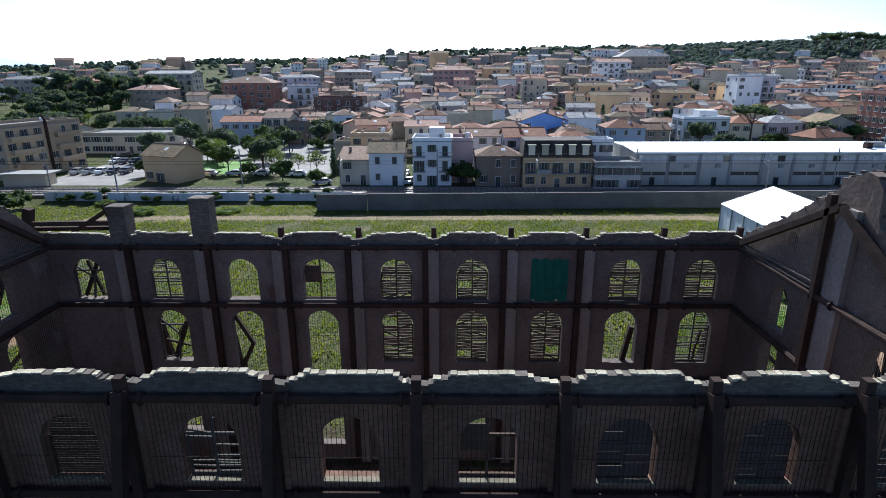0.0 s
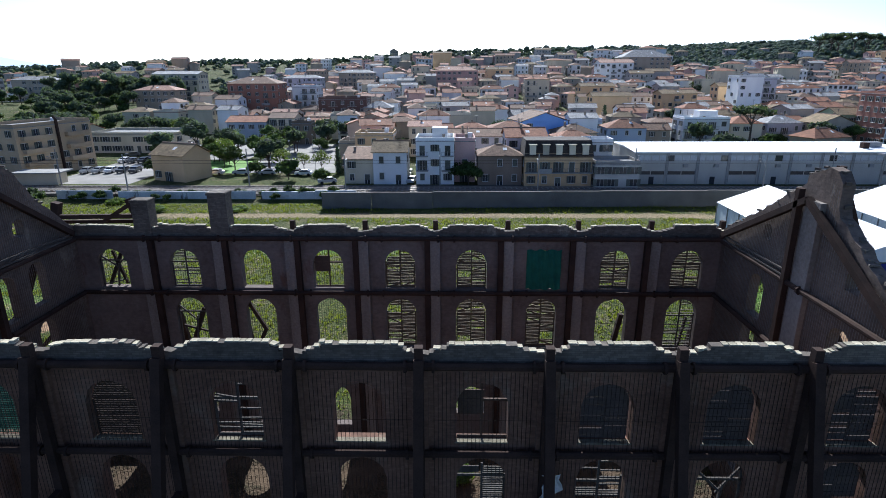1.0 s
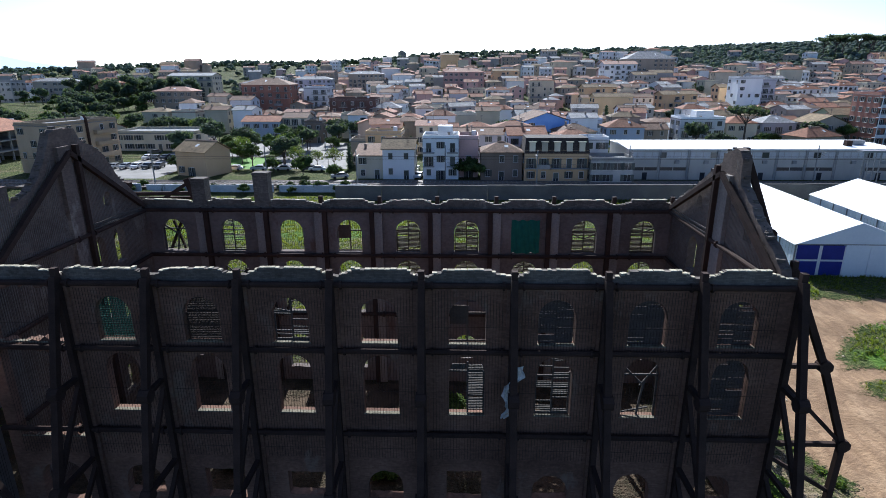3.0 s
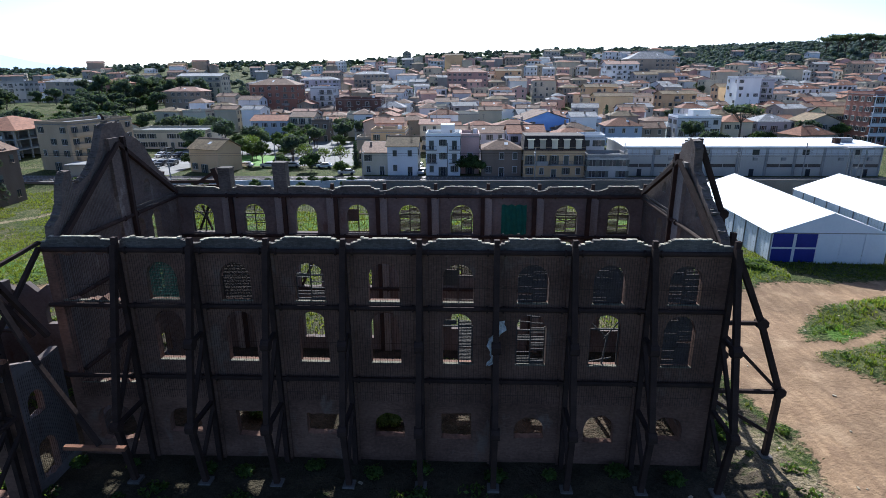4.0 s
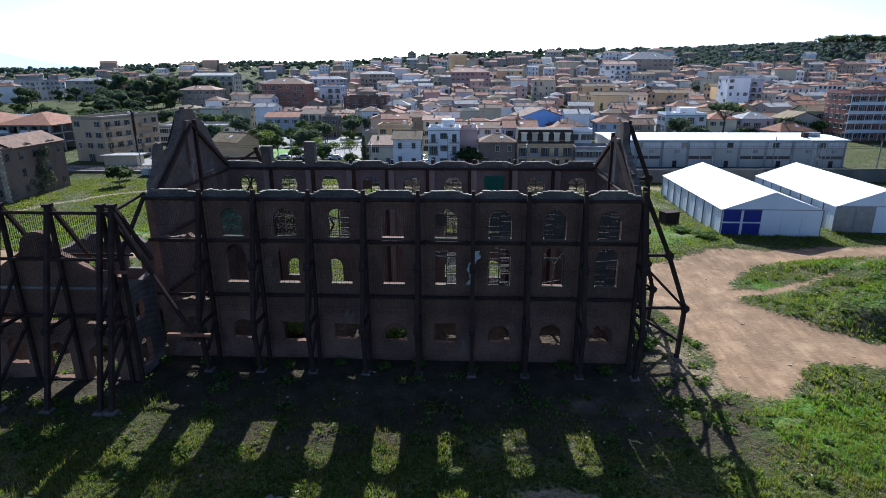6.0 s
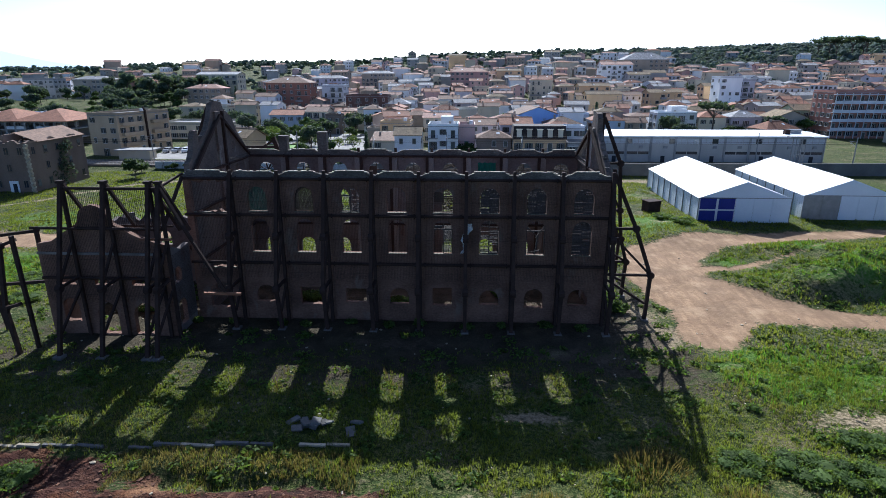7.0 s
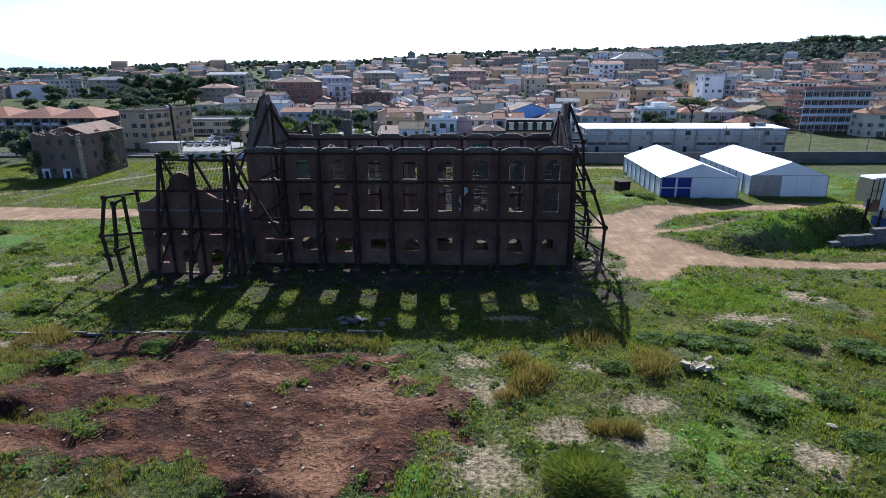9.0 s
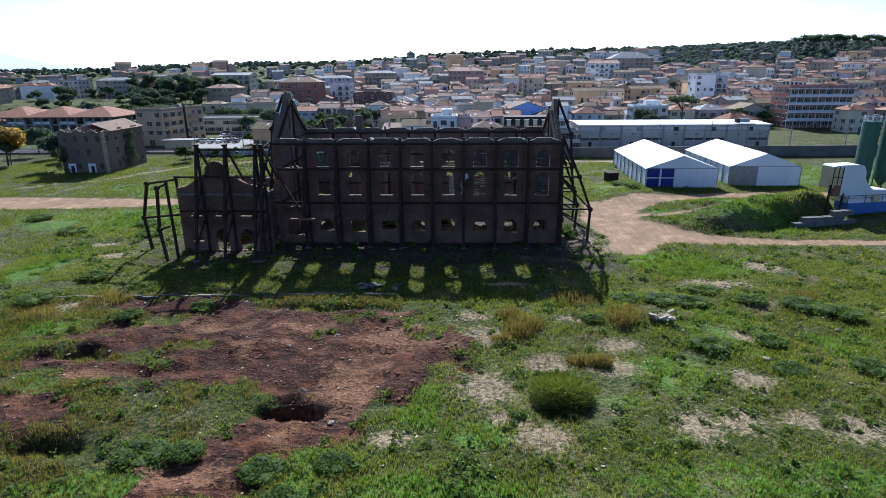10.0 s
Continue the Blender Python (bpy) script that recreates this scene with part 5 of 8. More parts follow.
# ---- batching plant ----
plant = thing("batching_plant", "white and blue concrete batching hopper on a block base", "machine", at=pose(71.4, 20.2, 0, 0, 0, 12) @ Matrix.Scale(0.87, 4))
prof = [(-4.0, 9.8), (-3.6, 10.1), (1.5, 10.15), (2.4, 9.95), (3.05, 9.4), (3.4, 8.5), (3.5, 7.4), (3.9, 6.6), (4.7, 5.7), (5.8, 4.95), (9.2, 4.8), (9.9, 4.4), (10.4, 3.0), (10.4, 2.3), (0.6, 2.3), (-0.2, 3.9), (-1.9, 4.1), (-2.0, 9.5)]
hop = Shape()
hop.face([(x, -1.6, z) for x, z in prof])
hop.face([(x, 1.6, z) for x, z in prof][::-1])
for (a, b), (c, d) in zip(prof, prof[1:] + prof[:1]):
    hop.face([(a, -1.6, b), (c, -1.6, d), (c, 1.6, d), (a, 1.6, b)])
part("hopper", hop, M_WHITE, plant, "white sheet-metal hopper and chute")
for sx, sy, dx, dy in ((-3.0, -1.52, 2.1, 0.12), (-3.0, 1.52, 2.1, 0.12), (-4.0, 0, 0.12, 2.9)):
    part("bin_side", Shape().box((sx, sy, 7.6), (dx, dy, 4.2)), M_CREAM, plant, "cream sheet side of the feed bin")
for sx in (-4.05, -2.9, -1.95):
    part("bin_frame", Shape().box((sx, -1.62, 7.2), (0.14, 0.1, 5.4)), M_STEEL, plant)
part("bin_frame", Shape().box((-3.0, -1.62, 7.7), (2.1, 0.1, 0.12)), M_STEEL, plant)
part("feed_chute", Shape().box((-2.7, -1.2, 5.0), (1.6, 1.0, 2.2)), M_RUST, plant, "rusty red feed chute")
part("leg", Shape().box((-4.2, -1.5, 3.1), (0.3, 0.3, 6.2)), M_STEEL, plant)
part("leg", Shape().box((-1.0, -1.5, 2.2), (0.3, 0.3, 4.6)), M_STEEL, plant)
part("mixer", Shape().beam((6.4, -2.3, 3.2), (6.4, -1.4, 3.2), 1.5, 10), M_CREAM, plant, "round yellowish mixer drum")
part("base_tank", Shape().box((5.9, 0, 1.0), (10.6, 3.4, 2.6)), M_MACHBLUE, plant, "blue painted steel base")
part("railing", Shape().beam((-0.2, -2.0, 3.9), (9.8, -2.0, 3.9), 0.08).beam((-0.2, -2.0, 3.4), (9.8, -2.0, 3.4), 0.06).beam((0, -2.0, 2.3), (0, -2.0, 3.9), 0.08).beam((4, -2.0, 2.3), (4, -2.0, 3.9), 0.08).beam((8, -2.0, 2.3), (8, -2.0, 3.9), 0.08), M_STEEL, plant)
for k in range(12):
    lay, i = (0, k) if k < 6 else ((1, k - 6) if k < 10 else (2, k - 8))
    x, y = 59.2 + i * 1.9 + lay * 1.6, 10.4 + 0.42 * i + 0.5 * lay
    thing("concrete_block", "grey precast concrete block in a low retaining stack", "concrete block", "retaining blocks", pose(x, y, gz(59.2 + i * 1.9, 10.4 + 0.42 * i) * 0.3 - 0.1 + 0.8 * lay, 0, 0, 12 + rnd.uniform(-3, 3)),
          Shape().box((0, 0, 0.4), (1.85, 0.9, 0.8)), M_RWALL)


def silo(at):
    ob = thing("silo", "tall dark green steel silo with a railed top", "silo", "green silos", at)
    part("body", Shape().beam((0, 0, 3.2), (0, 0, 14.5), 3.2, 20), M_SILO, ob, smooth=False)
    part("cone", Shape().beam((0, 0, 1.2), (0, 0, 3.2), 0.6, 20, 3.2), M_SILO, ob)
    for a in range(4):
        t = math.pi / 4 + a * math.pi / 2
        part("leg", Shape().beam((1.4 * math.cos(t), 1.4 * math.sin(t), 0), (1.4 * math.cos(t), 1.4 * math.sin(t), 4.2), 0.2), M_SILO, ob)
    rail = Shape()
    for a in range(12):
        t, u = a * math.pi / 6, (a + 1) * math.pi / 6
        rail.beam((1.5 * math.cos(t), 1.5 * math.sin(t), 14.4), (1.5 * math.cos(t), 1.5 * math.sin(t), 15.5), 0.06)
        rail.beam((1.5 * math.cos(t), 1.5 * math.sin(t), 15.5), (1.5 * math.cos(u), 1.5 * math.sin(u), 15.5), 0.06)
    part("guard_rail", rail, M_WHITE, ob, "white tubular guard rail")
    part("filter", Shape().beam((0.4, 0, 14.5), (0.4, 0, 15.8), 0.9, 10), M_POLE, ob)
    return ob


s1 = silo(pose(87, 39.2, 0))
copy_thing(s1, pose(91.5, 39.6, 0))

# ---- kerb, rubble and stones in the field ----
kerb = thing("kerb_line", "long low broken concrete kerb half sunk in grass", "kerb", kind="structure")
x = -43.0
r = random.Random(4)
while x < -4:
    L = r.uniform(1.6, 2.4)
    y = -23.0 + (x + 43) * 0.048 + 0.1 * math.sin(x)
    if not (-22 < x < -20) and r.random() < (0.96 if x < -14 else 0.7):
        part("kerb_stone", Shape().box((0, 0, -0.08), (L - 0.05, 0.24, 0.42)), M_STONE if r.random() < 0.3 else M_RWALL, kerb, at=pose(x + L / 2, y, gz(x + L / 2, y) + 0.02, r.uniform(-3, 3), r.uniform(-2, 2), r.uniform(-2, 2)))
    x += L


def stone(x, y, s, flat=0.6, mt=None, name="stone", label="pale broken stone lying in the grass"):
    rr = random.Random(int(x * 31 + y * 17))
    s, flat = s * 0.85, flat * 0.75
    bm = bmesh.new()
    bmesh.ops.create_icosphere(bm, subdivisions=1, radius=1)
    for v in bm.verts:
        v.co *= rr.uniform(0.65, 1.15)
        v.co.x *= s * rr.uniform(0.9, 1.1)
        v.co.y *= s * 0.8
        v.co.z *= s * flat
    me = bpy.data.meshes.new(name)
    bm.to_mesh(me)
    bm.free()
    me.materials.append(mt or M_STONE)
    ob = new(name, me)
    ob.matrix_basis = pose(x, y, gz(x, y) + s * flat * 0.35, 0, 0, rr.uniform(0, 360))
    return tagged(ob, label, "stone", "stones scattered in the field")


for x, y, s in ((-4.95, -45.97, 0.42), (6.36, -34.05, 0.22), (0.7, -47.32, 0.3), (5.75, -30.76, 0.3), (32.0, -35.3, 0.5), (33.3, -36.3, 0.42), (36.2, -17.9, 0.5), (38, -17, 0.4), (-9.9, -30.9, 0.4), (-11.8, -34.1, 0.35), (4.95, -27.88, 0.25), (-7.78, -31.27, 0.3), (-9.8, -34.22, 0.28), (20, -25.35, 0.22), (41.71, -29.57, 0.4), (-2.53, -38.02, 0.2), (16.46, -43.94, 0.18), (-14.85, -38.02, 0.25), (-19.9, -23.66, 0.3), (2.32, -49.01, 0.2), (48.78, -25.35, 0.3), (36.66, -39.71, 0.25), (26.56, -30, 0.3)):
    stone(x, y, s)
heap = thing("rubble_heap", "small heap of pale broken concrete slabs", "rubble", at=pose(25.4, -27.8, gz(25.4, -27.8)))
rr = random.Random(9)
for k in range(16):
    part("slab", Shape().box((0, 0, 0), (rr.uniform(0.5, 1.3), rr.uniform(0.3, 0.8), rr.uniform(0.1, 0.3))), M_STONE, heap, at=pose(rr.gauss(0, 0.8), rr.gauss(0, 0.4), 0.1 + 0.5 * rr.random(), rr.uniform(-25, 25), rr.uniform(-25, 25), rr.uniform(0, 180)))
heap2 = thing("fallen_slab_heap", "grey fallen concrete slabs beside the kerb", "rubble", at=pose(-6.4, -18.8, gz(-6.4, -18.8)))
for k in range(14):
    part("slab", Shape().box((0, 0, 0), (rr.uniform(0.4, 1.1), rr.uniform(0.3, 0.7), rr.uniform(0.08, 0.2))), M_RWALL, heap2, at=pose(rr.gauss(0, 1.3), rr.gauss(0, 0.7), 0.1 + 0.35 * rr.random(), rr.uniform(-15, 15), rr.uniform(-15, 15), rr.uniform(0, 180)))
stone(-8.4, -41.9, 0.7, 0.9, surf("clod", (0.09, 0.055, 0.04), (0.16, 0.1, 0.075), 2, 9, 0.95, 0.5), "earth_clod", "big dark lump of dug earth above the pit")

# ---- railway ----
rw = thing("railway_wall", "long dark rendered wall in front of the railway", "wall", kind="structure")
r = random.Random(14)
x = -24.0
while x < 190:
    L = r.uniform(9, 13)
    part("wall_section", Shape().box((x + L / 2, 87.6 + 0.035 * x, 1.45), (L - 0.04, 0.35, 3.1 + r.uniform(-0.08, 0.08))), M_RWALL, rw)
    part("wall_cap", Shape().box((x + L / 2, 87.6 + 0.035 * x, 3.08), (L - 0.04, 0.42, 0.1)), M_RWALL, rw)
    x += L
x = -80.0
while x < -25:
    L = r.uniform(8, 12)
    h = 2.1 + r.uniform(-0.35, 0.25)
    part("wall_section", Shape().box((x + L / 2, 94.0, h / 2), (L - 0.05, 0.3, h)), M_WWALL, rw, "stained white painted wall length")
    x += L
    if r.random() < 0.2:
        x += 1.2
bed = Shape()
bed.box((20, 99.8, 0.75), (460, 8.6, 0.6))
tagged(new("track_bed", bed.mesh("track_bed", M_BALLAST)), "grey-brown stone railway ballast bed", "railway", kind="structure")
trk = thing("railway_track", "two parallel rusty railway tracks on ballast", "railway track", kind="structure")
for y in (97.2, 98.7, 101.2, 102.7):
    part("rail", Shape().box((20, y, 1.16), (460, 0.12, 0.16)), M_RAILSTEEL, trk)
slp = Shape()
for k in range(420):
    for y in (97.95, 101.95):
        slp.box((-210 + k * 1.1, y, 1.05), (0.26, 2.4, 0.12))
tagged(part("sleepers", slp, M_CONC, trk), kind="stuff")


def mast(x, y, side_):
    ob = thing("catenary_mast", "grey steel railway catenary mast with a bracket arm", "mast", "railway masts", pose(x, y, 0.9))
    part("pole", Shape().beam((0, 0, -0.3), (0, 0, 8.2), 0.3, 8, 0.2), M_POLE, ob)
    part("arm", Shape().beam((0, 0, 6.9), (0, side_ * 3.0, 6.9), 0.09).beam((0, 0, 5.6), (0, side_ * 2.6, 6.85), 0.07), M_POLE, ob)
    part("insulator", Shape().beam((0, side_ * 2.0, 6.3), (0, side_ * 2.4, 6.3), 0.16, 8), M_CONC, ob)
    return ob


m1 = mast(-150, 95.4, 1)
for k in range(1, 9):
    copy_thing(m1, pose(-150 + k * 42 + (3 if k % 2 else 0), 95.4, 0.9))
m2 = mast(-128, 104.4, -1)
for k in range(1, 8):
    copy_thing(m2, pose(-128 + k * 42, 104.4, 0.9))
wires = Shape()
for y in (98, 102):
    for x in range(-200, 230, 21):
        wires.beam((x, y, 6.9), (x + 21, y, 6.9), 0.03, 3)
tagged(new("overhead_wires", wires.mesh("overhead_wires", M_STEEL)), "thin dark overhead railway wires", "wires", kind="stuff")

# ---- the long shed ----
M_PANE = surf("frosted_panes", (0.4, 0.41, 0.42), (0.55, 0.56, 0.57), 0.8, 4, 0.4, 0)
shed = thing("long_shed", "long grey industrial shed with a bright white roof", "shed", at=pose(71.1, 107.2, 0.6))
SW, SD = 60.6, 18.0
body = wall_shape(-SW / 2, SW / 2, [(-SW / 2, 7.3), (SW / 2, 7.3)], [], 0, 0.4, along_x(0), -0.3)
part("front_wall", body, WALLS["shedgrey"], shed)
part("body", Shape().box((0, SD / 2 + 0.45, 3.5), (SW - 0.02, SD - 0.1, 7.5)), WALLS["shedgrey"], shed)
rf = Shape()
rf.face([(-SW / 2 - 0.4, -0.5, 7.35), (SW / 2 + 0.4, -0.5, 7.35), (SW / 2 + 0.4, SD / 2, 7.75), (-SW / 2 - 0.4, SD / 2, 7.75)])
rf.face([(-SW / 2 - 0.4, SD + 0.9, 7.35), (SW / 2 + 0.4, SD + 0.9, 7.35), (SW / 2 + 0.4, SD / 2, 7.75), (-SW / 2 - 0.4, SD / 2, 7.75)])
rf.box((0, -0.5, 7.28), (SW + 0.8, 0.12, 0.3))
for s in (-1, 1):
    rf.face([(s * SW / 2, 0, 7.2), (s * SW / 2, SD + 0.4, 7.2), (s * SW / 2, SD / 2, 7.7)])
part("roof", rf, M_TENT_ROOF, shed, "bright white sheet roof")
for k in range(10):
    x = -SW / 2 + 0.2 + k * (SW - 0.4) / 9
    part("buttress", Shape().box((x, -0.12, 3.5), (0.35, 0.24, 7.4)), M_CONC, shed)
    if k < 9:
        bw = (SW - 0.4) / 9
        for j in range(4):
            part("window", Shape().box((x + bw * (j + 0.5) / 4, -0.03, 5.95), (bw / 4 - 0.16, 0.08, 1.25)), M_GLASSDARK if (k * 4 + j) % 7 == 4 else M_PANE, shed)
        if k not in (2, 4, 7):
            for j in range(2):
                part("window", Shape().box((x + bw * (0.28 + 0.46 * j), -0.03, 2.75), (bw * 0.43, 0.08, 0.75)), M_GLASSDARK, shed, "dark strip window")
        if k % 3 != 0:
            part("air_unit", Shape().box((x + bw * 0.62, -0.2, 4.35), (1.0, 0.4, 0.7)), M_POLE, shed, "grey air conditioning unit")
        part("drainpipe", Shape().beam((x + 0.35, -0.16, 0), (x + 0.35, -0.16, 7.2), 0.12, 6), M_POLE, shed)
        if k % 2 == 0:
            part("door", Shape().box((x + bw * 0.55, -0.03, 0.9), (1.1, 0.08, 2.0)), M_GLASSDARK, shed)
part("roof_vent", Shape().box((SW * 0.36, 4.5, 8.1), (1.3, 1.3, 1.4)), M_STEEL, shed)
part("roof_unit", Shape().box((SW * 0.41, 6.5, 8.2), (3.2, 1.8, 1.0)), M_POLE, shed)
gan = thing("rail_gantry", "pale lattice steel gantry beside the shed", "gantry", at=pose(88, 95.6, 0.3))
for a in (-1.2, 1.2):
    for b in (-0.8, 0.8):
        part("leg", Shape().beam((a, b, 0), (a, b, 8.6), 0.16), M_POLE, gan)
for z in (2.2, 4.4, 6.6):
    for b in (-0.8, 0.8):
        part("tie", Shape().beam((-1.2, b, z), (1.2, b, z), 0.1), M_POLE, gan)
part("top_beam", Shape().box((0, 0, 8.7), (5.6, 1.8, 0.4)), M_POLE, gan)

# ---- town ----
def relief(name, xs, zs, cells, mats):
    """One connected relief facing -y: cells[j][i] = (depth, slot) over the grid of xs and zs; None leaves a gap."""
    sh, seen = Shape(), {}

    def vert(x, d, z):
        key = (round(x, 4), round(d, 4), round(z, 4))
        if key not in seen:
            seen[key] = len(sh.v)
            sh.v.append((x, -d, z))
        return seen[key]

    def cell(i, j):
        return cells[j][i] if 0 <= j < len(cells) and 0 <= i < len(cells[0]) and cells[j][i] else (0.0, 0)

    for j in range(len(zs) - 1):
        for i in range(len(xs) - 1):
            if not cells[j][i]:
                continue
            d, slot = cells[j][i]
            x0, x1, z0, z1 = xs[i], xs[i + 1], zs[j], zs[j + 1]
            sh.f.append((vert(x0, d, z0), vert(x1, d, z0), vert(x1, d, z1), vert(x0, d, z1)))
            sh.s.append(slot)
            for (a, b), (p, q) in (((i - 1, j), ((x0, z0), (x0, z1))), ((i + 1, j), ((x1, z1), (x1, z0))), ((i, j - 1), ((x1, z0), (x0, z0))), ((i, j + 1), ((x0, z1), (x1, z1)))):
                e = cell(a, b)[0]
                if e < d - 1e-5:
                    sh.f.append((vert(p[0], d, p[1]), vert(q[0], d, q[1]), vert(q[0], e, q[1]), vert(p[0], e, p[1])))
                    sh.s.append(slot)
    return sh.mesh(name, mats)


def window_mesh(w, h, style):
    """A window with its surround, pane, sill and shutters, facing -y, its middle at the origin."""
    F, G, S, L = (0.09, 0), (0.03, 1), (0.12, 2), (0.24, 0)
    a, b = w / 2, w / 2 + 0.11
    xs, zs = [-b, -a, -0.03, 0.03, a, b], [-h / 2 - 0.17, -h / 2 - 0.08, -h / 2, -h * 0.05, h / 2, h / 2 + 0.11]
    top = {"closed": [S, S, S], "half": [S, S, S]}.get(style, [G, F, G])
    low = [S, S, S] if style == "closed" else [G, F, G]
    rows = [[L] * 5, [F] * 5, [F] + low + [F], [F] + top + [F], [F] * 5]
    if style == "shutters":
        o = w / 2 + 0.11 + w * 0.46
        xs = [-o] + xs + [o]
        rows = [[None] + rows[0] + [None], [None] + rows[1] + [None]] + [[S] + q + [S] for q in rows[2:4]] + [[None] + rows[4] + [None]]
    return relief("window", xs, zs, rows, [M_FRAME, M_GLASSDARK, M_SHUTTER])


def plain_window(w, h):
    """A far window: surround, pane and blind, without hidden faces."""
    sh = Shape()
    for y0, a, b, slot in ((-0.07, w + 0.22, h + 0.22, 0), (-0.1, w, h, 1)):
        x, z = a / 2, b / 2
        sh.face([(-x, y0, -z), (x, y0, -z), (x, y0, z), (-x, y0, z)], slot)
        for p, q in (((-x, -z), (x, -z)), ((x, -z), (x, z)), ((x, z), (-x, z)), ((-x, z), (-x, -z))):
            sh.face([(p[0], 0, p[1]), (q[0], 0, q[1]), (q[0], y0, q[1]), (p[0], y0, p[1])], slot)
    return sh


def far_window(w, h, style):
    sh = plain_window(w, h)
    if style == "shutters":
        for s in (-1, 1):
            sh.box((s * (w * 0.76), -0.06, 0), (w * 0.48, 0.08, h), slot=2)
    elif style != "plain":
        sh.box((0, -0.1, 0.0 if style == "closed" else h * 0.22), (w - 0.04, 0.07, h - 0.04 if style == "closed" else h * 0.55), slot=2)
    return sh.mesh("window", [M_FRAME, M_GLASSDARK, M_SHUTTER])


def window_bits(w, h, style):
    """The same window as a frame, a pane and its shutters."""
    f, g, out = Shape(), Shape(), []
    f.box((0, -0.02, h / 2 + 0.055), (w + 0.22, 0.1, 0.11)).box((0, -0.12, -h / 2 - 0.12), (w + 0.35, 0.26, 0.09)).box((0, -0.1, 0), (0.06, 0.05, h))
    for s in (-1, 1):
        f.box((s * (w / 2 + 0.055), -0.02, 0), (0.11, 0.1, h))
    g.box((0, -0.03, 0), (w, 0.06, h))
    if style == "shutters":
        out = [Shape().box((s * (w * 0.76), -0.08, 0), (w * 0.48, 0.08, h)) for s in (-1, 1)]
    elif style != "plain":
        out = [Shape().box((0, -0.1, 0.0 if style == "closed" else h * 0.22), (w - 0.04, 0.07, h - 0.04 if style == "closed" else h * 0.55))]
    return f.mesh("window", M_FRAME), g.mesh("pane", M_GLASSDARK), [o.mesh("shutter", M_SHUTTER) for o in out]


NEARWIN = {(s, k): window_bits(*wh_, s) for s in ("plain", "shutters", "closed", "half") for k, wh_ in (("n", (0.95, 1.45)), ("b", (1.5, 1.5)), ("d", (1.1, 2.2)))}
FARWIN = {(s, k): far_window(*wh_, s) for s in ("plain", "shutters", "closed", "half") for k, wh_ in (("n", (0.95, 1.45)), ("b", (1.5, 1.5)), ("d", (1.1, 2.2)))}
WINDOWS = {(s, k): window_mesh(*wh_, s) for s in ("plain", "shutters", "closed", "half") for k, wh_ in (("n", (0.95, 1.45)), ("b", (1.5, 1.5)), ("d", (1.1, 2.2)))}
RAILM = surf("balcony_rail", (0.1, 0.1, 0.1), (0.2, 0.2, 0.2), 1, 8, 0.6, 0, 0.3)


def balcony_mesh(w, solid):
    sh = Shape()
    sh.box((0, -0.6, 0), (w, 1.2, 0.16), slot=0)
    if solid:
        sh.box((0, -1.17, 0.5), (w, 0.1, 0.95), slot=0)
        for s in (-1, 1):
            sh.box((s * (w / 2 - 0.05), -0.6, 0.5), (0.1, 1.1, 0.95), slot=0)
    else:
        sh.box((0, -1.15, 1.0), (w, 0.06, 0.06), slot=1)
        n = int(w / 0.3)
        for k in range(n + 1):
            sh.box((-w / 2 + w * k / n, -1.15, 0.5), (0.03, 0.03, 1.0), slot=1)
    return sh


def roof_shape(kind, w, d, h, rise, over=0.45):
    """Roof over a w by d box whose walls end at h."""
    sh = Shape()
    a, b = w / 2 + over, d / 2 + over
    z0, t = h - 0.05, 0.14
    if kind == "hip":
        k = max(0.0, a - b) if a >= b else 0.0
        m = max(0.0, b - a) if b > a else 0.0
        r1, r2 = (-k, -m, h + rise), (k, m, h + rise)
        c = [(-a, -b, z0), (a, -b, z0), (a, b, z0), (-a, b, z0)]
        if a >= b:
            fs = [[c[0], c[1], r2, r1], [c[1], c[2], r2], [c[2], c[3], r1, r2], [c[3], c[0], r1]]
        else:
            fs = [[c[0], c[1], r1], [c[1], c[2], r2, r1], [c[2], c[3], r2], [c[3], c[0], r1, r2]]
        for f in fs:
            sh.face([(x, y, z + t) for x, y, z in f])
        for p, q in zip(c, c[1:] + c[:1]):
            sh.face([p, q, (q[0], q[1], q[2] + t), (p[0], p[1], p[2] + t)])
        sh.face(c[::-1])
    elif kind in ("gable", "gabley"):
        if kind == "gable":
            m = lambda x, y, z: (x, y, z)
        else:
            m, (a, b) = (lambda x, y, z: (y, x, z)), (b, a)
        for s in (-1, 1):
            lo, hi = (s * b, z0), (0, h + rise)
            sh.face([m(-a, lo[0], lo[1] + t), m(a, lo[0], lo[1] + t), m(a, 0, hi[1] + t), m(-a, 0, hi[1] + t)])
            sh.face([m(-a, lo[0], lo[1]), m(a, lo[0], lo[1]), m(a, 0, hi[1]), m(-a, 0, hi[1])])
            sh.face([m(-a, lo[0], lo[1]), m(a, lo[0], lo[1]), m(a, lo[0], lo[1] + t), m(-a, lo[0], lo[1] + t)])
            for e in (-a, a):
                sh.face([m(e, lo[0], lo[1]), m(e, 0, hi[1]), m(e, 0, hi[1] + t), m(e, lo[0], lo[1] + t)])
    elif kind == "shed":
        sh.face([(-a, -b, z0 + t), (a, -b, z0 + t), (a, b, h + rise), (-a, b, h + rise)])
        sh.face([(-a, -b, z0), (a, -b, z0), (a, b, h + rise - t), (-a, b, h + rise - t)])
        sh.face([(-a, -b, z0), (a, -b, z0), (a, -b, z0 + t), (-a, -b, z0 + t)])
        for e in (-a, a):
            sh.face([(e, -b, z0), (e, b, z0), (e, b, h + rise - t)])
    else:
        sh.box((0, 0, h + 0.06), (w + 0.3, d + 0.3, 0.16))
    return sh


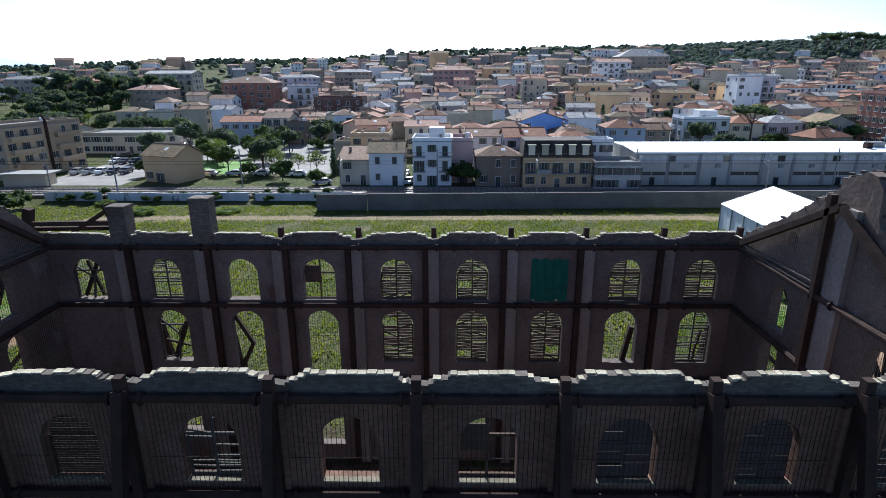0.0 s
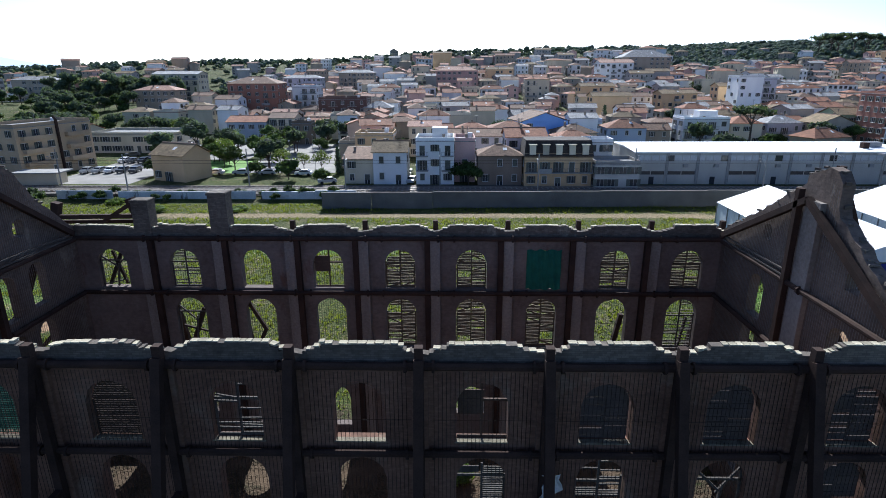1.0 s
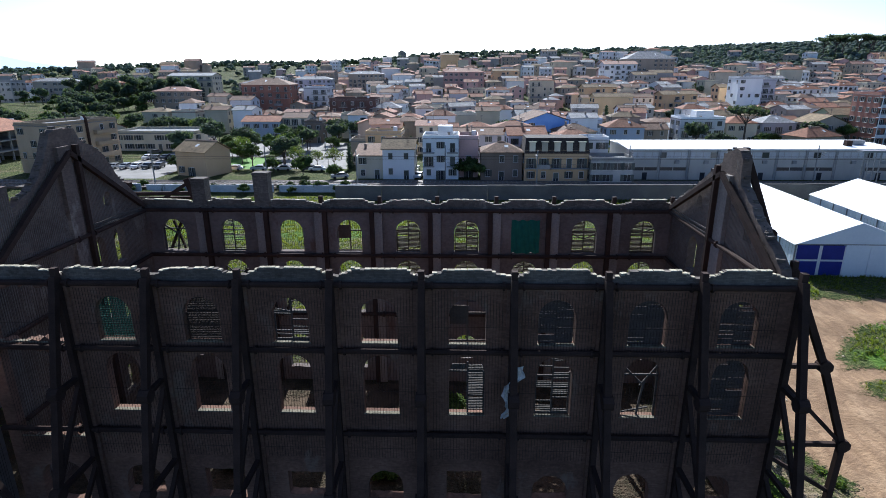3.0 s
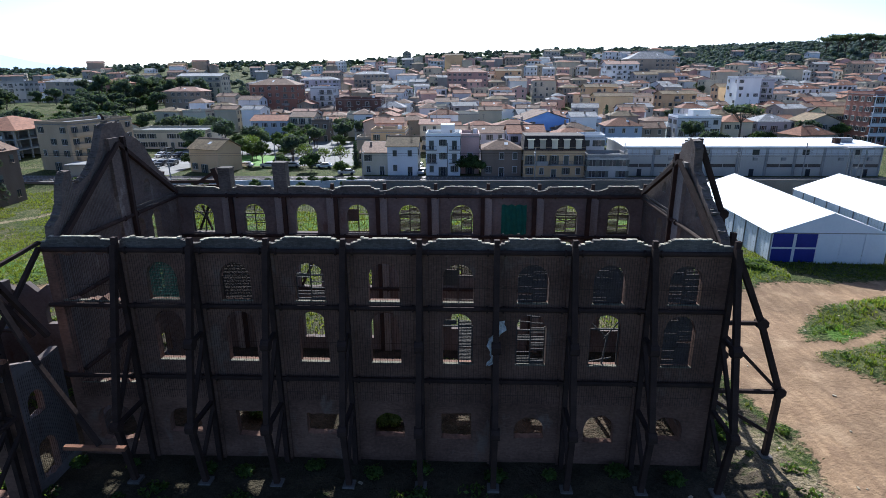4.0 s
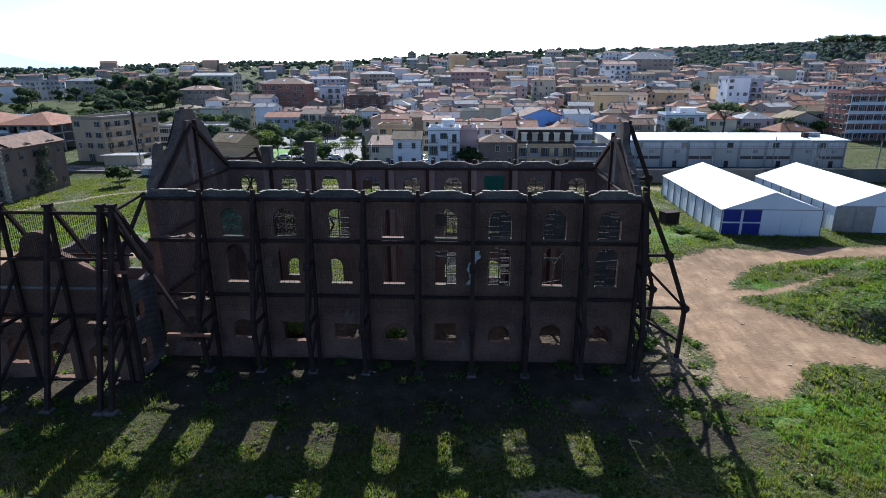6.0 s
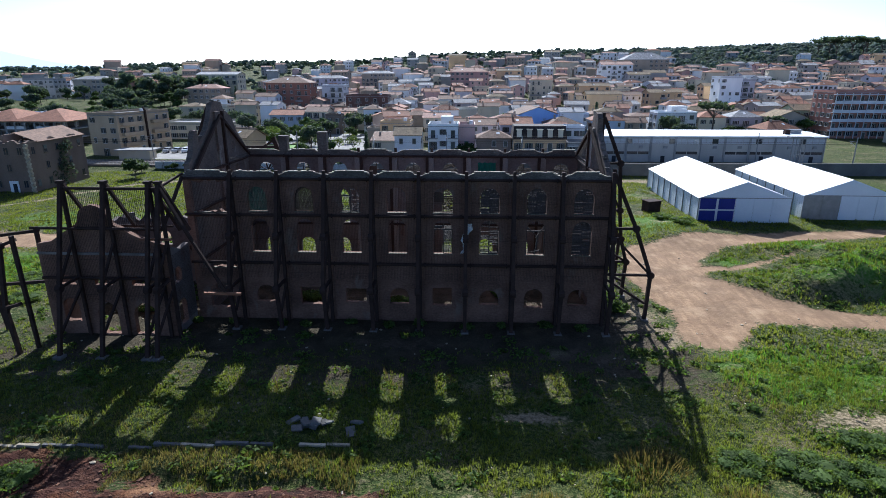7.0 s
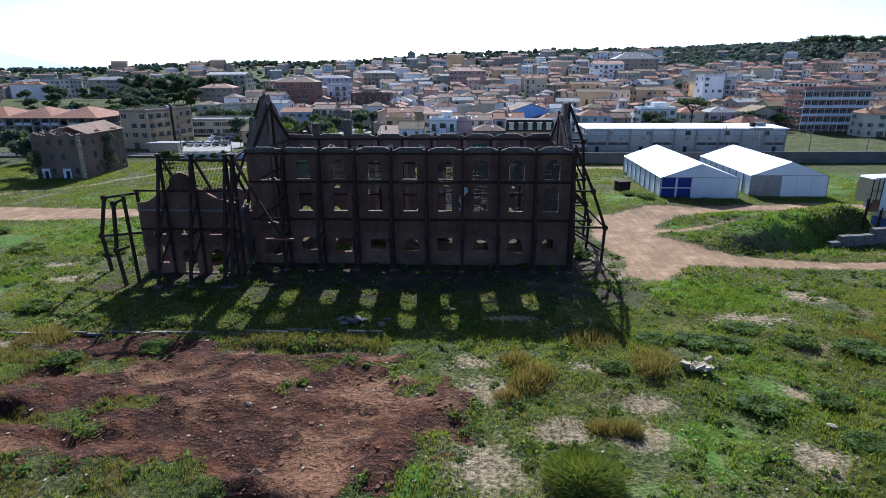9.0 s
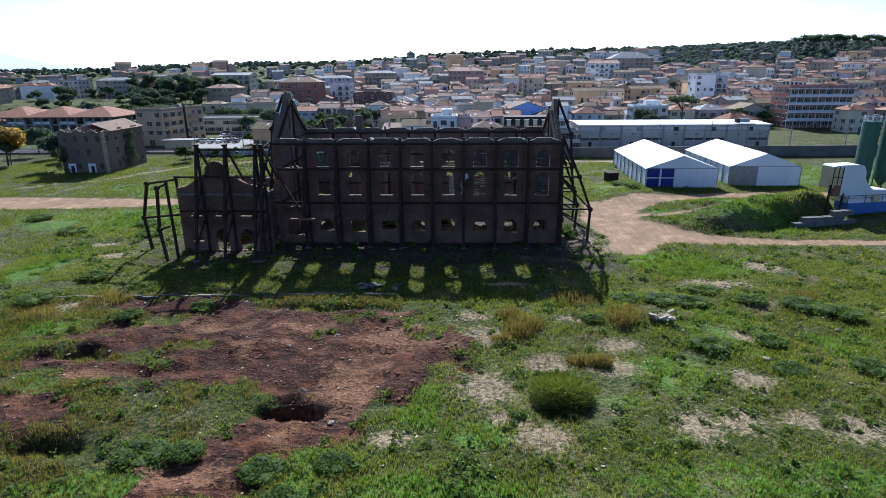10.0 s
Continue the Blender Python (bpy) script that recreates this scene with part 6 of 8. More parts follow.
def gable_fill(kind, w, d, h, rise):
    sh = Shape()
    if kind == "gable":
        for s in (-1, 1):
            sh.face([(s * w / 2, -d / 2, h - 0.1), (s * w / 2, d / 2, h - 0.1), (s * w / 2, 0, h + rise - 0.05)])
    elif kind == "gabley":
        for s in (-1, 1):
            sh.face([(-w / 2, s * d / 2, h - 0.1), (w / 2, s * d / 2, h - 0.1), (0, s * d / 2, h + rise - 0.05)])
    elif kind == "shed":
        sh.box((0, d / 2 - 0.1, h + rise / 2 - 0.1), (w, 0.2, rise))
    return sh


placed = []
WORDS = {"cream": "cream", "ochre": "ochre", "pink": "pink", "white": "white", "grey": "grey", "tan": "tan", "brick": "red-brick", "brown": "brown", "blue": "bright blue", "paleblue": "pale blue", "yellow": "yellow", "red": "dark red", "green": "pale green", "darkbrick": "dark brick", "lilac": "lilac-grey", "derelict": "brown", "sand": "sand-coloured"}
RWORDS = ["a terracotta tiled roof", "a brown tiled roof", "a rosy tiled roof", "a mossy tiled roof", "a grey roof"]


def house(x, y, w, d, h, wall="cream", roof=0, kind="gable", rise=1.9, rot=0.0, floors=None, cols=None, style="shutters", balcony=None, single=True, group="", label="", seed=None, at=None, chimneys=1, wide=False, sides=True, skip=0.12, attic=False):
    """A house: walls, roof with chimneys, windows row by row, balconies."""
    r = random.Random(seed if seed is not None else int(x * 13 + y * 7))
    floors = floors or max(1, round(h / 3.1))
    fh = h / floors
    ob = thing("apartment_block" if floors > 3 else "house", label or "%s rendered %s with %s" % (WORDS[wall], "apartment block" if floors > 3 else "house", "a flat roof" if kind == "flat" else RWORDS[roof]), "apartment block" if floors > 3 else "house",
               group, at if at is not None else pose(x, y, gz(x, y) - 0.1, 0, 0, rot))
    wl = Shape().box((0, 0, h / 2 - 0.6), (w, d, h + 1.2))
    g = gable_fill(kind, w, d, h, rise)
    wl.v, wl.f, wl.s = wl.v + g.v, wl.f + [tuple(i + len(wl.v) for i in f) for f in g.f], wl.s + g.s
    wp = part("wall", wl, WALLS[wall], ob)
    if kind == "flat":
        pr = Shape()
        for s in (-1, 1):
            pr.box((0, s * (d / 2 - 0.1), h + 0.4), (w, 0.2, 0.9)).box((s * (w / 2 - 0.1), 0, h + 0.4), (0.2, d - 0.4, 0.9))
        part("parapet", pr, WALLS[wall], ob)
    rp = part("roof", roof_shape(kind, w, d, h, rise), ROOFS[roof], ob)
    for k in range(chimneys):
        cx, cy = r.uniform(-0.32, 0.32) * w, r.uniform(-0.25, 0.25) * d
        top = h + (rise * (1 - abs(cy) / (d / 2)) if kind != "flat" else 0.2) + r.uniform(0.7, 1.1)
        part("chimney", Shape().box((cx, cy, top - 0.8), (0.55, 0.55, 1.6)).box((cx, cy, top + 0.03), (0.7, 0.7, 0.1)), WALLS["tan"], rp)
    if kind in ("gable", "gabley", "hip"):
        k = w / 2 + 0.4 if kind == "gable" else (d / 2 + 0.4 if kind == "gabley" else max(0.0, abs(w - d) / 2))
        if k > 0.3:
            along = (1, 0) if kind == "gable" or (kind == "hip" and w >= d) else (0, 1)
            part("ridge", Shape().beam((-k * along[0], -k * along[1], h + rise + 0.12), (k * along[0], k * along[1], h + rise + 0.12), 0.26, 6), M_RIDGE, rp)
    if r.random() < 0.6:
        ax, ay = r.uniform(-0.3, 0.3) * w, r.uniform(-0.1, 0.2) * d
        az = h + (rise * 0.8 if kind != "flat" else 0.2)
        am = Shape().beam((ax, ay, az - 0.4), (ax, ay, az + 2.6), 0.07)
        for q in range(3):
            am.beam((ax - 0.5 + 0.1 * q, ay, az + 2.5 - q * 0.28), (ax + 0.5 - 0.1 * q, ay, az + 2.5 - q * 0.28), 0.05)
        part("aerial", am, M_AERIAL, rp, "thin grey television aerial")
    if kind != "flat" and kind != "none" and r.random() < 0.3:
        b0, q = d / 2, 0.45
        sx = r.uniform(-0.2, 0.2) * w
        if kind in ("gable", "hip"):
            zf = lambda yy: h + 0.09 + rise * (1 - abs(yy) / (b0 + 0.45)) + 0.06
            # the pane is plain white: its bright sky reflection is painted on
            sk = Shape()
            sk.face([(sx - 0.45, -b0 * 0.6, zf(-b0 * 0.6)), (sx + 0.45, -b0 * 0.6, zf(-b0 * 0.6)), (sx + 0.45, -b0 * 0.35, zf(-b0 * 0.35)), (sx - 0.45, -b0 * 0.35, zf(-b0 * 0.35))])
            part("skylight", sk, M_WHITE, rp, "small skylight, white for the sky it reflects")
    if kind == "flat" and r.random() < 0.5:
        part("roof_tank", Shape().beam((w * 0.28, 0.1 * d, h + 0.2), (w * 0.28, 0.1 * d, h + 1.5), 1.1, 10), M_WHITE if r.random() < 0.5 else M_POLE, rp, "round rooftop water tank")
    if attic and kind == "flat":
        part("roof_room", Shape().box((w * 0.12, d * 0.1, h + 1.3), (w * 0.4, d * 0.5, 2.6)), WALLS[wall], ob)
    cols = cols or max(2, int(w / 2.9))
    joined = Shape()
    faces = [(0, w, d, cols)] + ([(90, d, w, max(1, int(d / 3.4))), (-90, d, w, max(1, int(d / 3.4)))] if sides else [])
    for turn, fw, fd, n in faces:
        rotm = pose(0, 0, 0, 0, 0, turn)
        for f in range(floors):
            for c in range(n):
                if r.random() < skip:
                    continue
                door = balcony is not None and f > 0 and c in balcony and turn == 0
                st = style if r.random() < 0.6 else r.choice(("closed", "half", style))
                size = "d" if door or (f == 0 and c == n // 2 and turn == 0) else ("b" if wide else "n")
                zc = f * fh + (1.12 if size == "d" else fh * 0.55)
                m = rotm @ pose(-fw / 2 + fw * (c + 0.5) / n, -fd / 2, zc)
                me = WINDOWS[(st, size)] if single else FARWIN[(st, size)]
                if single and at is None and y < 142:
                    wf, wg, wsh = NEARWIN[(st, size)]
                    wo = part("window", wf, None, ob, at=m)
                    part("pane", wg, None, wo)
                    for q in wsh:
                        part("shutter", q, None, wo)
                elif single:
                    part("window", me, None, wp, at=m)
                else:
                    i = len(joined.v)
                    joined.v += [tuple(m @ v.co) for v in me.vertices]
                    joined.f += [tuple(i + k for k in p.vertices) for p in me.polygons]
                    joined.s += [p.material_index for p in me.polygons]
                if door:
                    b = balcony_mesh(fw / n * 0.95, r.random() < 0.3)
                    bm_ = m @ pose(0, 0, -1.1)
                    b.v = [tuple(bm_ @ Vector(v)) for v in b.v]
                    part("balcony", b, [M_CONC, RAILM], ob)
    if not single:
        tagged(part("glazing", joined, [M_FRAME, M_GLASSDARK, M_SHUTTER], wp), kind="stuff")
    if at is None:
        q = max(w, d) if abs(rot) > 20 else None
        placed.append((x, y, (q or w) / 2 + 0.8, (q or d) / 2 + 0.8))
    return ob


# houses along the railway
house(-63.2, 114.4, 9.4, 8.5, 6.0, "ochre", 3, "gable", 2.3, rot=-20, cols=3, skip=0.75, label="ochre railway house with a mossy tiled roof")
house(-20.11, 111.78, 6.8, 8, 5.6, "cream", 1, "shed", 1.9, cols=2, label="low cream annex with a sloping brown roof")
house(-13.17, 111.37, 7.4, 9, 7.2, "white", 3, "gable", 2.0, cols=2, style="closed", label="whitewashed two-storey house with a mossy tiled roof")
house(-19.05, 129.51, 9.5, 9, 8.8, "ochre", 4, "flat", cols=3, attic=False, label="ochre flat-roofed house with brown window surrounds")
house(-26.23, 131.92, 4.5, 7, 6.5, "tan", 4, "flat", cols=2)
house(-3.17, 111.37, 8.4, 9, 9.6, "white", 4, "flat", cols=3, style="shutters", balcony=(0, 2), attic=True, skip=0.0, label="white three-storey house with blue shutters and a roof terrace")
house(3.43, 114.21, 4.6, 9, 9.2, "pink", 4, "flat", cols=1, balcony=(0,))
house(7.68, 137.52, 18, 9, 7.8, "lilac", 1, "gable", 1.6, cols=6, balcony=(1, 4))
house(11.09, 109.75, 9.6, 8, 6.6, "brown", 1, "hip", 1.9, cols=3, skip=0.3, label="brown brick house with a brown tiled roof")
man = house(23.42, 108.13, 14.4, 9, 6.6, "ochre", 1, "flat", cols=5, balcony=(0, 1, 2, 3, 4), skip=0.0, chimneys=0, label="ochre block with a dark tiled mansard storey and dormers")
ms = Shape()
ms.face([(-7.4, -4.7, 6.8), (7.4, -4.7, 6.8), (7.0, -3.6, 10.1), (-7.0, -3.6, 10.1)])
ms.face([(-7.4, 4.7, 6.8), (7.4, 4.7, 6.8), (7.0, 3.6, 10.1), (-7.0, 3.6, 10.1)])
for s in (-1, 1):
    ms.face([(s * 7.4, -4.7, 6.8), (s * 7.4, 4.7, 6.8), (s * 7.0, 3.6, 10.1), (s * 7.0, -3.6, 10.1)])
ms.face([(-7.0, -3.6, 10.1), (7.0, -3.6, 10.1), (7.0, 3.6, 10.1), (-7.0, 3.6, 10.1)])
part("mansard", ms, rooftile("dark_tiles", (0.05, 0.04, 0.035), (0.09, 0.07, 0.06)), man, "steep dark tiled mansard")
for k in range(5):
    part("dormer", Shape().box((-5.6 + k * 2.8, -4.3, 8.2), (1.3, 1.0, 2.0)).box((-5.6 + k * 2.8, -4.4, 9.3), (1.7, 1.4, 0.14)), WALLS["cream"], man, "pale dormer with a flat lid")
house(35.65, 105.95, 9.4, 8, 5.2, "grey", 4, "flat", cols=4, wide=True, chimneys=0, label="low grey flat-roofed railway building")
house(34.2, 115.83, 6, 6, 8.6, "white", 4, "flat", cols=2, wide=True, chimneys=0, label="small white rooftop house with large glazing")
house(-7.7, 155.09, 9.2, 10, 8.8, "cream", 2, "gable", 1.3, cols=3, label="cream house with a rosy tiled roof")
house(17.44, 153.49, 12, 10, 8.2, "tan", 0, "hip", 1.8, cols=4)
house(-47.8, 243.01, 21, 14, 12.4, "darkbrick", 4, "flat", cols=5, label="dark four-storey block with a flat roof", balcony=(1, 3))
house(-32.46, 240.6, 12, 10, 9.0, "tan", 4, "hip", 2.6, cols=3, label="tall house under a white pyramid roof")
house(-73.56, 193.25, 14.2, 11, 7.0, "paleblue", 0, "gable", 1.8, cols=4, label="pale blue house with a terracotta roof")
house(-61.36, 195.62, 9.2, 11, 8.2, "cream", 1, "gable", 1.6, cols=3, balcony=(0, 1, 2))
house(-51.46, 182.14, 6.5, 6, 7.2, "brown", 4, "flat", cols=2)
house(-98.96, 166.24, 27.5, 16, 5.6, "cream", 4, "flat", cols=8, wide=True, chimneys=0, label="long low flat-roofed public building")
house(-118.14, 240.6, 16, 9, 5.2, "red", 0, "gable", 1.4, cols=4)
house(-126.45, 216.97, 11, 10, 7.0, "cream", 3, "hip", 1.5, cols=3)
house(-114.21, 216.97, 10, 10, 7.4, "cream", 2, "flat", cols=3, balcony=(0, 1, 2))
house(-136.72, 255.04, 19, 11, 9.0, "tan", 2, "hip", 2.0, cols=6)
house(-96.05, 271.08, 24, 16, 16.5, "brick", 1, "hip", 3.2, cols=6, balcony=(0, 1, 4, 5), label="red and white apartment block with a dark hipped attic")
house(-72.78, 276.69, 12, 14, 15, "white", 4, "flat", cols=3, balcony=(0, 1, 2))
house(-157.08, 320.8, 26, 14, 15, "cream", 4, "gable", 1.6, cols=6, balcony=(4, 5), label="cream apartment block with pale balconies")
bh = house(28.16, 171.81, 15.5, 13, 9.0, "blue", 1, "gabley", 2.6, rot=14, cols=3, skip=0.75, label="bright blue gable-ended house with a brown roof")
house(37.82, 161.47, 11.5, 10, 6.2, "tan", 1, "hip", 2.2, cols=3, rot=10)
house(47.44, 186.91, 9, 9, 7.6, "paleblue", 4, "flat", cols=3)
house(56.35, 172.61, 12.4, 10, 6.6, "paleblue", 0, "hip", 2.4, cols=3, label="slate-blue house with a terracotta hipped roof")
house(68.09, 176.58, 8, 8, 5.4, "tan", 1, "gable", 1.8, cols=2)
house(82.42, 174.99, 14.7, 10, 9.0, "white", 4, "flat", cols=4, balcony=(0, 1, 2), wide=True, attic=True, skip=0.0, label="white modern house with terraces and large windows")
house(97.36, 178.97, 10.2, 10, 7.4, "cream", 0, "hip", 2.2, cols=3)
house(111.51, 182.14, 11.6, 10, 7.2, "lilac", 4, "hip", 2.3, cols=3, balcony=(0, 1))
house(126.16, 178.97, 13.0, 10, 7.4, "tan", 3, "gabley", 2.5, cols=3, rot=8)
house(141.29, 190.08, 16, 11, 9.4, "green", 3, "gable", 2.1, cols=5, balcony=(1, 2, 3))
house(116.26, 165.45, 14, 9, 4.2, "tan", 0, "hip", 2.6, rot=18, cols=3)
house(155.24, 153.49, 8, 9, 8.6, "cream", 0, "hip", 2.0, cols=2)
house(138.0, 263.06, 11.0, 12, 19.2, "white", 4, "flat", cols=3, skip=0.35, attic=False, label="tall plain white tower block")
house(147.71, 267.87, 9, 12, 17.5, "lilac", 4, "flat", cols=3, balcony=(0, 1, 2))
house(2.63, 373.73, 27, 15, 13.6, "pink", 2, "hip", 2.6, cols=8, wide=False, label="large pink four-storey building with rosy roof")
house(-74.4, 725.81, 10, 8, 9, "tan", 4, "gabley", 3, chimneys=0)
house(107.96, 384.96, 22, 16, 17, "white", 2, "gable", 2.2, cols=6, balcony=(0, 2, 4))
house(136.48, 417.04, 34, 22, 18, "tan", 4, "hip", 5.5, cols=9, label="large building under a wide grey pyramid roof")
for x, y, w, hh, wl_ in ((-240.72, 320.8, 24, 12.5, "tan"), (-271.22, 314.38, 20, 12, "grey"), (-213.24, 324.81, 15, 12, "brick"), (-297.96, 328.82, 26, 12, "tan"), (-126.84, 344.86, 20, 13, "pink"), (-101.94, 384.96, 26, 15, "lilac"), (-66.36, 392.98, 24, 15, "tan")):
    house(x, y, w, 12, hh, wl_, 0 if wl_ == "brick" else 4, "hip" if wl_ != "grey" else "flat", 2.0, cols=int(w / 3), balcony=(1, 3))
# brick apartment block with ribbon balconies
apt = house(151.59, 176.58, 26, 14, 16.6, "brick", 4, "flat", cols=9, balcony=tuple(range(9)), wide=True, skip=0.0, floors=5, label="five-storey red-brick block with long white balconies")
for f in range(1, 5):
    part("balcony_band", Shape().box((0, -8.28, f * 3.24 + 0.4), (26.4, 0.12, 0.95)), M_WHITE, apt, "long pale balcony slab")
for c in range(10):
    part("balcony_post", Shape().box((-13.0 + c * 2.89, -8.3, 8.4), (0.22, 0.2, 16.4)), M_WHITE, apt, "pale balcony post")
for f in range(1, 6):
    part("slab_edge", Shape().box((0, -7.7, f * 3.24 - 0.1), (26.6, 1.6, 0.24)), M_WHITE, apt)
# apartment block beside the railway
ap2 = house(-102.8, 123.5, 11.0, 21, 12.0, "sand", 4, "flat", rot=-14, cols=3, floors=4, skip=0.3, label="tan four-storey apartment block with stacked balconies")
for f in range(1, 4):
    for yy in (-6.2, 5.6):
        b = balcony_mesh(6.4, True)
        mm = pose(5.5, yy, f * 3.0, 0, 0, 90)
        b.v = [tuple(mm @ Vector(v)) for v in b.v]
        part("balcony", b, [WALLS["sand"], RAILM], ap2)
part("downpipe", Shape().beam((5.8, 0.4, 0.5), (5.8, 0.4, 13.2), 0.7, 8).beam((5.8, 0.4, 13.1), (5.2, 0.4, 14.0), 0.6, 8), M_STEEL, ap2, "dark brown flue rising past the roof")
# the derelict house on the field
der = house(-95.66, 71.7, 12.0, 18.5, 10.6, "derelict", 1, "none", cols=4, floors=3, chimneys=0, skip=0.3, style="plain", label="derelict three-storey brick house with a fallen roof")
M_HOLE = surf("broken_frame", (0.16, 0.12, 0.09), (0.24, 0.185, 0.14), 1, 8, 0.95, 0.1)
for c in der.children:
    if c.name.startswith("window"):
        c.data = c.data.copy()
        c.data.materials[0] = M_HOLE
for c in list(der.children):
    if c.name.startswith("roof"):
        for q in c.children:
            bpy.data.objects.remove(q)
        bpy.data.objects.remove(c)
DX, DY, DH = 6.0, 9.25, 10.6
rr = random.Random(6)
for sx, sy, w, d in ((0, -DY + 0.25, 11.0, 0.5), (0, DY - 0.25, 11.0, 0.5), (DX - 0.25, 0, 0.5, 18.4), (-DX + 0.25, 0, 0.5, 18.4)):
    n = 26
    rag_ = [(k / n - 0.5, DH + rr.uniform(0.0, 0.55) + 0.3 * math.sin(k * 0.7)) for k in range(n + 1)]
    place = (lambda u, v, z: (u, sy - 0.25 + v, z)) if w > 1 else (lambda u, v, z: (sx - 0.25 + v, u, z))
    L = w if w > 1 else d
    part("broken_parapet", wall_shape(-L / 2, L / 2, [(u * L, z) for u, z in rag_], [], 0, 0.5, place, DH - 0.05), WALLS["derelict"], der, "jagged broken wall top")
junk = Shape()
for k in range(46):
    a = (rr.uniform(-5.2, 2.0), rr.uniform(-8.4, 8), DH + rr.uniform(0, 0.5))
    junk.beam(a, (a[0] + rr.uniform(-2, 2), a[1] + rr.uniform(-2, 2), a[2] + rr.uniform(-0.3, 0.9)), rr.uniform(0.1, 0.24))
for k in range(150):
    junk.box((rr.uniform(-5.4, 3), rr.uniform(-8.6, 8.4), DH + rr.uniform(0, 0.25)), (rr.uniform(0.2, 0.7), rr.uniform(0.2, 0.7), rr.uniform(0.1, 0.3)), rr.uniform(0, 3))
tagged(part("roof_rubble", junk, M_BALLAST, der, "collapsed roof timbers and rubble"), kind="stuff")
for pts in ([(1.2, -6, DH + 2.0), (6.4, -6, DH + 0.1), (6.4, 9.6, DH + 0.1), (1.2, 9.6, DH + 2.3)], [(1.2, 1.0, DH + 2.1), (1.2, 9.6, DH + 2.3), (-3.5, 9.6, DH + 0.6), (-2.5, 3.0, DH + 0.9)]):
    fl = Shape()
    fl.face(pts)
    fl.face([(a, b, c - 0.16) for a, b, c in pts[::-1]])
    for a, b in zip(pts, pts[1:] + pts[:1]):
        fl.face([a, b, (b[0], b[1], b[2] - 0.16), (a[0], a[1], a[2] - 0.16)])
    part("roof_remnant", fl, ROOFS[1], der, "standing remnant of brown tiled roof")
part("inner_wall", Shape().box((0.6, 0, DH + 0.8), (0.4, 17, 1.8)).box((-2.5, 2.4, DH + 0.5), (6, 0.4, 1.2)), WALLS["derelict"], der, "inner wall standing above the rubble")
for k in range(21):
    part("corner_stone", Shape().box((DX + 0.02 - (0.1 if k % 2 else 0.0), -DY - 0.02 + (0.0 if k % 2 else 0.1), 0.25 + k * 0.5), (0.5 if k % 2 else 0.8, 0.8 if k % 2 else 0.5, 0.44)), M_STONE, der, "pale stone quoins" if k == 0 else "")
for s in (-3.6, 1.8):
    part("door_surround", Shape().box((s, -DY - 0.05, 1.25), (2.0, 0.2, 2.7)), M_WHITE, der, "whitewashed door surround")
    part("doorway", Shape().box((s + 0.2, -DY - 0.16, 1.0), (0.9, 0.08, 2.0)), M_GLASSDARK, der)
# long red-roofed unfinished block: open concrete floors on columns
lr = thing("unfinished_block", "long unfinished concrete block with hipped terracotta roofs", "building", at=pose(-154.4, 142.3, gz(-154.4, 142.3)))
placed.append((-154.4, 142.3, 26, 12))
for z in (2.9, 5.9, 8.5):
    part("floor_slab", Shape().box((0, -1.5, z), (49, 19, 0.35)), M_CONC, lr)
part("back_wall", Shape().box((0, 3.0, 4.2), (48.5, 0.4, 8.4)), WALLS["grey"], lr)
for k in range(15):
    part("column", Shape().box((-23.8 + k * 3.4, -10.7, 4.2), (0.55, 0.55, 8.6)), M_CONC, lr)
    part("column", Shape().box((-23.8 + k * 3.4, -5.0, 4.2), (0.45, 0.45, 8.6)), M_CONC, lr)
    if k % 3 != 1 and k < 14:
        part("rail_panel", Shape().box((-22.1 + k * 3.4, -10.8, 6.6), (2.7, 0.15, 0.9)), M_WHITE, lr, "pale balcony panel")
    if k % 2 == 0 and k < 14:
        part("shed_door", Shape().box((-22.1 + k * 3.4, 2.7, 7.0), (1.6, 0.2, 2.0)), M_WHITE, lr)
for k in range(3):
    rs = roof_shape("hip", 18.5, 21, 8.7, 3.4)
    rs.v = [(vx - 16.3 + k * 16.3, vy - 1.5, vz + 0.02 * k) for vx, vy, vz in rs.v]
    part("roof", rs, ROOFS[0], lr)
house(-177.3, 173.4, 30, 14, 8.0, "white", 4, "flat", cols=8)
house(-189.84, 125.51, 18, 12, 9, "tan", 0, "hip", 2.2, cols=5)

# ---- the rest of the town: prototypes and their copies ----
protos = []
pr_ = random.Random(77)
for k in range(30):
    tall_ = k % 5 == 4
    w = pr_.uniform(6.5, 11) if not tall_ else pr_.uniform(12, 18)
    d = pr_.uniform(7, 10)
    h = pr_.choice((6.2, 6.6, 7.2, 8.8, 9.4, 9.6)) if not tall_ else pr_.choice((9.8, 12.6, 13))
    wall = pr_.choice(["cream", "cream", "tan", "grey", "white", "white", "white", "grey", "grey", "lilac", "tan", "cream", "ochre", "pink"])
    kind = pr_.choice(["gable", "hip", "hip", "gable", "gabley", "flat" if tall_ or k % 3 == 0 else "hip"])
    roof = pr_.choice([0, 1, 2, 0, 2, 1, 3, 4]) if kind != "flat" else 4
    n = max(2, int(w / 3))
    bal = tuple(pr_.sample(range(n), k=min(n, pr_.choice((0, 1, 2, 2))))) if tall_ or pr_.random() < 0.5 else None
    protos.append((w, d, tall_, house(0, 0, w, d, h, wall, roof, kind, pr_.uniform(1.1, 1.8), single=False, balcony=bal or None, seed=k, group="town houses", at=pose(0, 0, 0), style=pr_.choice(("shutters", "closed", "half")), attic=pr_.random() < 0.4)))
used = set()
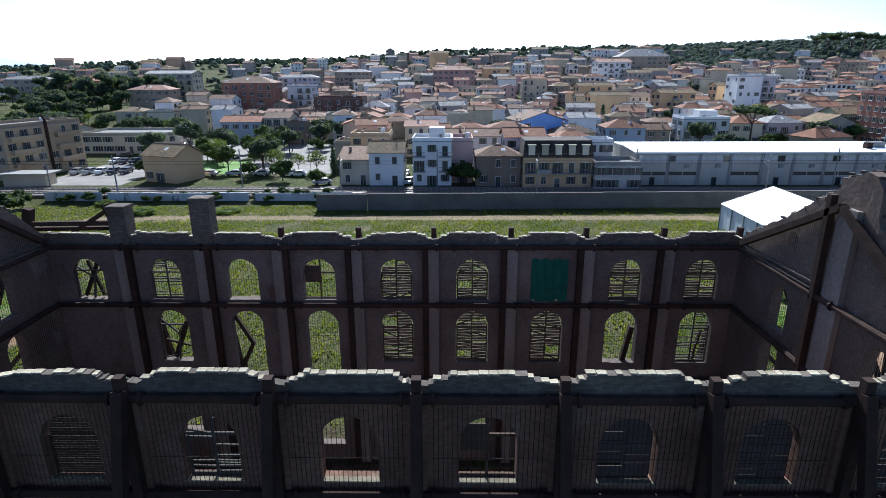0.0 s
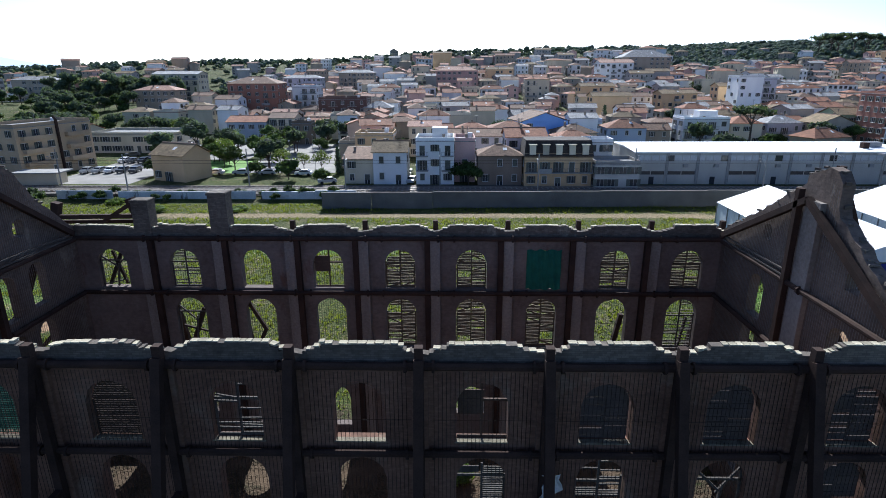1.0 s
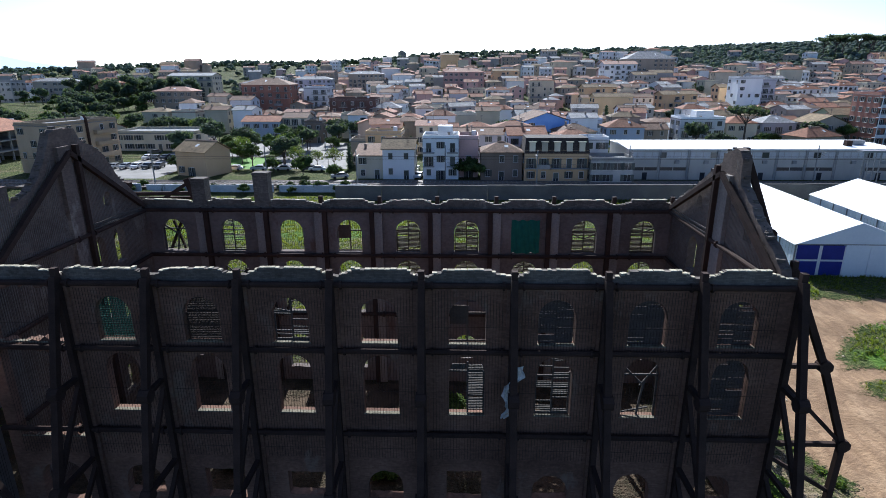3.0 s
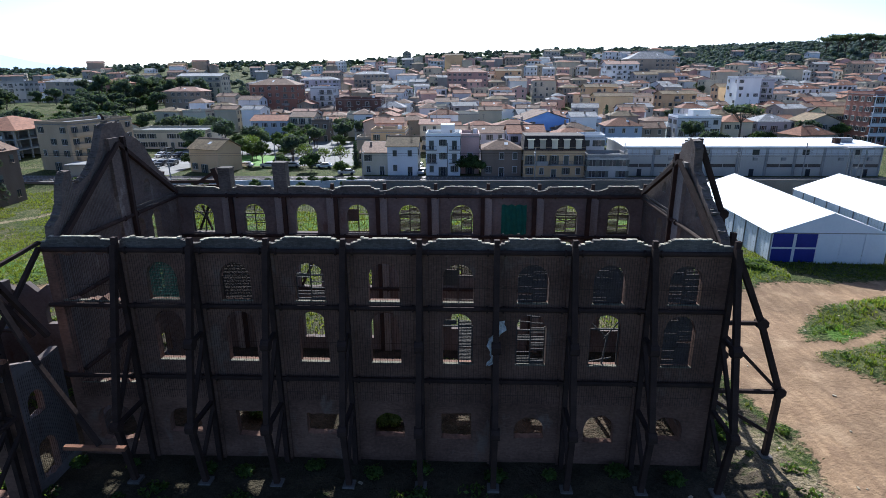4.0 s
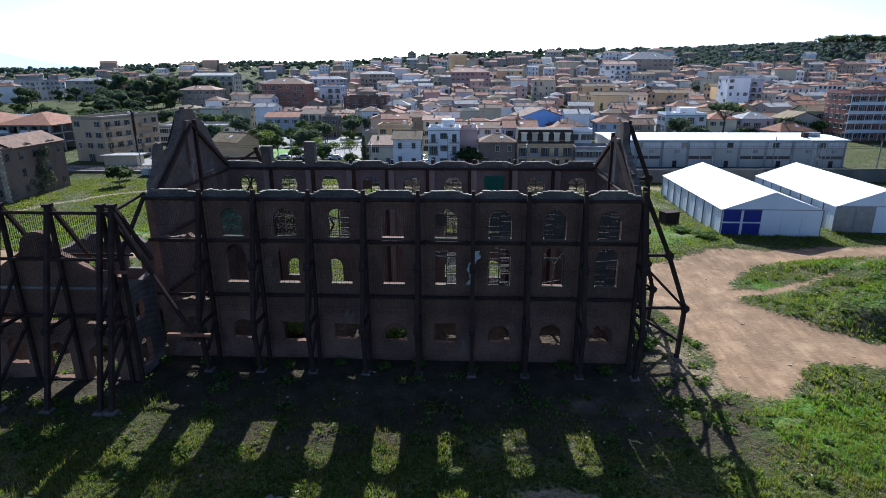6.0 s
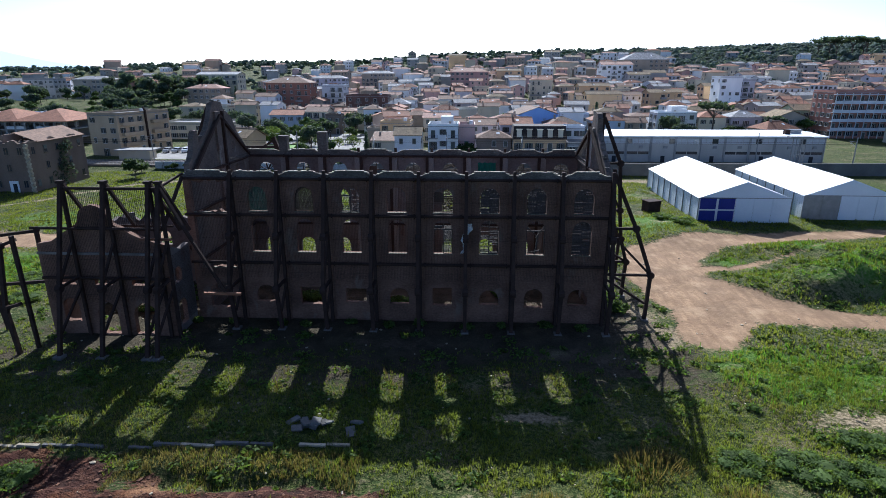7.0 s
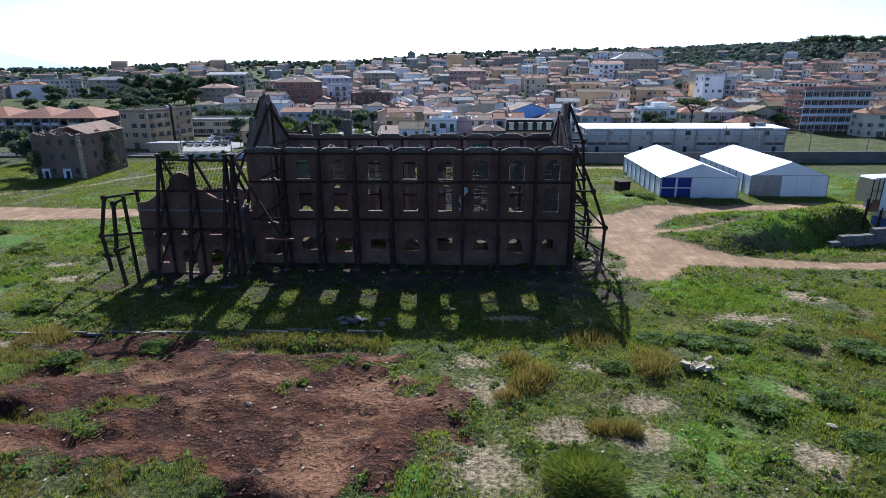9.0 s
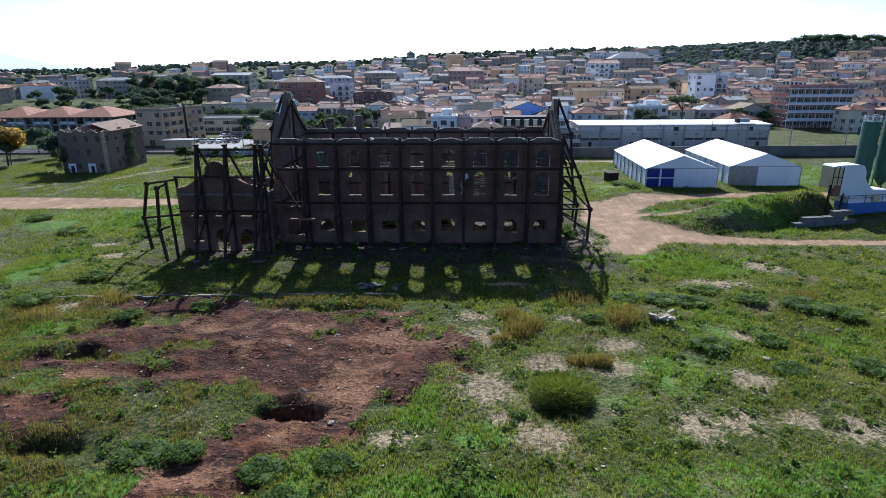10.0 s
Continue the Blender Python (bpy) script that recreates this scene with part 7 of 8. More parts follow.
CLEAR = [(-90.46, -28.24, 95.58, 178.97), (-267.18, -124.38, 181.35, 240.6), (-242.82, -140.82, 256.64, 314.38), (-129.48, -91.74, 181.35, 210.65), (99.16, 299.16, 105.3, 166.24), (-128, -72, 95, 161.47), (-200, -100, 60, 130), (36, 106, 100, 158), (66, 100, 100, 173), (-262, -128, 160, 335)]   # park, slopes and groves


far_mesh, far_mats = Shape(), []


def far_house(ob, m):
    """Adds a prototype to the joined mass of distant houses."""
    for o in ob.children_recursive:
        t = m @ (o.matrix_basis if o.parent == ob else o.parent.matrix_basis @ o.matrix_basis)
        i = len(far_mesh.v)
        slots = []
        for mt in o.data.materials:
            if mt not in far_mats:
                far_mats.append(mt)
            slots.append(far_mats.index(mt))
        far_mesh.v += [tuple(t @ v.co) for v in o.data.vertices]
        far_mesh.f += [tuple(i + q for q in p.vertices) for p in o.data.polygons]
        far_mesh.s += [slots[p.material_index] for p in o.data.polygons]


def free(x, y, a, b):
    if any(x0 < x < x1 and y0 < y < y1 for x0, x1, y0, y1 in CLEAR):
        return False
    return all(abs(x - p[0]) > a + p[2] or abs(y - p[1]) > b + p[3] for p in placed)


y = 121.0
while y < 610:
    x = -0.8 * (y + 90) - 10 + pr_.uniform(0, 8)
    xmax = 0.8 * (y + 90) + 12
    far = (y - 121) / 490
    while x < xmax:
        k = pr_.randrange(30)
        w, d, tall_, ob = protos[k]
        yy0 = y
        if tall_ and (yy0 < 233 or pr_.random() > 0.55):
            k = pr_.choice([q for q in range(30) if q % 5 != 4])
            w, d, tall_, ob = protos[k]
        yy = y + pr_.uniform(-4, 4)
        gap = pr_.uniform(0.3, 2.4) + 7 * far * pr_.random() + (9 if pr_.random() < 0.07 else 0)
        x += w / 2 + gap
        hill = x > 190 and yy > 482 + (x - 190) * 0.08
        thin = 0.35 if x < -110 and yy > 242 else (0.07 if hill else 0.93 - 0.3 * far)
        if pr_.random() < thin and free(x, yy, w / 2, d / 2):
            m = pose(x, yy, gz(x, yy) - 0.15, 0, 0, pr_.choice((0, 0, 0, 180, 180)) + pr_.gauss(0, 7) + 8 * math.sin(x / 90))
            if yy > 262:
                far_house(ob, m)
            elif k in used:
                copy_thing(ob, m)
            else:
                ob.matrix_basis = m
                used.add(k)
            placed.append((x, yy, w / 2, d / 2))
        x += w / 2
    y += 12.5 + 9 * far
tagged(new("distant_houses", far_mesh.mesh("distant_houses", far_mats)), "crowded distant town houses with tiled roofs", "houses", kind="stuff")
for k, p in enumerate(protos):
    if k not in used:
        for o in (*p[3].children_recursive, p[3]):
            bpy.data.objects.remove(o)

# ---- park, streets, cars ----
def sheet(name, x0, x1, y0, y1, mt, label, category, lift=0.03):
    sh, nx_, ny_ = Shape(), max(2, int((x1 - x0) / 6)), max(2, int((y1 - y0) / 6))
    P = lambda i, j: (x0 + (x1 - x0) * i / nx_, y0 + (y1 - y0) * j / ny_)
    for i in range(nx_):
        for j in range(ny_):
            sh.face([(px_, py_, gz(px_, py_) + lift) for px_, py_ in (P(i, j), P(i + 1, j), P(i + 1, j + 1), P(i, j + 1))])
    return tagged(new(name, sh.mesh(name, mt)), label, category, kind="structure")


sheet("pavement", -92.66, -72.26, 106.92, 142.32, M_PAVEWHITE, "pale concrete car park surface", "car park")
sheet("lawn", -70.44, -41.88, 121.5, 142.32, M_LAWN, "bright green mown park lawn", "lawn", 0.04)
sheet("park_path", -54.12, -28.62, 121.5, 178.97, M_PAVEWHITE, "pale paved park square", "pavement", 0.06)
sheet("street", -28.35, 59.19, 103.19, 105.7, M_ROADGREY, "narrow grey street behind the railway", "road", 0.05)
sheet("street", -91.18, -58.54, 143.91, 178.97, M_PAVEWHITE, "pale paved street with parked cars", "road", 0.05)
sheet("street", 12.54, 16.54, 113.4, 264.66, M_ROADGREY, "grey town street running uphill", "road", 0.06)


def car(paint):
    ob = thing("car", "parked %s hatchback car" % paint[0], "car", "parked cars")
    body = Shape()
    pf = [(-2.05, 0.35), (-2.1, 0.75), (-1.95, 0.95), (-1.1, 1.0), (-0.5, 1.42), (1.1, 1.45), (1.75, 1.0), (2.05, 0.85), (2.1, 0.35)]
    for s in (-1, 1):
        body.face([(a, s * 0.84, z) for a, z in (pf if s < 0 else pf[::-1])])
    for (a, b), (c, d) in zip(pf, pf[1:] + pf[:1]):
        body.face([(a, -0.84, b), (a, 0.84, b), (c, 0.84, d), (c, -0.84, d)])
    part("body", body, paint[1], ob)
    gl = Shape()
    for s in (-1, 1):
        gl.face([(-0.95, s * 0.85, 1.02), (1.5, s * 0.85, 1.02), (1.0, s * 0.85, 1.38), (-0.45, s * 0.85, 1.36)])
    gl.face([(-1.08, -0.7, 1.03), (-1.08, 0.7, 1.03), (-0.52, 0.7, 1.43), (-0.52, -0.7, 1.43)])
    gl.face([(1.73, -0.7, 1.04), (1.73, 0.7, 1.04), (1.14, 0.7, 1.45), (1.14, -0.7, 1.45)])
    part("glazing", gl, M_GLASSDARK, ob)
    for sx in (-1.3, 1.3):
        for s in (-0.8, 0.8):
            part("wheel", Shape().beam((sx, s - 0.09, 0.31), (sx, s + 0.09, 0.31), 0.62, 12), M_TYRE, ob)
    return ob


PAINTS = [("white", surf("white_car_paint", (0.7, 0.7, 0.7), (0.75, 0.75, 0.75), 1, 5, 0.3, 0, spec=0.5)), ("dark grey", surf("grey_car_paint", (0.06, 0.065, 0.07), (0.08, 0.085, 0.09), 1, 5, 0.3, 0, spec=0.5)),
          ("silver", surf("silver_car_paint", (0.4, 0.41, 0.42), (0.46, 0.47, 0.48), 1, 5, 0.3, 0, 0.3, spec=0.5)), ("red", surf("red_car_paint", (0.3, 0.02, 0.02), (0.36, 0.03, 0.03), 1, 5, 0.3, 0, spec=0.5))]
cars, cr = [car(p) for p in PAINTS], random.Random(2)
spots_ = [(-91 + k * 2.7, 138.5 - (k % 2) * 0.5, 90) for k in range(7)] + [(-91 + k * 2.9, 121.5 + 0.3 * k, 90) for k in range(5)] + [(-81, 162 + k * 2.8, 10) for k in range(6)] + [(-73, 166 + k * 2.8, 190) for k in range(5)] \
    + [(-64 + 6.5 * k, 119, 0) for k in range(5)] + [(-27.5, 107.7, 20), (-23.5, 118, 90), (-8.6, 108.5, 80), (-10, 118, 85), (14.4, 121.5, 90), (13.8, 131, 90), (-95, 150, 30), (-35.5, 118, 0), (39, 104.6, 0)]
first = set()
for x, y, rz in spots_:
    c = cr.choice((0, 0, 0, 1, 1, 1, 2, 2, 2))
    m = pose(x, y, gz(x, y) + 0.06, 0, 0, rz + cr.uniform(-4, 4))
    if c in first:
        copy_thing(cars[c], m)
    else:
        cars[c].matrix_basis = m
        first.add(c)
for c in range(4):
    if c not in first:
        cars[c].matrix_basis = pose(14.3, 138 + c * 5, gz(14.3, 138) + 0.06, 0, 0, 90)


def lamp_post(at):
    ob = thing("street_lamp", "slim grey park lamp with a round white globe", "street lamp", "park lamps", at)
    part("pole", Shape().beam((0, 0, 0), (0, 0, 4.6), 0.12, 6), M_POLE, ob)
    part("globe", Shape().beam((0, 0, 4.6), (0, 0, 4.8), 0.25, 8, 0.5).beam((0, 0, 4.8), (0, 0, 5.05), 0.5, 8, 0.3), M_WHITE, ob)
    return ob


l1 = lamp_post(pose(-49, 136, gz(-49, 136)))
for x, y in ((-43.02, 129.51), (-38.06, 139.12), (-34.84, 127.91), (-47.39, 148.71), (-39.3, 153.49), (-32.04, 145.51), (-54.43, 142.32), (-32.28, 161.47), (-44.58, 165.45)):
    copy_thing(l1, pose(x, y, gz(x, y)))
hut = thing("car_park_kiosk", "low pale kiosk with a flat roof and porch", "kiosk", at=pose(-92.6, 107.7, 0.7, 0, 0, 4))
part("body", Shape().box((0, 0, 1.4), (9, 4, 2.8)), WALLS["cream"], hut)
part("roof", Shape().box((0.5, -0.4, 2.95), (11, 5.4, 0.25)), M_CONC, hut)

# ---- trees ----
_ib = bmesh.new()
bmesh.ops.create_icosphere(_ib, subdivisions=2, radius=1)
_ib.verts.ensure_lookup_table()
ICO = [tuple(v.co) for v in _ib.verts], [tuple(v.index for v in f.verts) for f in _ib.faces]
_ib.free()
_ib = bmesh.new()
bmesh.ops.create_icosphere(_ib, subdivisions=1, radius=1)
ICO_SMALL = [tuple(v.co) for v in _ib.verts], [tuple(v.index for v in f.verts) for f in _ib.faces]
_ib.free()


def clump(sh, c, r, rnd_, squash=0.8, ico=None):
    """The dense inside of a leaf clump: an uneven lump."""
    vs, fs = ico or ICO
    o = rnd_.uniform(0, 50)
    i = len(sh.v)
    for x, y, z in vs:
        k = r * (0.86 + 0.34 * noise.noise((x * 1.9 + o, y * 1.9, z * 1.9)) + rnd_.uniform(-0.07, 0.07))
        sh.v.append((c[0] + x * k, c[1] + y * k, c[2] + z * k * squash))
    sh.f += [tuple(i + q for q in f) for f in fs]
    sh.s += [0] * len(fs)


def leaf_blob(sh, c, r, n, size, rnd_, squash=0.8):
    """n small leaf sprays over and inside a lumpy ball."""
    for _ in range(n):
        while True:
            d = Vector((rnd_.gauss(0, 1), rnd_.gauss(0, 1), rnd_.gauss(0, 1)))
            if d.length > 0.1:
                break
        d.normalize()
        k = rnd_.uniform(0.55, 1.0) ** 0.5
        p = Vector(c) + Vector((d.x * r * k, d.y * r * k, d.z * r * k * squash))
        a = Vector((rnd_.gauss(0, 1), rnd_.gauss(0, 1), rnd_.gauss(0, 0.6))).normalized()
        b = a.cross(d + Vector((0.01, 0.02, 0.3))).normalized()
        s = size * rnd_.uniform(0.6, 1.3)
        sh.face([p - a * s, p + b * s * 0.5, p + a * s, p - b * s * 0.5])


def tree(name, label, h, spread, leaf, seed, style="round", n=700, size=0.42):
    r = random.Random(seed)
    ob = thing(name, label, "tree", "town trees")
    tr = Shape()
    th = h * (0.35 if style == "round" else 0.6 if style == "pine" else 0.12)
    tr.beam((0, 0, -0.3), (0.1, 0, th), 0.05 * h, 7, 0.03 * h)
    tips = []
    for k in range(7 if style != "cypress" else 2):
        a = k * 2.4 + r.uniform(-0.3, 0.3)
        reach = spread * r.uniform(0.4, 0.75)
        z = h * (r.uniform(0.55, 0.85) if style != "pine" else r.uniform(0.78, 0.9))
        p = (reach * math.cos(a), reach * math.sin(a), z)
        first_ = len(tr.v)
        tr.beam((0.1, 0, th * r.uniform(0.8, 1)), p, 0.02 * h, 5, 0.008 * h)
        tr.f.append((7 + k % 7, first_, first_ + 1))
        tr.s.append(0)
        tips.append(p)
    part("trunk", tr, M_BARK, ob)
    cr_ = Shape()
    if style == "cypress":
        for k in range(9):
            z = h * (0.12 + 0.095 * k)
            clump(cr_, (0, 0, z), spread * (1 - (k / 9) ** 1.6) * 0.75 + 0.1, r, 1.3, ICO_SMALL)
            leaf_blob(cr_, (r.uniform(-0.1, 0.1), 0, z), spread * (1 - (k / 9) ** 1.6) * 0.9 + 0.15, n // 9, size, r, 1.2)
    else:
        blobs = [(p, spread * r.uniform(0.36, 0.55)) for p in tips] + [((0, 0, h * 0.86), spread * 0.5)]
        for p, q in blobs:
            if leaf is not M_LEAF_LIGHT:
                clump(cr_, p, q * (0.8 if style == "round" else 0.6), r, 0.75 if style == "round" else 0.42)
            leaf_blob(cr_, p, q, n // len(blobs), size, r, 0.75 if style == "round" else 0.42)
    part("crown", cr_, leaf, ob)
    return ob


kinds = [tree("broadleaf_tree", "broad green leafy town tree", 7.0, 3.2, M_LEAF, 1, n=1050, size=0.3), tree("broadleaf_tree", "tall green leafy town tree", 9.0, 3.6, M_LEAF, 2, n=1100, size=0.32), tree("spring_tree", "young tree in pale spring leaf", 6.0, 2.6, M_LEAF_LIGHT, 3, n=800, size=0.22),
         tree("evergreen_oak", "dark evergreen oak with a dense crown", 9.5, 4.4, M_LEAF_DARK, 4, n=900, size=0.5), tree("evergreen_oak", "very tall dark evergreen with a rounded crown", 20.0, 6.2, M_LEAF_DARK, 5, n=1300, size=0.65),
         tree("umbrella_pine", "dark umbrella pine with a flat crown", 13.0, 5.2, M_LEAF_DARK, 6, "pine", 800, 0.55), tree("cypress", "slim dark green garden cypress", 9.0, 1.3, M_LEAF_DARK, 7, "cypress", 500, 0.35),
         tree("shrub_tree", "low bushy dark green garden tree", 4.2, 2.6, M_LEAF, 8, n=500, size=0.35)]
tfirst, tr_ = set(), random.Random(31)


def plant_tree(k, x, y, s=1.0, z=None):
    m = pose(x, y, gz(x, y) if z is None else z, 0, 0, tr_.uniform(0, 360)) @ Matrix.Scale(s * tr_.uniform(0.7, 1.15), 4)
    if k in tfirst:
        ob = copy_thing(kinds[k], m)
    else:
        ob = kinds[k]
        ob.matrix_basis = m
        tfirst.add(k)
    return ob


for x, y, k in ((-54.14, 123.1, 1), (-47.08, 127.91, 0), (-59.34, 129.51, 0), (-64.58, 139.12, 7), (-41.88, 121.5, 2), (-36.82, 123.91, 2), (-31.68, 121.5, 2), (-49.33, 142.32, 1), (-57.58, 147.91, 1), (-65.77, 150.3, 3), (-60.79, 158.28, 1), (-69, 161.47, 2), (-48.6, 161.47, 3), (-40.54, 167.84, 3), (-53.84, 171.02, 1), (-72.96, 153.49, 0), (-79.15, 158.28, 3), (-33.47, 172.61, 3), (-28.46, 178.97, 3), (-42.74, 178.97, 3), (-38.22, 149.5, 0), (-68.5, 127.91, 7), (-72.43, 118.26, 7), (-45.86, 115.02, 7), (-37.67, 112.59, 7), (4.15, 105.95, 7), (0.62, 108.22, 7), (-28.4, 106.92, 7), (-83.02, 143.91, 3), (-89.28, 153.49, 7), (93.3, 163.06, 5), (101.22, 167.84, 7), (108.15, 172.61, 7), (120.18, 171.02, 3), (-87.67, 182.14, 3), (-95.9, 186.91, 3), (-110.1, 181.35, 3), (-119.46, 193.25, 3), (-104.23, 198, 2), (57.84, 193.25, 7), (-110.88, 97.2, 7), (-123.02, 90.72, 3), (-114.72, 81, 7), (-127.92, 76.95, 3), (-133.3, 95.58, 3), (-81.18, 89.1, 7), (-78, 81, 7), (-106.37, 68.04, 3)):
    plant_tree(k, x, y)
ivy, ir = Shape(), random.Random(44)
for k in range(30):
    leaf_blob(ivy, (-89.5 + ir.uniform(-0.1, 0.3), 73.0 + ir.gauss(0, 1.3), ir.uniform(0.3, 9.5)), ir.uniform(0.5, 1.1), 60, 0.22, ir, 1.2)
for k in range(22):
    leaf_blob(ivy, (-101.6 + ir.uniform(-1.0, 1.2), 62.2 + ir.uniform(-0.2, 0.5), ir.uniform(0.3, 7)), ir.uniform(0.6, 1.2), 60, 0.22, ir, 1.2)
tagged(new("ivy", ivy.mesh("ivy", M_LEAF_DARK)), "dark ivy climbing the derelict house walls", "ivy", kind="stuff")
aut = tree("yellow_tree", "round tree in yellow-orange leaf", 7.5, 3.6, leafy(surf("yellow_leaves", (0.26, 0.17, 0.045), (0.36, 0.25, 0.07), 0.4, 3, 0.85, 0)), 12, n=800)
aut.matrix_basis = pose(-127.0, 74.7, 0.2) @ Matrix.Scale(1.5, 4)
for k in range(26):
    x = -78 + k * 2.3 + tr_.uniform(-0.8, 0.8)
    plant_tree(7, x, tr_.choice((92.6, 95.0, 95.4)), tr_.uniform(0.25, 0.5))
# groves and woods
for cx, cy, rx, ry, n, ks in ((-183.1, 287.12, 27, 16, 30, (3, 3, 4, 3)), (-171.18, 240.6, 30, 19.2, 34, (3, 1, 7, 3)), (-132.79, 198, 26, 11.2, 14, (3, 1, 3)), (-211.52, 210.65, 36, 24, 30, (3, 1, 7)), (-240.12, 280.7, 30, 16, 10, (3, 7, 1)), (-154.98, 181.35, 24, 9.6, 12, (7, 3))):
    for _ in range(n):
        a, q = tr_.uniform(0, 2 * math.pi), math.sqrt(tr_.random())
        plant_tree(tr_.choice(ks), cx + rx * q * math.cos(a), cy + ry * q * math.sin(a))
for _ in range(260):
    y = tr_.uniform(118, 420)
    x = tr_.uniform(-0.75, 0.75) * (y + 88)
    if not (95 < x < 220 and y < 172) and not (-200 < x < -70 and y < 150) and all(abs(x - p[0]) > p[2] + 0.5 or abs(y - p[1]) > p[3] + 0.5 for p in placed):
        plant_tree(tr_.choice((0, 1, 3, 3, 7, 7, 6, 2)), x, y)
def tree_to(k, x, y, top):
    """A tree scaled so that its crown ends at that height."""
    g = gz(x, y)
    h = (20.0 if k == 4 else 13.0) * 1.02
    m = pose(x, y, g, 0, 0, tr_.uniform(0, 360)) @ Matrix.Scale((top - g) / h, 4)
    if k in tfirst:
        copy_thing(kinds[k], m)
    else:
        kinds[k].matrix_basis = m
        tfirst.add(k)


for x, top in ((-186, 32.5), (-193, 28.9), (-177, 28.9), (-162, 30.2), (-149, 29.0), (-169, 26.9), (-190, 25), (-160, 22), (-184, 20.5), (-174, 21.6), (-194, 20.2), (-181, 30.5), (-156, 26)):
    tree_to(4, x, 300 + tr_.uniform(-8, 8), top)
for x, top in ((350, 57.2), (358, 59.3), (366, 56.6), (381, 59.8), (390, 57.6), (397, 59.0), (409, 56.8), (418, 58.6), (430, 57)):
    tree_to(5, x, 560 + tr_.uniform(-6, 6), top - 2.0)
# far woods, one mass of clumps
wood, wr = Shape(), random.Random(17)
count = 0
while count < 4300:
    y = wr.uniform(266, 900) if wr.random() < 0.5 else wr.uniform(345, 760)
    x = wr.uniform(-0.82, 0.82) * (y + 88) if wr.random() < 0.5 else wr.uniform(0.25, 0.85) * (y + 88)
    hill = x > 150 and y > 474 + (x - 190) * 0.08
    leftw = x < -110 and y > 305
    if wr.random() < 0.25 and not hill:
        y = wr.uniform(600, 780)
    if y < 498 and not hill and not (leftw and wr.random() < 0.5):
        continue
    if y < 720 and not hill and wr.random() < 0.55:
        continue
    if any(abs(x - p[0]) < p[2] and abs(y - p[1]) < p[3] for p in placed):
        continue
    z, s = gz(x, y), wr.uniform(2.6, 5.2)
    for _ in range(3):
        c, q = (x + wr.gauss(0, s * 0.6), y + wr.gauss(0, s * 0.5), z + s * wr.uniform(0.5, 1.2)), s * wr.uniform(0.5, 0.9)
        clump(wood, c, q * 0.9, wr, 0.85, ICO_SMALL)
        leaf_blob(wood, c, q, 9, 0.6 + s * 0.08, wr)
    count += 1
tagged(new("distant_woods", wood.mesh("distant_woods", M_LEAF_HAZED)), "woods on the far hills, haze put into their bluish green", "woods", kind="stuff")

# far hills: haze is put into their pale blue colour and glow
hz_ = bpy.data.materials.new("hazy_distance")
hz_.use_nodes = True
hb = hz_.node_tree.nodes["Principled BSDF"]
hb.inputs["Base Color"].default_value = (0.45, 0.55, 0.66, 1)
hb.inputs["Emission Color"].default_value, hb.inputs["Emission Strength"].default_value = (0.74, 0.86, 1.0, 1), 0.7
ridge = Shape()
prev = None
for k in range(141):
    a = radians(-56 + k * 112 / 140)
    h = 30 + 26 * lumps(np.array(k / 9.0), np.array(0.3), 1.0, 5) + 14 * lumps(np.array(k / 3.1), np.array(0.7), 1.0, 6) + 165 * math.exp(-((k - 14) / 9.0) ** 2)
    top = (4300 * math.sin(a), 4300 * math.cos(a), float(h))
    if prev:
        ridge.face([(prev[0], prev[1], -60), (top[0], top[1], -60), top, prev])
    prev = top
tagged(new("backdrop", ridge.mesh("backdrop", hz_)), "far hills on the horizon, pale blue haze painted in", "hills", kind="structure")

# ---- grass, weeds and bushes in the field ----
def tufts(name, n, box_, blade, hmin, hmax, mt, label, seed, keep, blades=5):
    rs = np.random.RandomState(seed)
    x0, x1, y0, y1 = box_
    x, y = rs.uniform(x0, x1, n), rs.uniform(y0, y1, n)
    ok = keep(x, y, rs)
    x, y = x[ok], y[ok]
    z = ground_z(x, y)
    k = len(x)
    clump = 0.5 + 1.0 * lumps(x, y, 3.0, seed + 1)
    V, Fc = [], []
    for b in range(blades):
        a = rs.uniform(0, 2 * np.pi, k)
        h = rs.uniform(hmin, hmax, k) * clump
        lean = rs.uniform(0.1, 0.6, k) * h
        o = rs.uniform(0, 0.2, k)
        bx, by = x + o * np.cos(a * 3), y + o * np.sin(a * 3)
        px_, py_ = -np.sin(a) * blade, np.cos(a) * blade
        V.append(np.stack([np.stack([bx - px_, by - py_, z - 0.05], -1), np.stack([bx + px_, by + py_, z - 0.05], -1), np.stack([bx + lean * np.cos(a), by + lean * np.sin(a), z + h], -1)], 1))
    V = np.concatenate(V).reshape(-1, 3)
    me = bpy.data.meshes.new(name)
    me.from_pydata(V.tolist(), [], np.arange(len(V)).reshape(-1, 3).tolist())
    me.materials.append(mt)
    return tagged(new(name, me), label, "grass", kind="stuff")


def grassy(x, y, rs):
    wall = (x > XL - 0.6) & (x < XR + 0.6) & (np.abs(y - 8) < 8.8)
    return (rs.rand(len(x)) > road_mask(x, y) * 1.6) & (rs.rand(len(x)) > road_mask(x, y, PATHS) * 1.6) & (rs.rand(len(x)) > soil_mask(x, y) * 1.1) & (lumps(x, y, 5, 41) + 0.5 * lumps(x, y, 1.7, 42) > 0.46) & (rs.rand(len(x)) > 1.5 * bare_mask(x, y)) & (rs.rand(len(x)) > 1.25 * shaded_earth_mask(x, y) - 0.15) & (rs.rand(len(x)) > 0.75 * olive_mask(x, y)) & ~wall


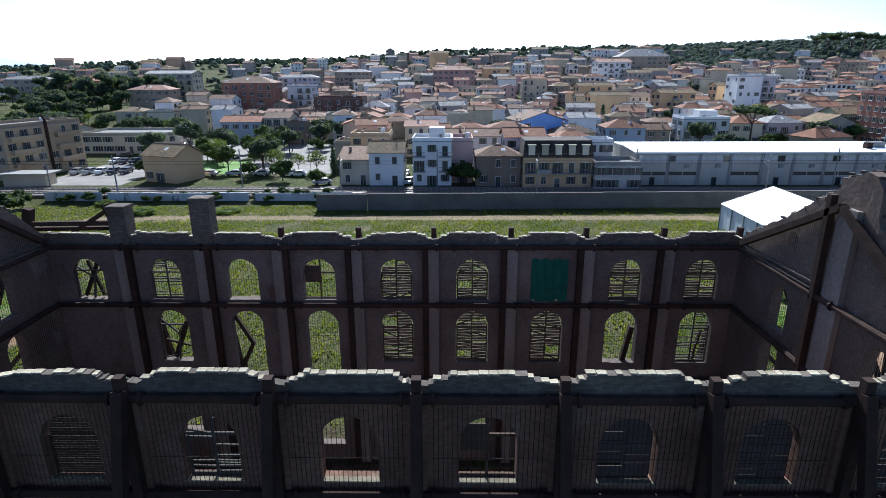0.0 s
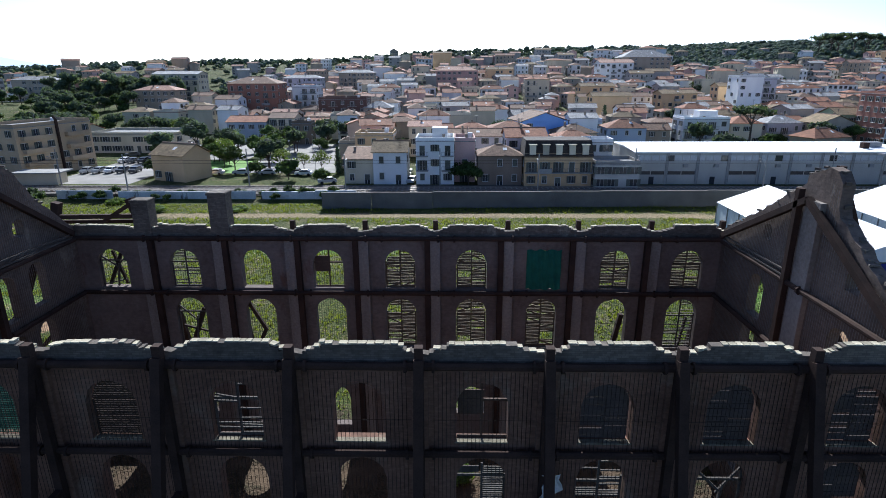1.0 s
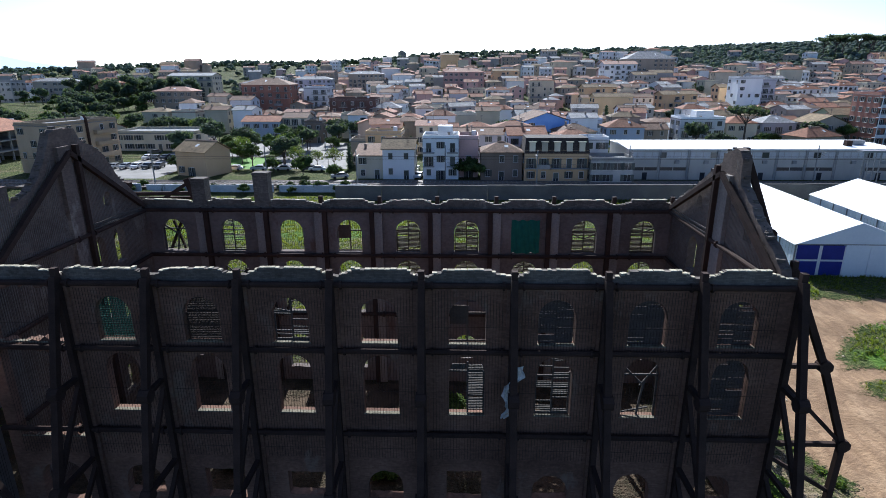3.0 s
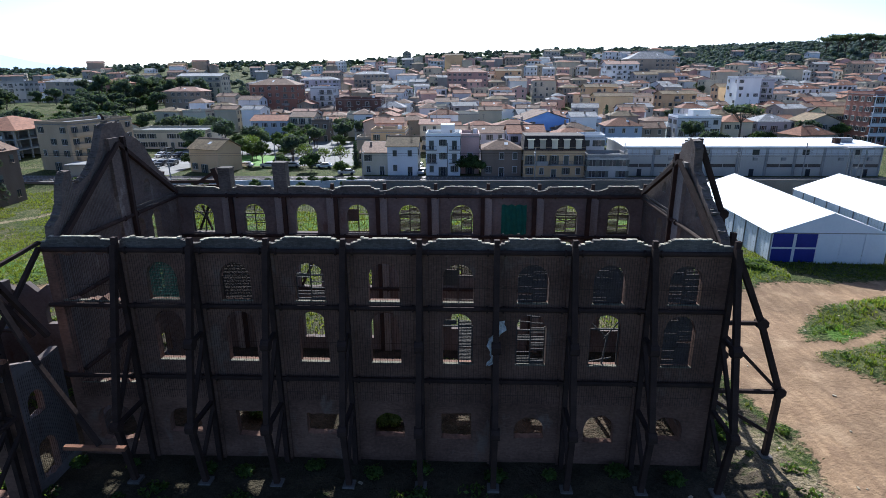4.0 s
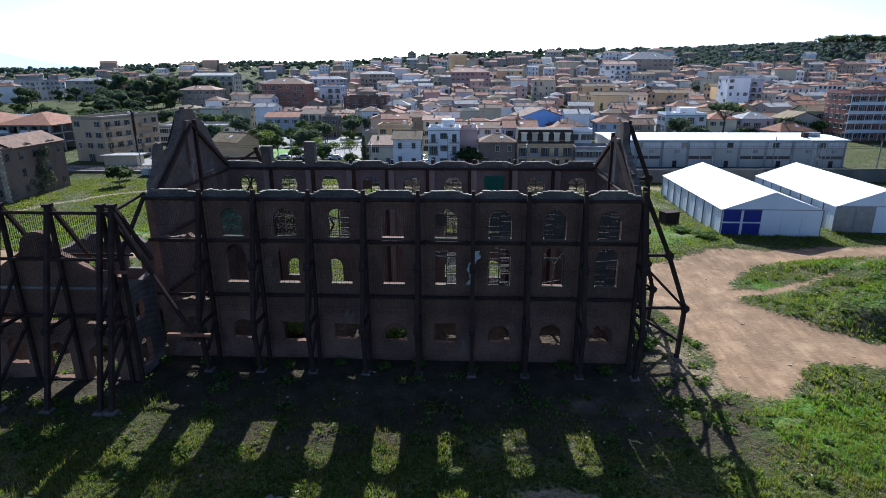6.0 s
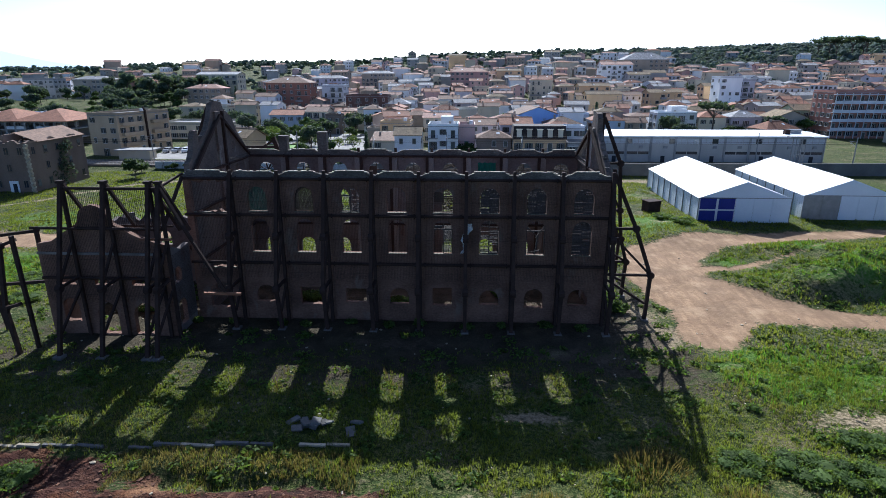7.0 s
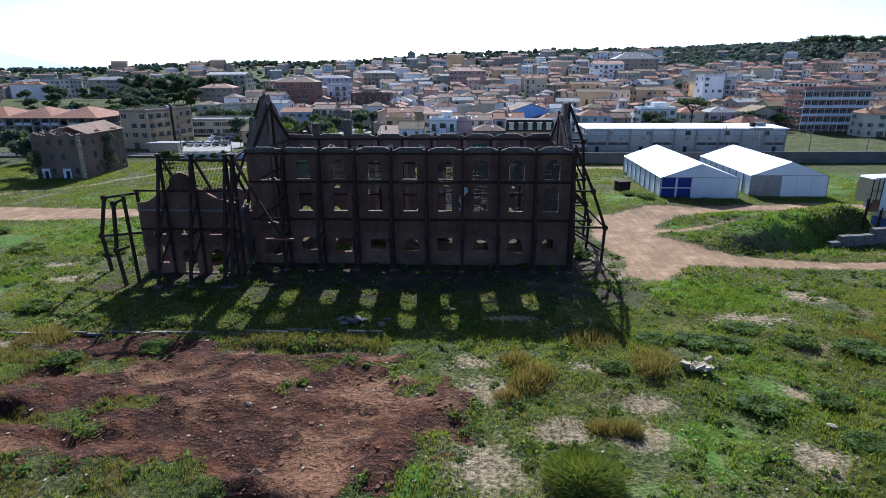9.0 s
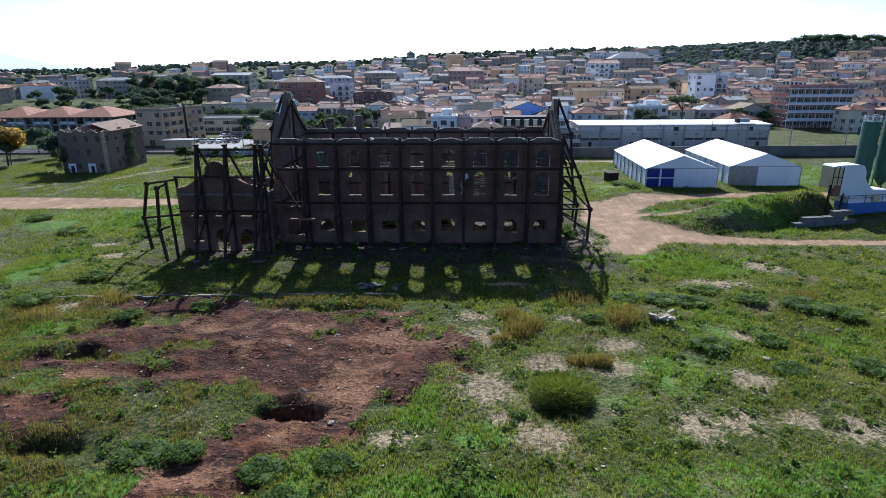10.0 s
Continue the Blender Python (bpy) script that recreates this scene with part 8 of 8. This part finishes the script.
tufts("grass", 125000, (-58, 64, -61, -7), 0.03, 0.1, 0.34, M_GRASSBLADE, "rough green spring grass", 51, grassy)
tufts("grass", 110000, (-125, 95, -9, 90), 0.055, 0.12, 0.36, M_GRASSBLADE, "rough green field grass", 52, grassy)
tufts("tall_grass", 60000, (-58, 64, -62, 30), 0.035, 0.15, 0.5, M_LUSHBLADE, "tall lush green grass", 53, lambda x, y, rs: grassy(x, y, rs) & (rs.rand(len(x)) < lush_mask(x, y) * 1.5))
tufts("dry_grass", 13000, (-46, 50, -58, -10), 0.02, 0.15, 0.5, M_DRYGRASS, "dry straw-coloured stalks", 54, lambda x, y, rs: (lumps(x, y, 6, 61) + 0.4 * lumps(x, y, 1.5, 62) > 0.68) & (soil_mask(x, y) < 0.6) & (road_mask(x, y) < 0.3))
tufts("dry_grass", 34000, (-46, -2, -56, -22), 0.025, 0.12, 0.4, M_DRYGRASS, "olive and straw-coloured dry grass", 55, lambda x, y, rs: (soil_mask(x, y) < 0.5) & (lumps(x, y, 2.5, 63) > 0.4))


def weed_tuft(x, y, r_, h, mt, seed, label):
    """A clump of thin upright stalks, leaning outwards."""
    rr_ = random.Random(seed)
    sh = Shape()
    for k in range(420):
        a, q = rr_.uniform(0, 2 * math.pi), r_ * math.sqrt(rr_.random())
        bx, by = q * math.cos(a), q * math.sin(a) * 0.8
        hh = h * rr_.uniform(0.55, 1.2) * (1.15 - 0.75 * q / r_)
        e = (bx + rr_.gauss(0, 0.16) + bx * 0.2, by + rr_.gauss(0, 0.16) + by * 0.2, hh)
        t, wd = rr_.uniform(0, math.pi), rr_.uniform(0.015, 0.04)
        sh.face([(bx - wd * math.cos(t), by - wd * math.sin(t), -0.1), (bx + wd * math.cos(t), by + wd * math.sin(t), -0.1), (e[0] + 0.012, e[1], e[2]), (e[0] - 0.012, e[1], e[2])])
    return thing("weed_clump", label, "weeds", "weed clumps in the field", pose(x, y, gz(x, y)), sh, mt)


def mound(x, y, r_, h, seed):
    """A dome of dense long grass over a scrubby heart."""
    rr_ = random.Random(seed)
    ob = thing("bush", "rounded mound of dense green scrub and grass", "bush", "bushes in the field", pose(x, y, gz(x, y) - 0.1))
    core, bl = Shape(), Shape()
    for k in range(9):
        a, q = k * 2.4, r_ * 0.55 * math.sqrt(k / 9)
        clump(core, (q * math.cos(a), q * math.sin(a), h * 0.3), r_ * 0.5, rr_, 0.62 * h / r_)
    for k in range(5200):
        a, q = rr_.uniform(0, 2 * math.pi), math.sqrt(rr_.random())
        z = h * 0.86 * math.sqrt(max(0.0, 1 - q * q)) * rr_.uniform(0.7, 1.0)
        b = Vector((r_ * q * math.cos(a), r_ * q * math.sin(a), z))
        d = Vector((math.cos(a) * (0.2 + q), math.sin(a) * (0.2 + q), 0.9)).normalized() * rr_.uniform(0.2, 0.5) + Vector((rr_.gauss(0, 0.1), rr_.gauss(0, 0.1), 0))
        t, wd = rr_.uniform(0, math.pi), 0.035
        bl.face([b + Vector((-wd * math.cos(t), -wd * math.sin(t), 0)), b + Vector((wd * math.cos(t), wd * math.sin(t), 0)), b + d])
    part("heart", core, M_SHRUB, ob)
    part("long_grass", bl, M_GRASSBLADE, ob)
    return ob


mound(12.75, -42.0, 2.5, 1.6, 5)


def bush(x, y, r_, h, mt, seed, label, n=1300, size=0.11):
    rr_ = random.Random(seed)
    ob = thing("bush", label, "bush", "bushes in the field", pose(x, y, gz(x, y)))
    st = Shape()
    cr2 = Shape()
    for k in range(6):
        a = k * 1.05 + rr_.uniform(-0.3, 0.3)
        p = (r_ * 0.6 * math.cos(a), r_ * 0.5 * math.sin(a), h * rr_.uniform(0.4, 0.65))
        st.beam((0, 0, -0.1), p, 0.06, 5, 0.02)
        clump(cr2, p, r_ * 0.4, rr_, 0.8 * h / r_, ICO_SMALL)
        leaf_blob(cr2, p, r_ * rr_.uniform(0.42, 0.62), n // 7, size, rr_, 0.8 * h / r_)
    leaf_blob(cr2, (0, 0, h * 0.62), r_ * 0.62, n // 7, size, rr_, 0.75 * h / r_)
    part("stems", st, M_BARK, ob)
    part("foliage", cr2, mt, ob)
    return ob


BR = leafy(surf("rusty_weeds", (0.085, 0.07, 0.032), (0.14, 0.115, 0.055), 0.8, 5, 0.9, 0, spec=0.1))
for k, (x, y, r_, h, mt) in enumerate(((9.6, -26.6, 1.4, 1.2, BR), (11.1, -29.3, 1.7, 1.4, BR), (22, -26.7, 2.2, 1.5, BR), (17, -36.6, 1.0, 1.2, BR), (41.6, -23.5, 2.4, 1.2, M_SHRUB), (44.1, -26.3, 2.0, 1.2, M_SHRUB), (32.5, -19, 1.8, 1.0, M_SHRUB), (33.2, -37.3, 1.6, 0.8, M_SHRUB), (-17, -50.4, 2.0, 1.0, M_SHRUB), (-40.2, -28.9, 2.2, 1.4, BR), (-44, -24.4, 2.2, 1.2, M_SHRUB), (28, -33, 2.0, 0.8, M_SHRUB), (27, -22, 2.2, 1.0, M_SHRUB), (8.6, -32.53, 1.0, 0.9, BR), (10.2, -30.84, 1.5, 1.2, BR), (21, -28.31, 1.4, 1.4, BR), (18, -27.88, 1.1, 1.0, M_SHRUB), (15.2, -36.34, 0.9, 1.0, BR), (-14, -50.28, 1.3, 1.0, M_SHRUB), (-8, -51.97, 1.6, 0.9, M_SHRUB), (-3.5, -51.12, 1.3, 0.8, M_SHRUB),
                                   (17, -22.39, 2.2, 1.1, BR), (23, -21.97, 1.8, 0.8, M_SHRUB), (30, -22.81, 2.0, 1.0, M_SHRUB), (37, -21.97, 1.6, 1.0, M_SHRUB), (-36, -23.66, 2.2, 1.5, BR), (-31, -27.88, 1.4, 1.0, M_SHRUB), (-24, -25.35, 1.5, 0.9, M_SHRUB), (43, -21.12, 2.0, 0.9, BR), (-42, -16.9, 1.8, 1.2, M_SHRUB),
                                   (-46, 3.42, 2.0, 1.2, M_SHRUB), (-50, 10.26, 2.4, 1.2, M_SHRUB), (-60, 5.13, 2.6, 1.3, M_SHRUB), (-72, 13.68, 2.5, 1.4, M_SHRUB), (-20, 1.37, 1.2, 1.2, M_SHRUB), (21, 3.42, 1.2, 1.3, M_SHRUB), (20.5, 6.84, 1.3, 1.4, M_SHRUB), (-13, 5.13, 1.4, 1.6, M_SHRUB), (-8, 10.26, 1.7, 1.8, M_SHRUB), (1, 11.97, 1.4, 1.5, M_SHRUB),
                                   (-3, 4.28, 1.2, 1.3, M_SHRUB), (9, 7.7, 1.6, 1.5, M_SHRUB), (40, 38.59, 2.0, 1.4, M_SHRUB), (38, 42.36, 1.8, 1.4, M_SHRUB), (55, 21.33, 2.0, 1.4, M_SHRUB), (64, 14.54, 2.2, 1.3, M_SHRUB), (60, 11.97, 1.6, 1.0, M_SHRUB), (-6, -54.5, 1.2, 0.8, M_SHRUB), (34, -32.11, 1.6, 1.0, M_SHRUB), (40, -37.18, 1.8, 1.0, M_SHRUB),
                                   (46, 71.28, 2.0, 1.2, M_SHRUB), (-55, 84.24, 2.4, 1.6, M_SHRUB), (-40, 85.05, 2.4, 1.2, M_SHRUB), (-66, 90.72, 2.0, 1.6, M_SHRUB), (-30, 1.28, 1.0, 1.0, M_SHRUB), (-26.5, -2.96, 1.0, 0.8, M_SHRUB))):
    if mt is BR:
        weed_tuft(x, y, r_, h * 0.95, BR, k, "rusty brown clump of dead weeds")
    else:
        bush(x, y, r_, h * 0.7, mt, k, "dense green bush in rough grass")
for k in range(11):
    rr_ = random.Random(200 + k)
    x = XL + 1 + k * 3.9 + rr_.uniform(-1, 1)
    bush(x, -0.9 - rr_.random(), rr_.uniform(0.4, 0.8), rr_.uniform(0.4, 0.8), M_SHRUB, 300 + k, "dark weeds at the foot of the ruin", 200, 0.16)

# low weeds and clods, too many to count
weeds, wrn = Shape(), random.Random(77)
for _ in range(1500):
    x, y = wrn.uniform(-58, 62), wrn.uniform(-60, 26)
    if y > -3 and -26 < x < 22 or float(road_mask(np.array(x), np.array(y))) > 0.3 or float(soil_mask(np.array(x), np.array(y))) > 0.75:
        continue
    s = wrn.uniform(0.25, 0.8)
    for _k in range(3):
        leaf_blob(weeds, (x + wrn.gauss(0, s * 0.6), y + wrn.gauss(0, s * 0.5), gz(x, y) + s * 0.25), s * wrn.uniform(0.5, 0.9), 20, 0.12 + 0.08 * s, wrn, 0.6)
tagged(new("low_weeds", weeds.mesh("low_weeds", M_SHRUB)), "low dark green leafy weeds", "weeds", kind="stuff")
clods = Shape()
for _ in range(5200):
    x, y = wrn.uniform(-38, 8), wrn.uniform(-56, -24)
    if float(soil_mask(np.array(x), np.array(y))) < 0.4:
        continue
    s = wrn.uniform(0.04, 0.13) * (2.0 if wrn.random() < 0.05 else 1)
    clods.box((x, y, gz(x, y) + s * 0.1), (s * wrn.uniform(0.8, 1.6), s, s * 0.6), wrn.uniform(0, 3))
tagged(new("earth_clods", clods.mesh("earth_clods", surf("clod_earth", (0.07, 0.033, 0.021), (0.2, 0.1, 0.055), 1.5, 9, 0.95, 0.3))), "loose red-brown lumps of dug earth", "soil", kind="stuff")
grit = Shape()
for _ in range(520):
    x, y = wrn.uniform(-46, 50), wrn.uniform(-56, 26)
    if y > -2 and -26 < x < 22:
        continue
    s = wrn.uniform(0.06, 0.16)
    grit.box((x, y, gz(x, y) + s * 0.25), (s * wrn.uniform(0.8, 2), s, s * 0.6), wrn.uniform(0, 3))
tagged(new("scattered_chips", grit.mesh("scattered_chips", M_STONE)), "small pale chips of stone and litter", "stones", kind="stuff")
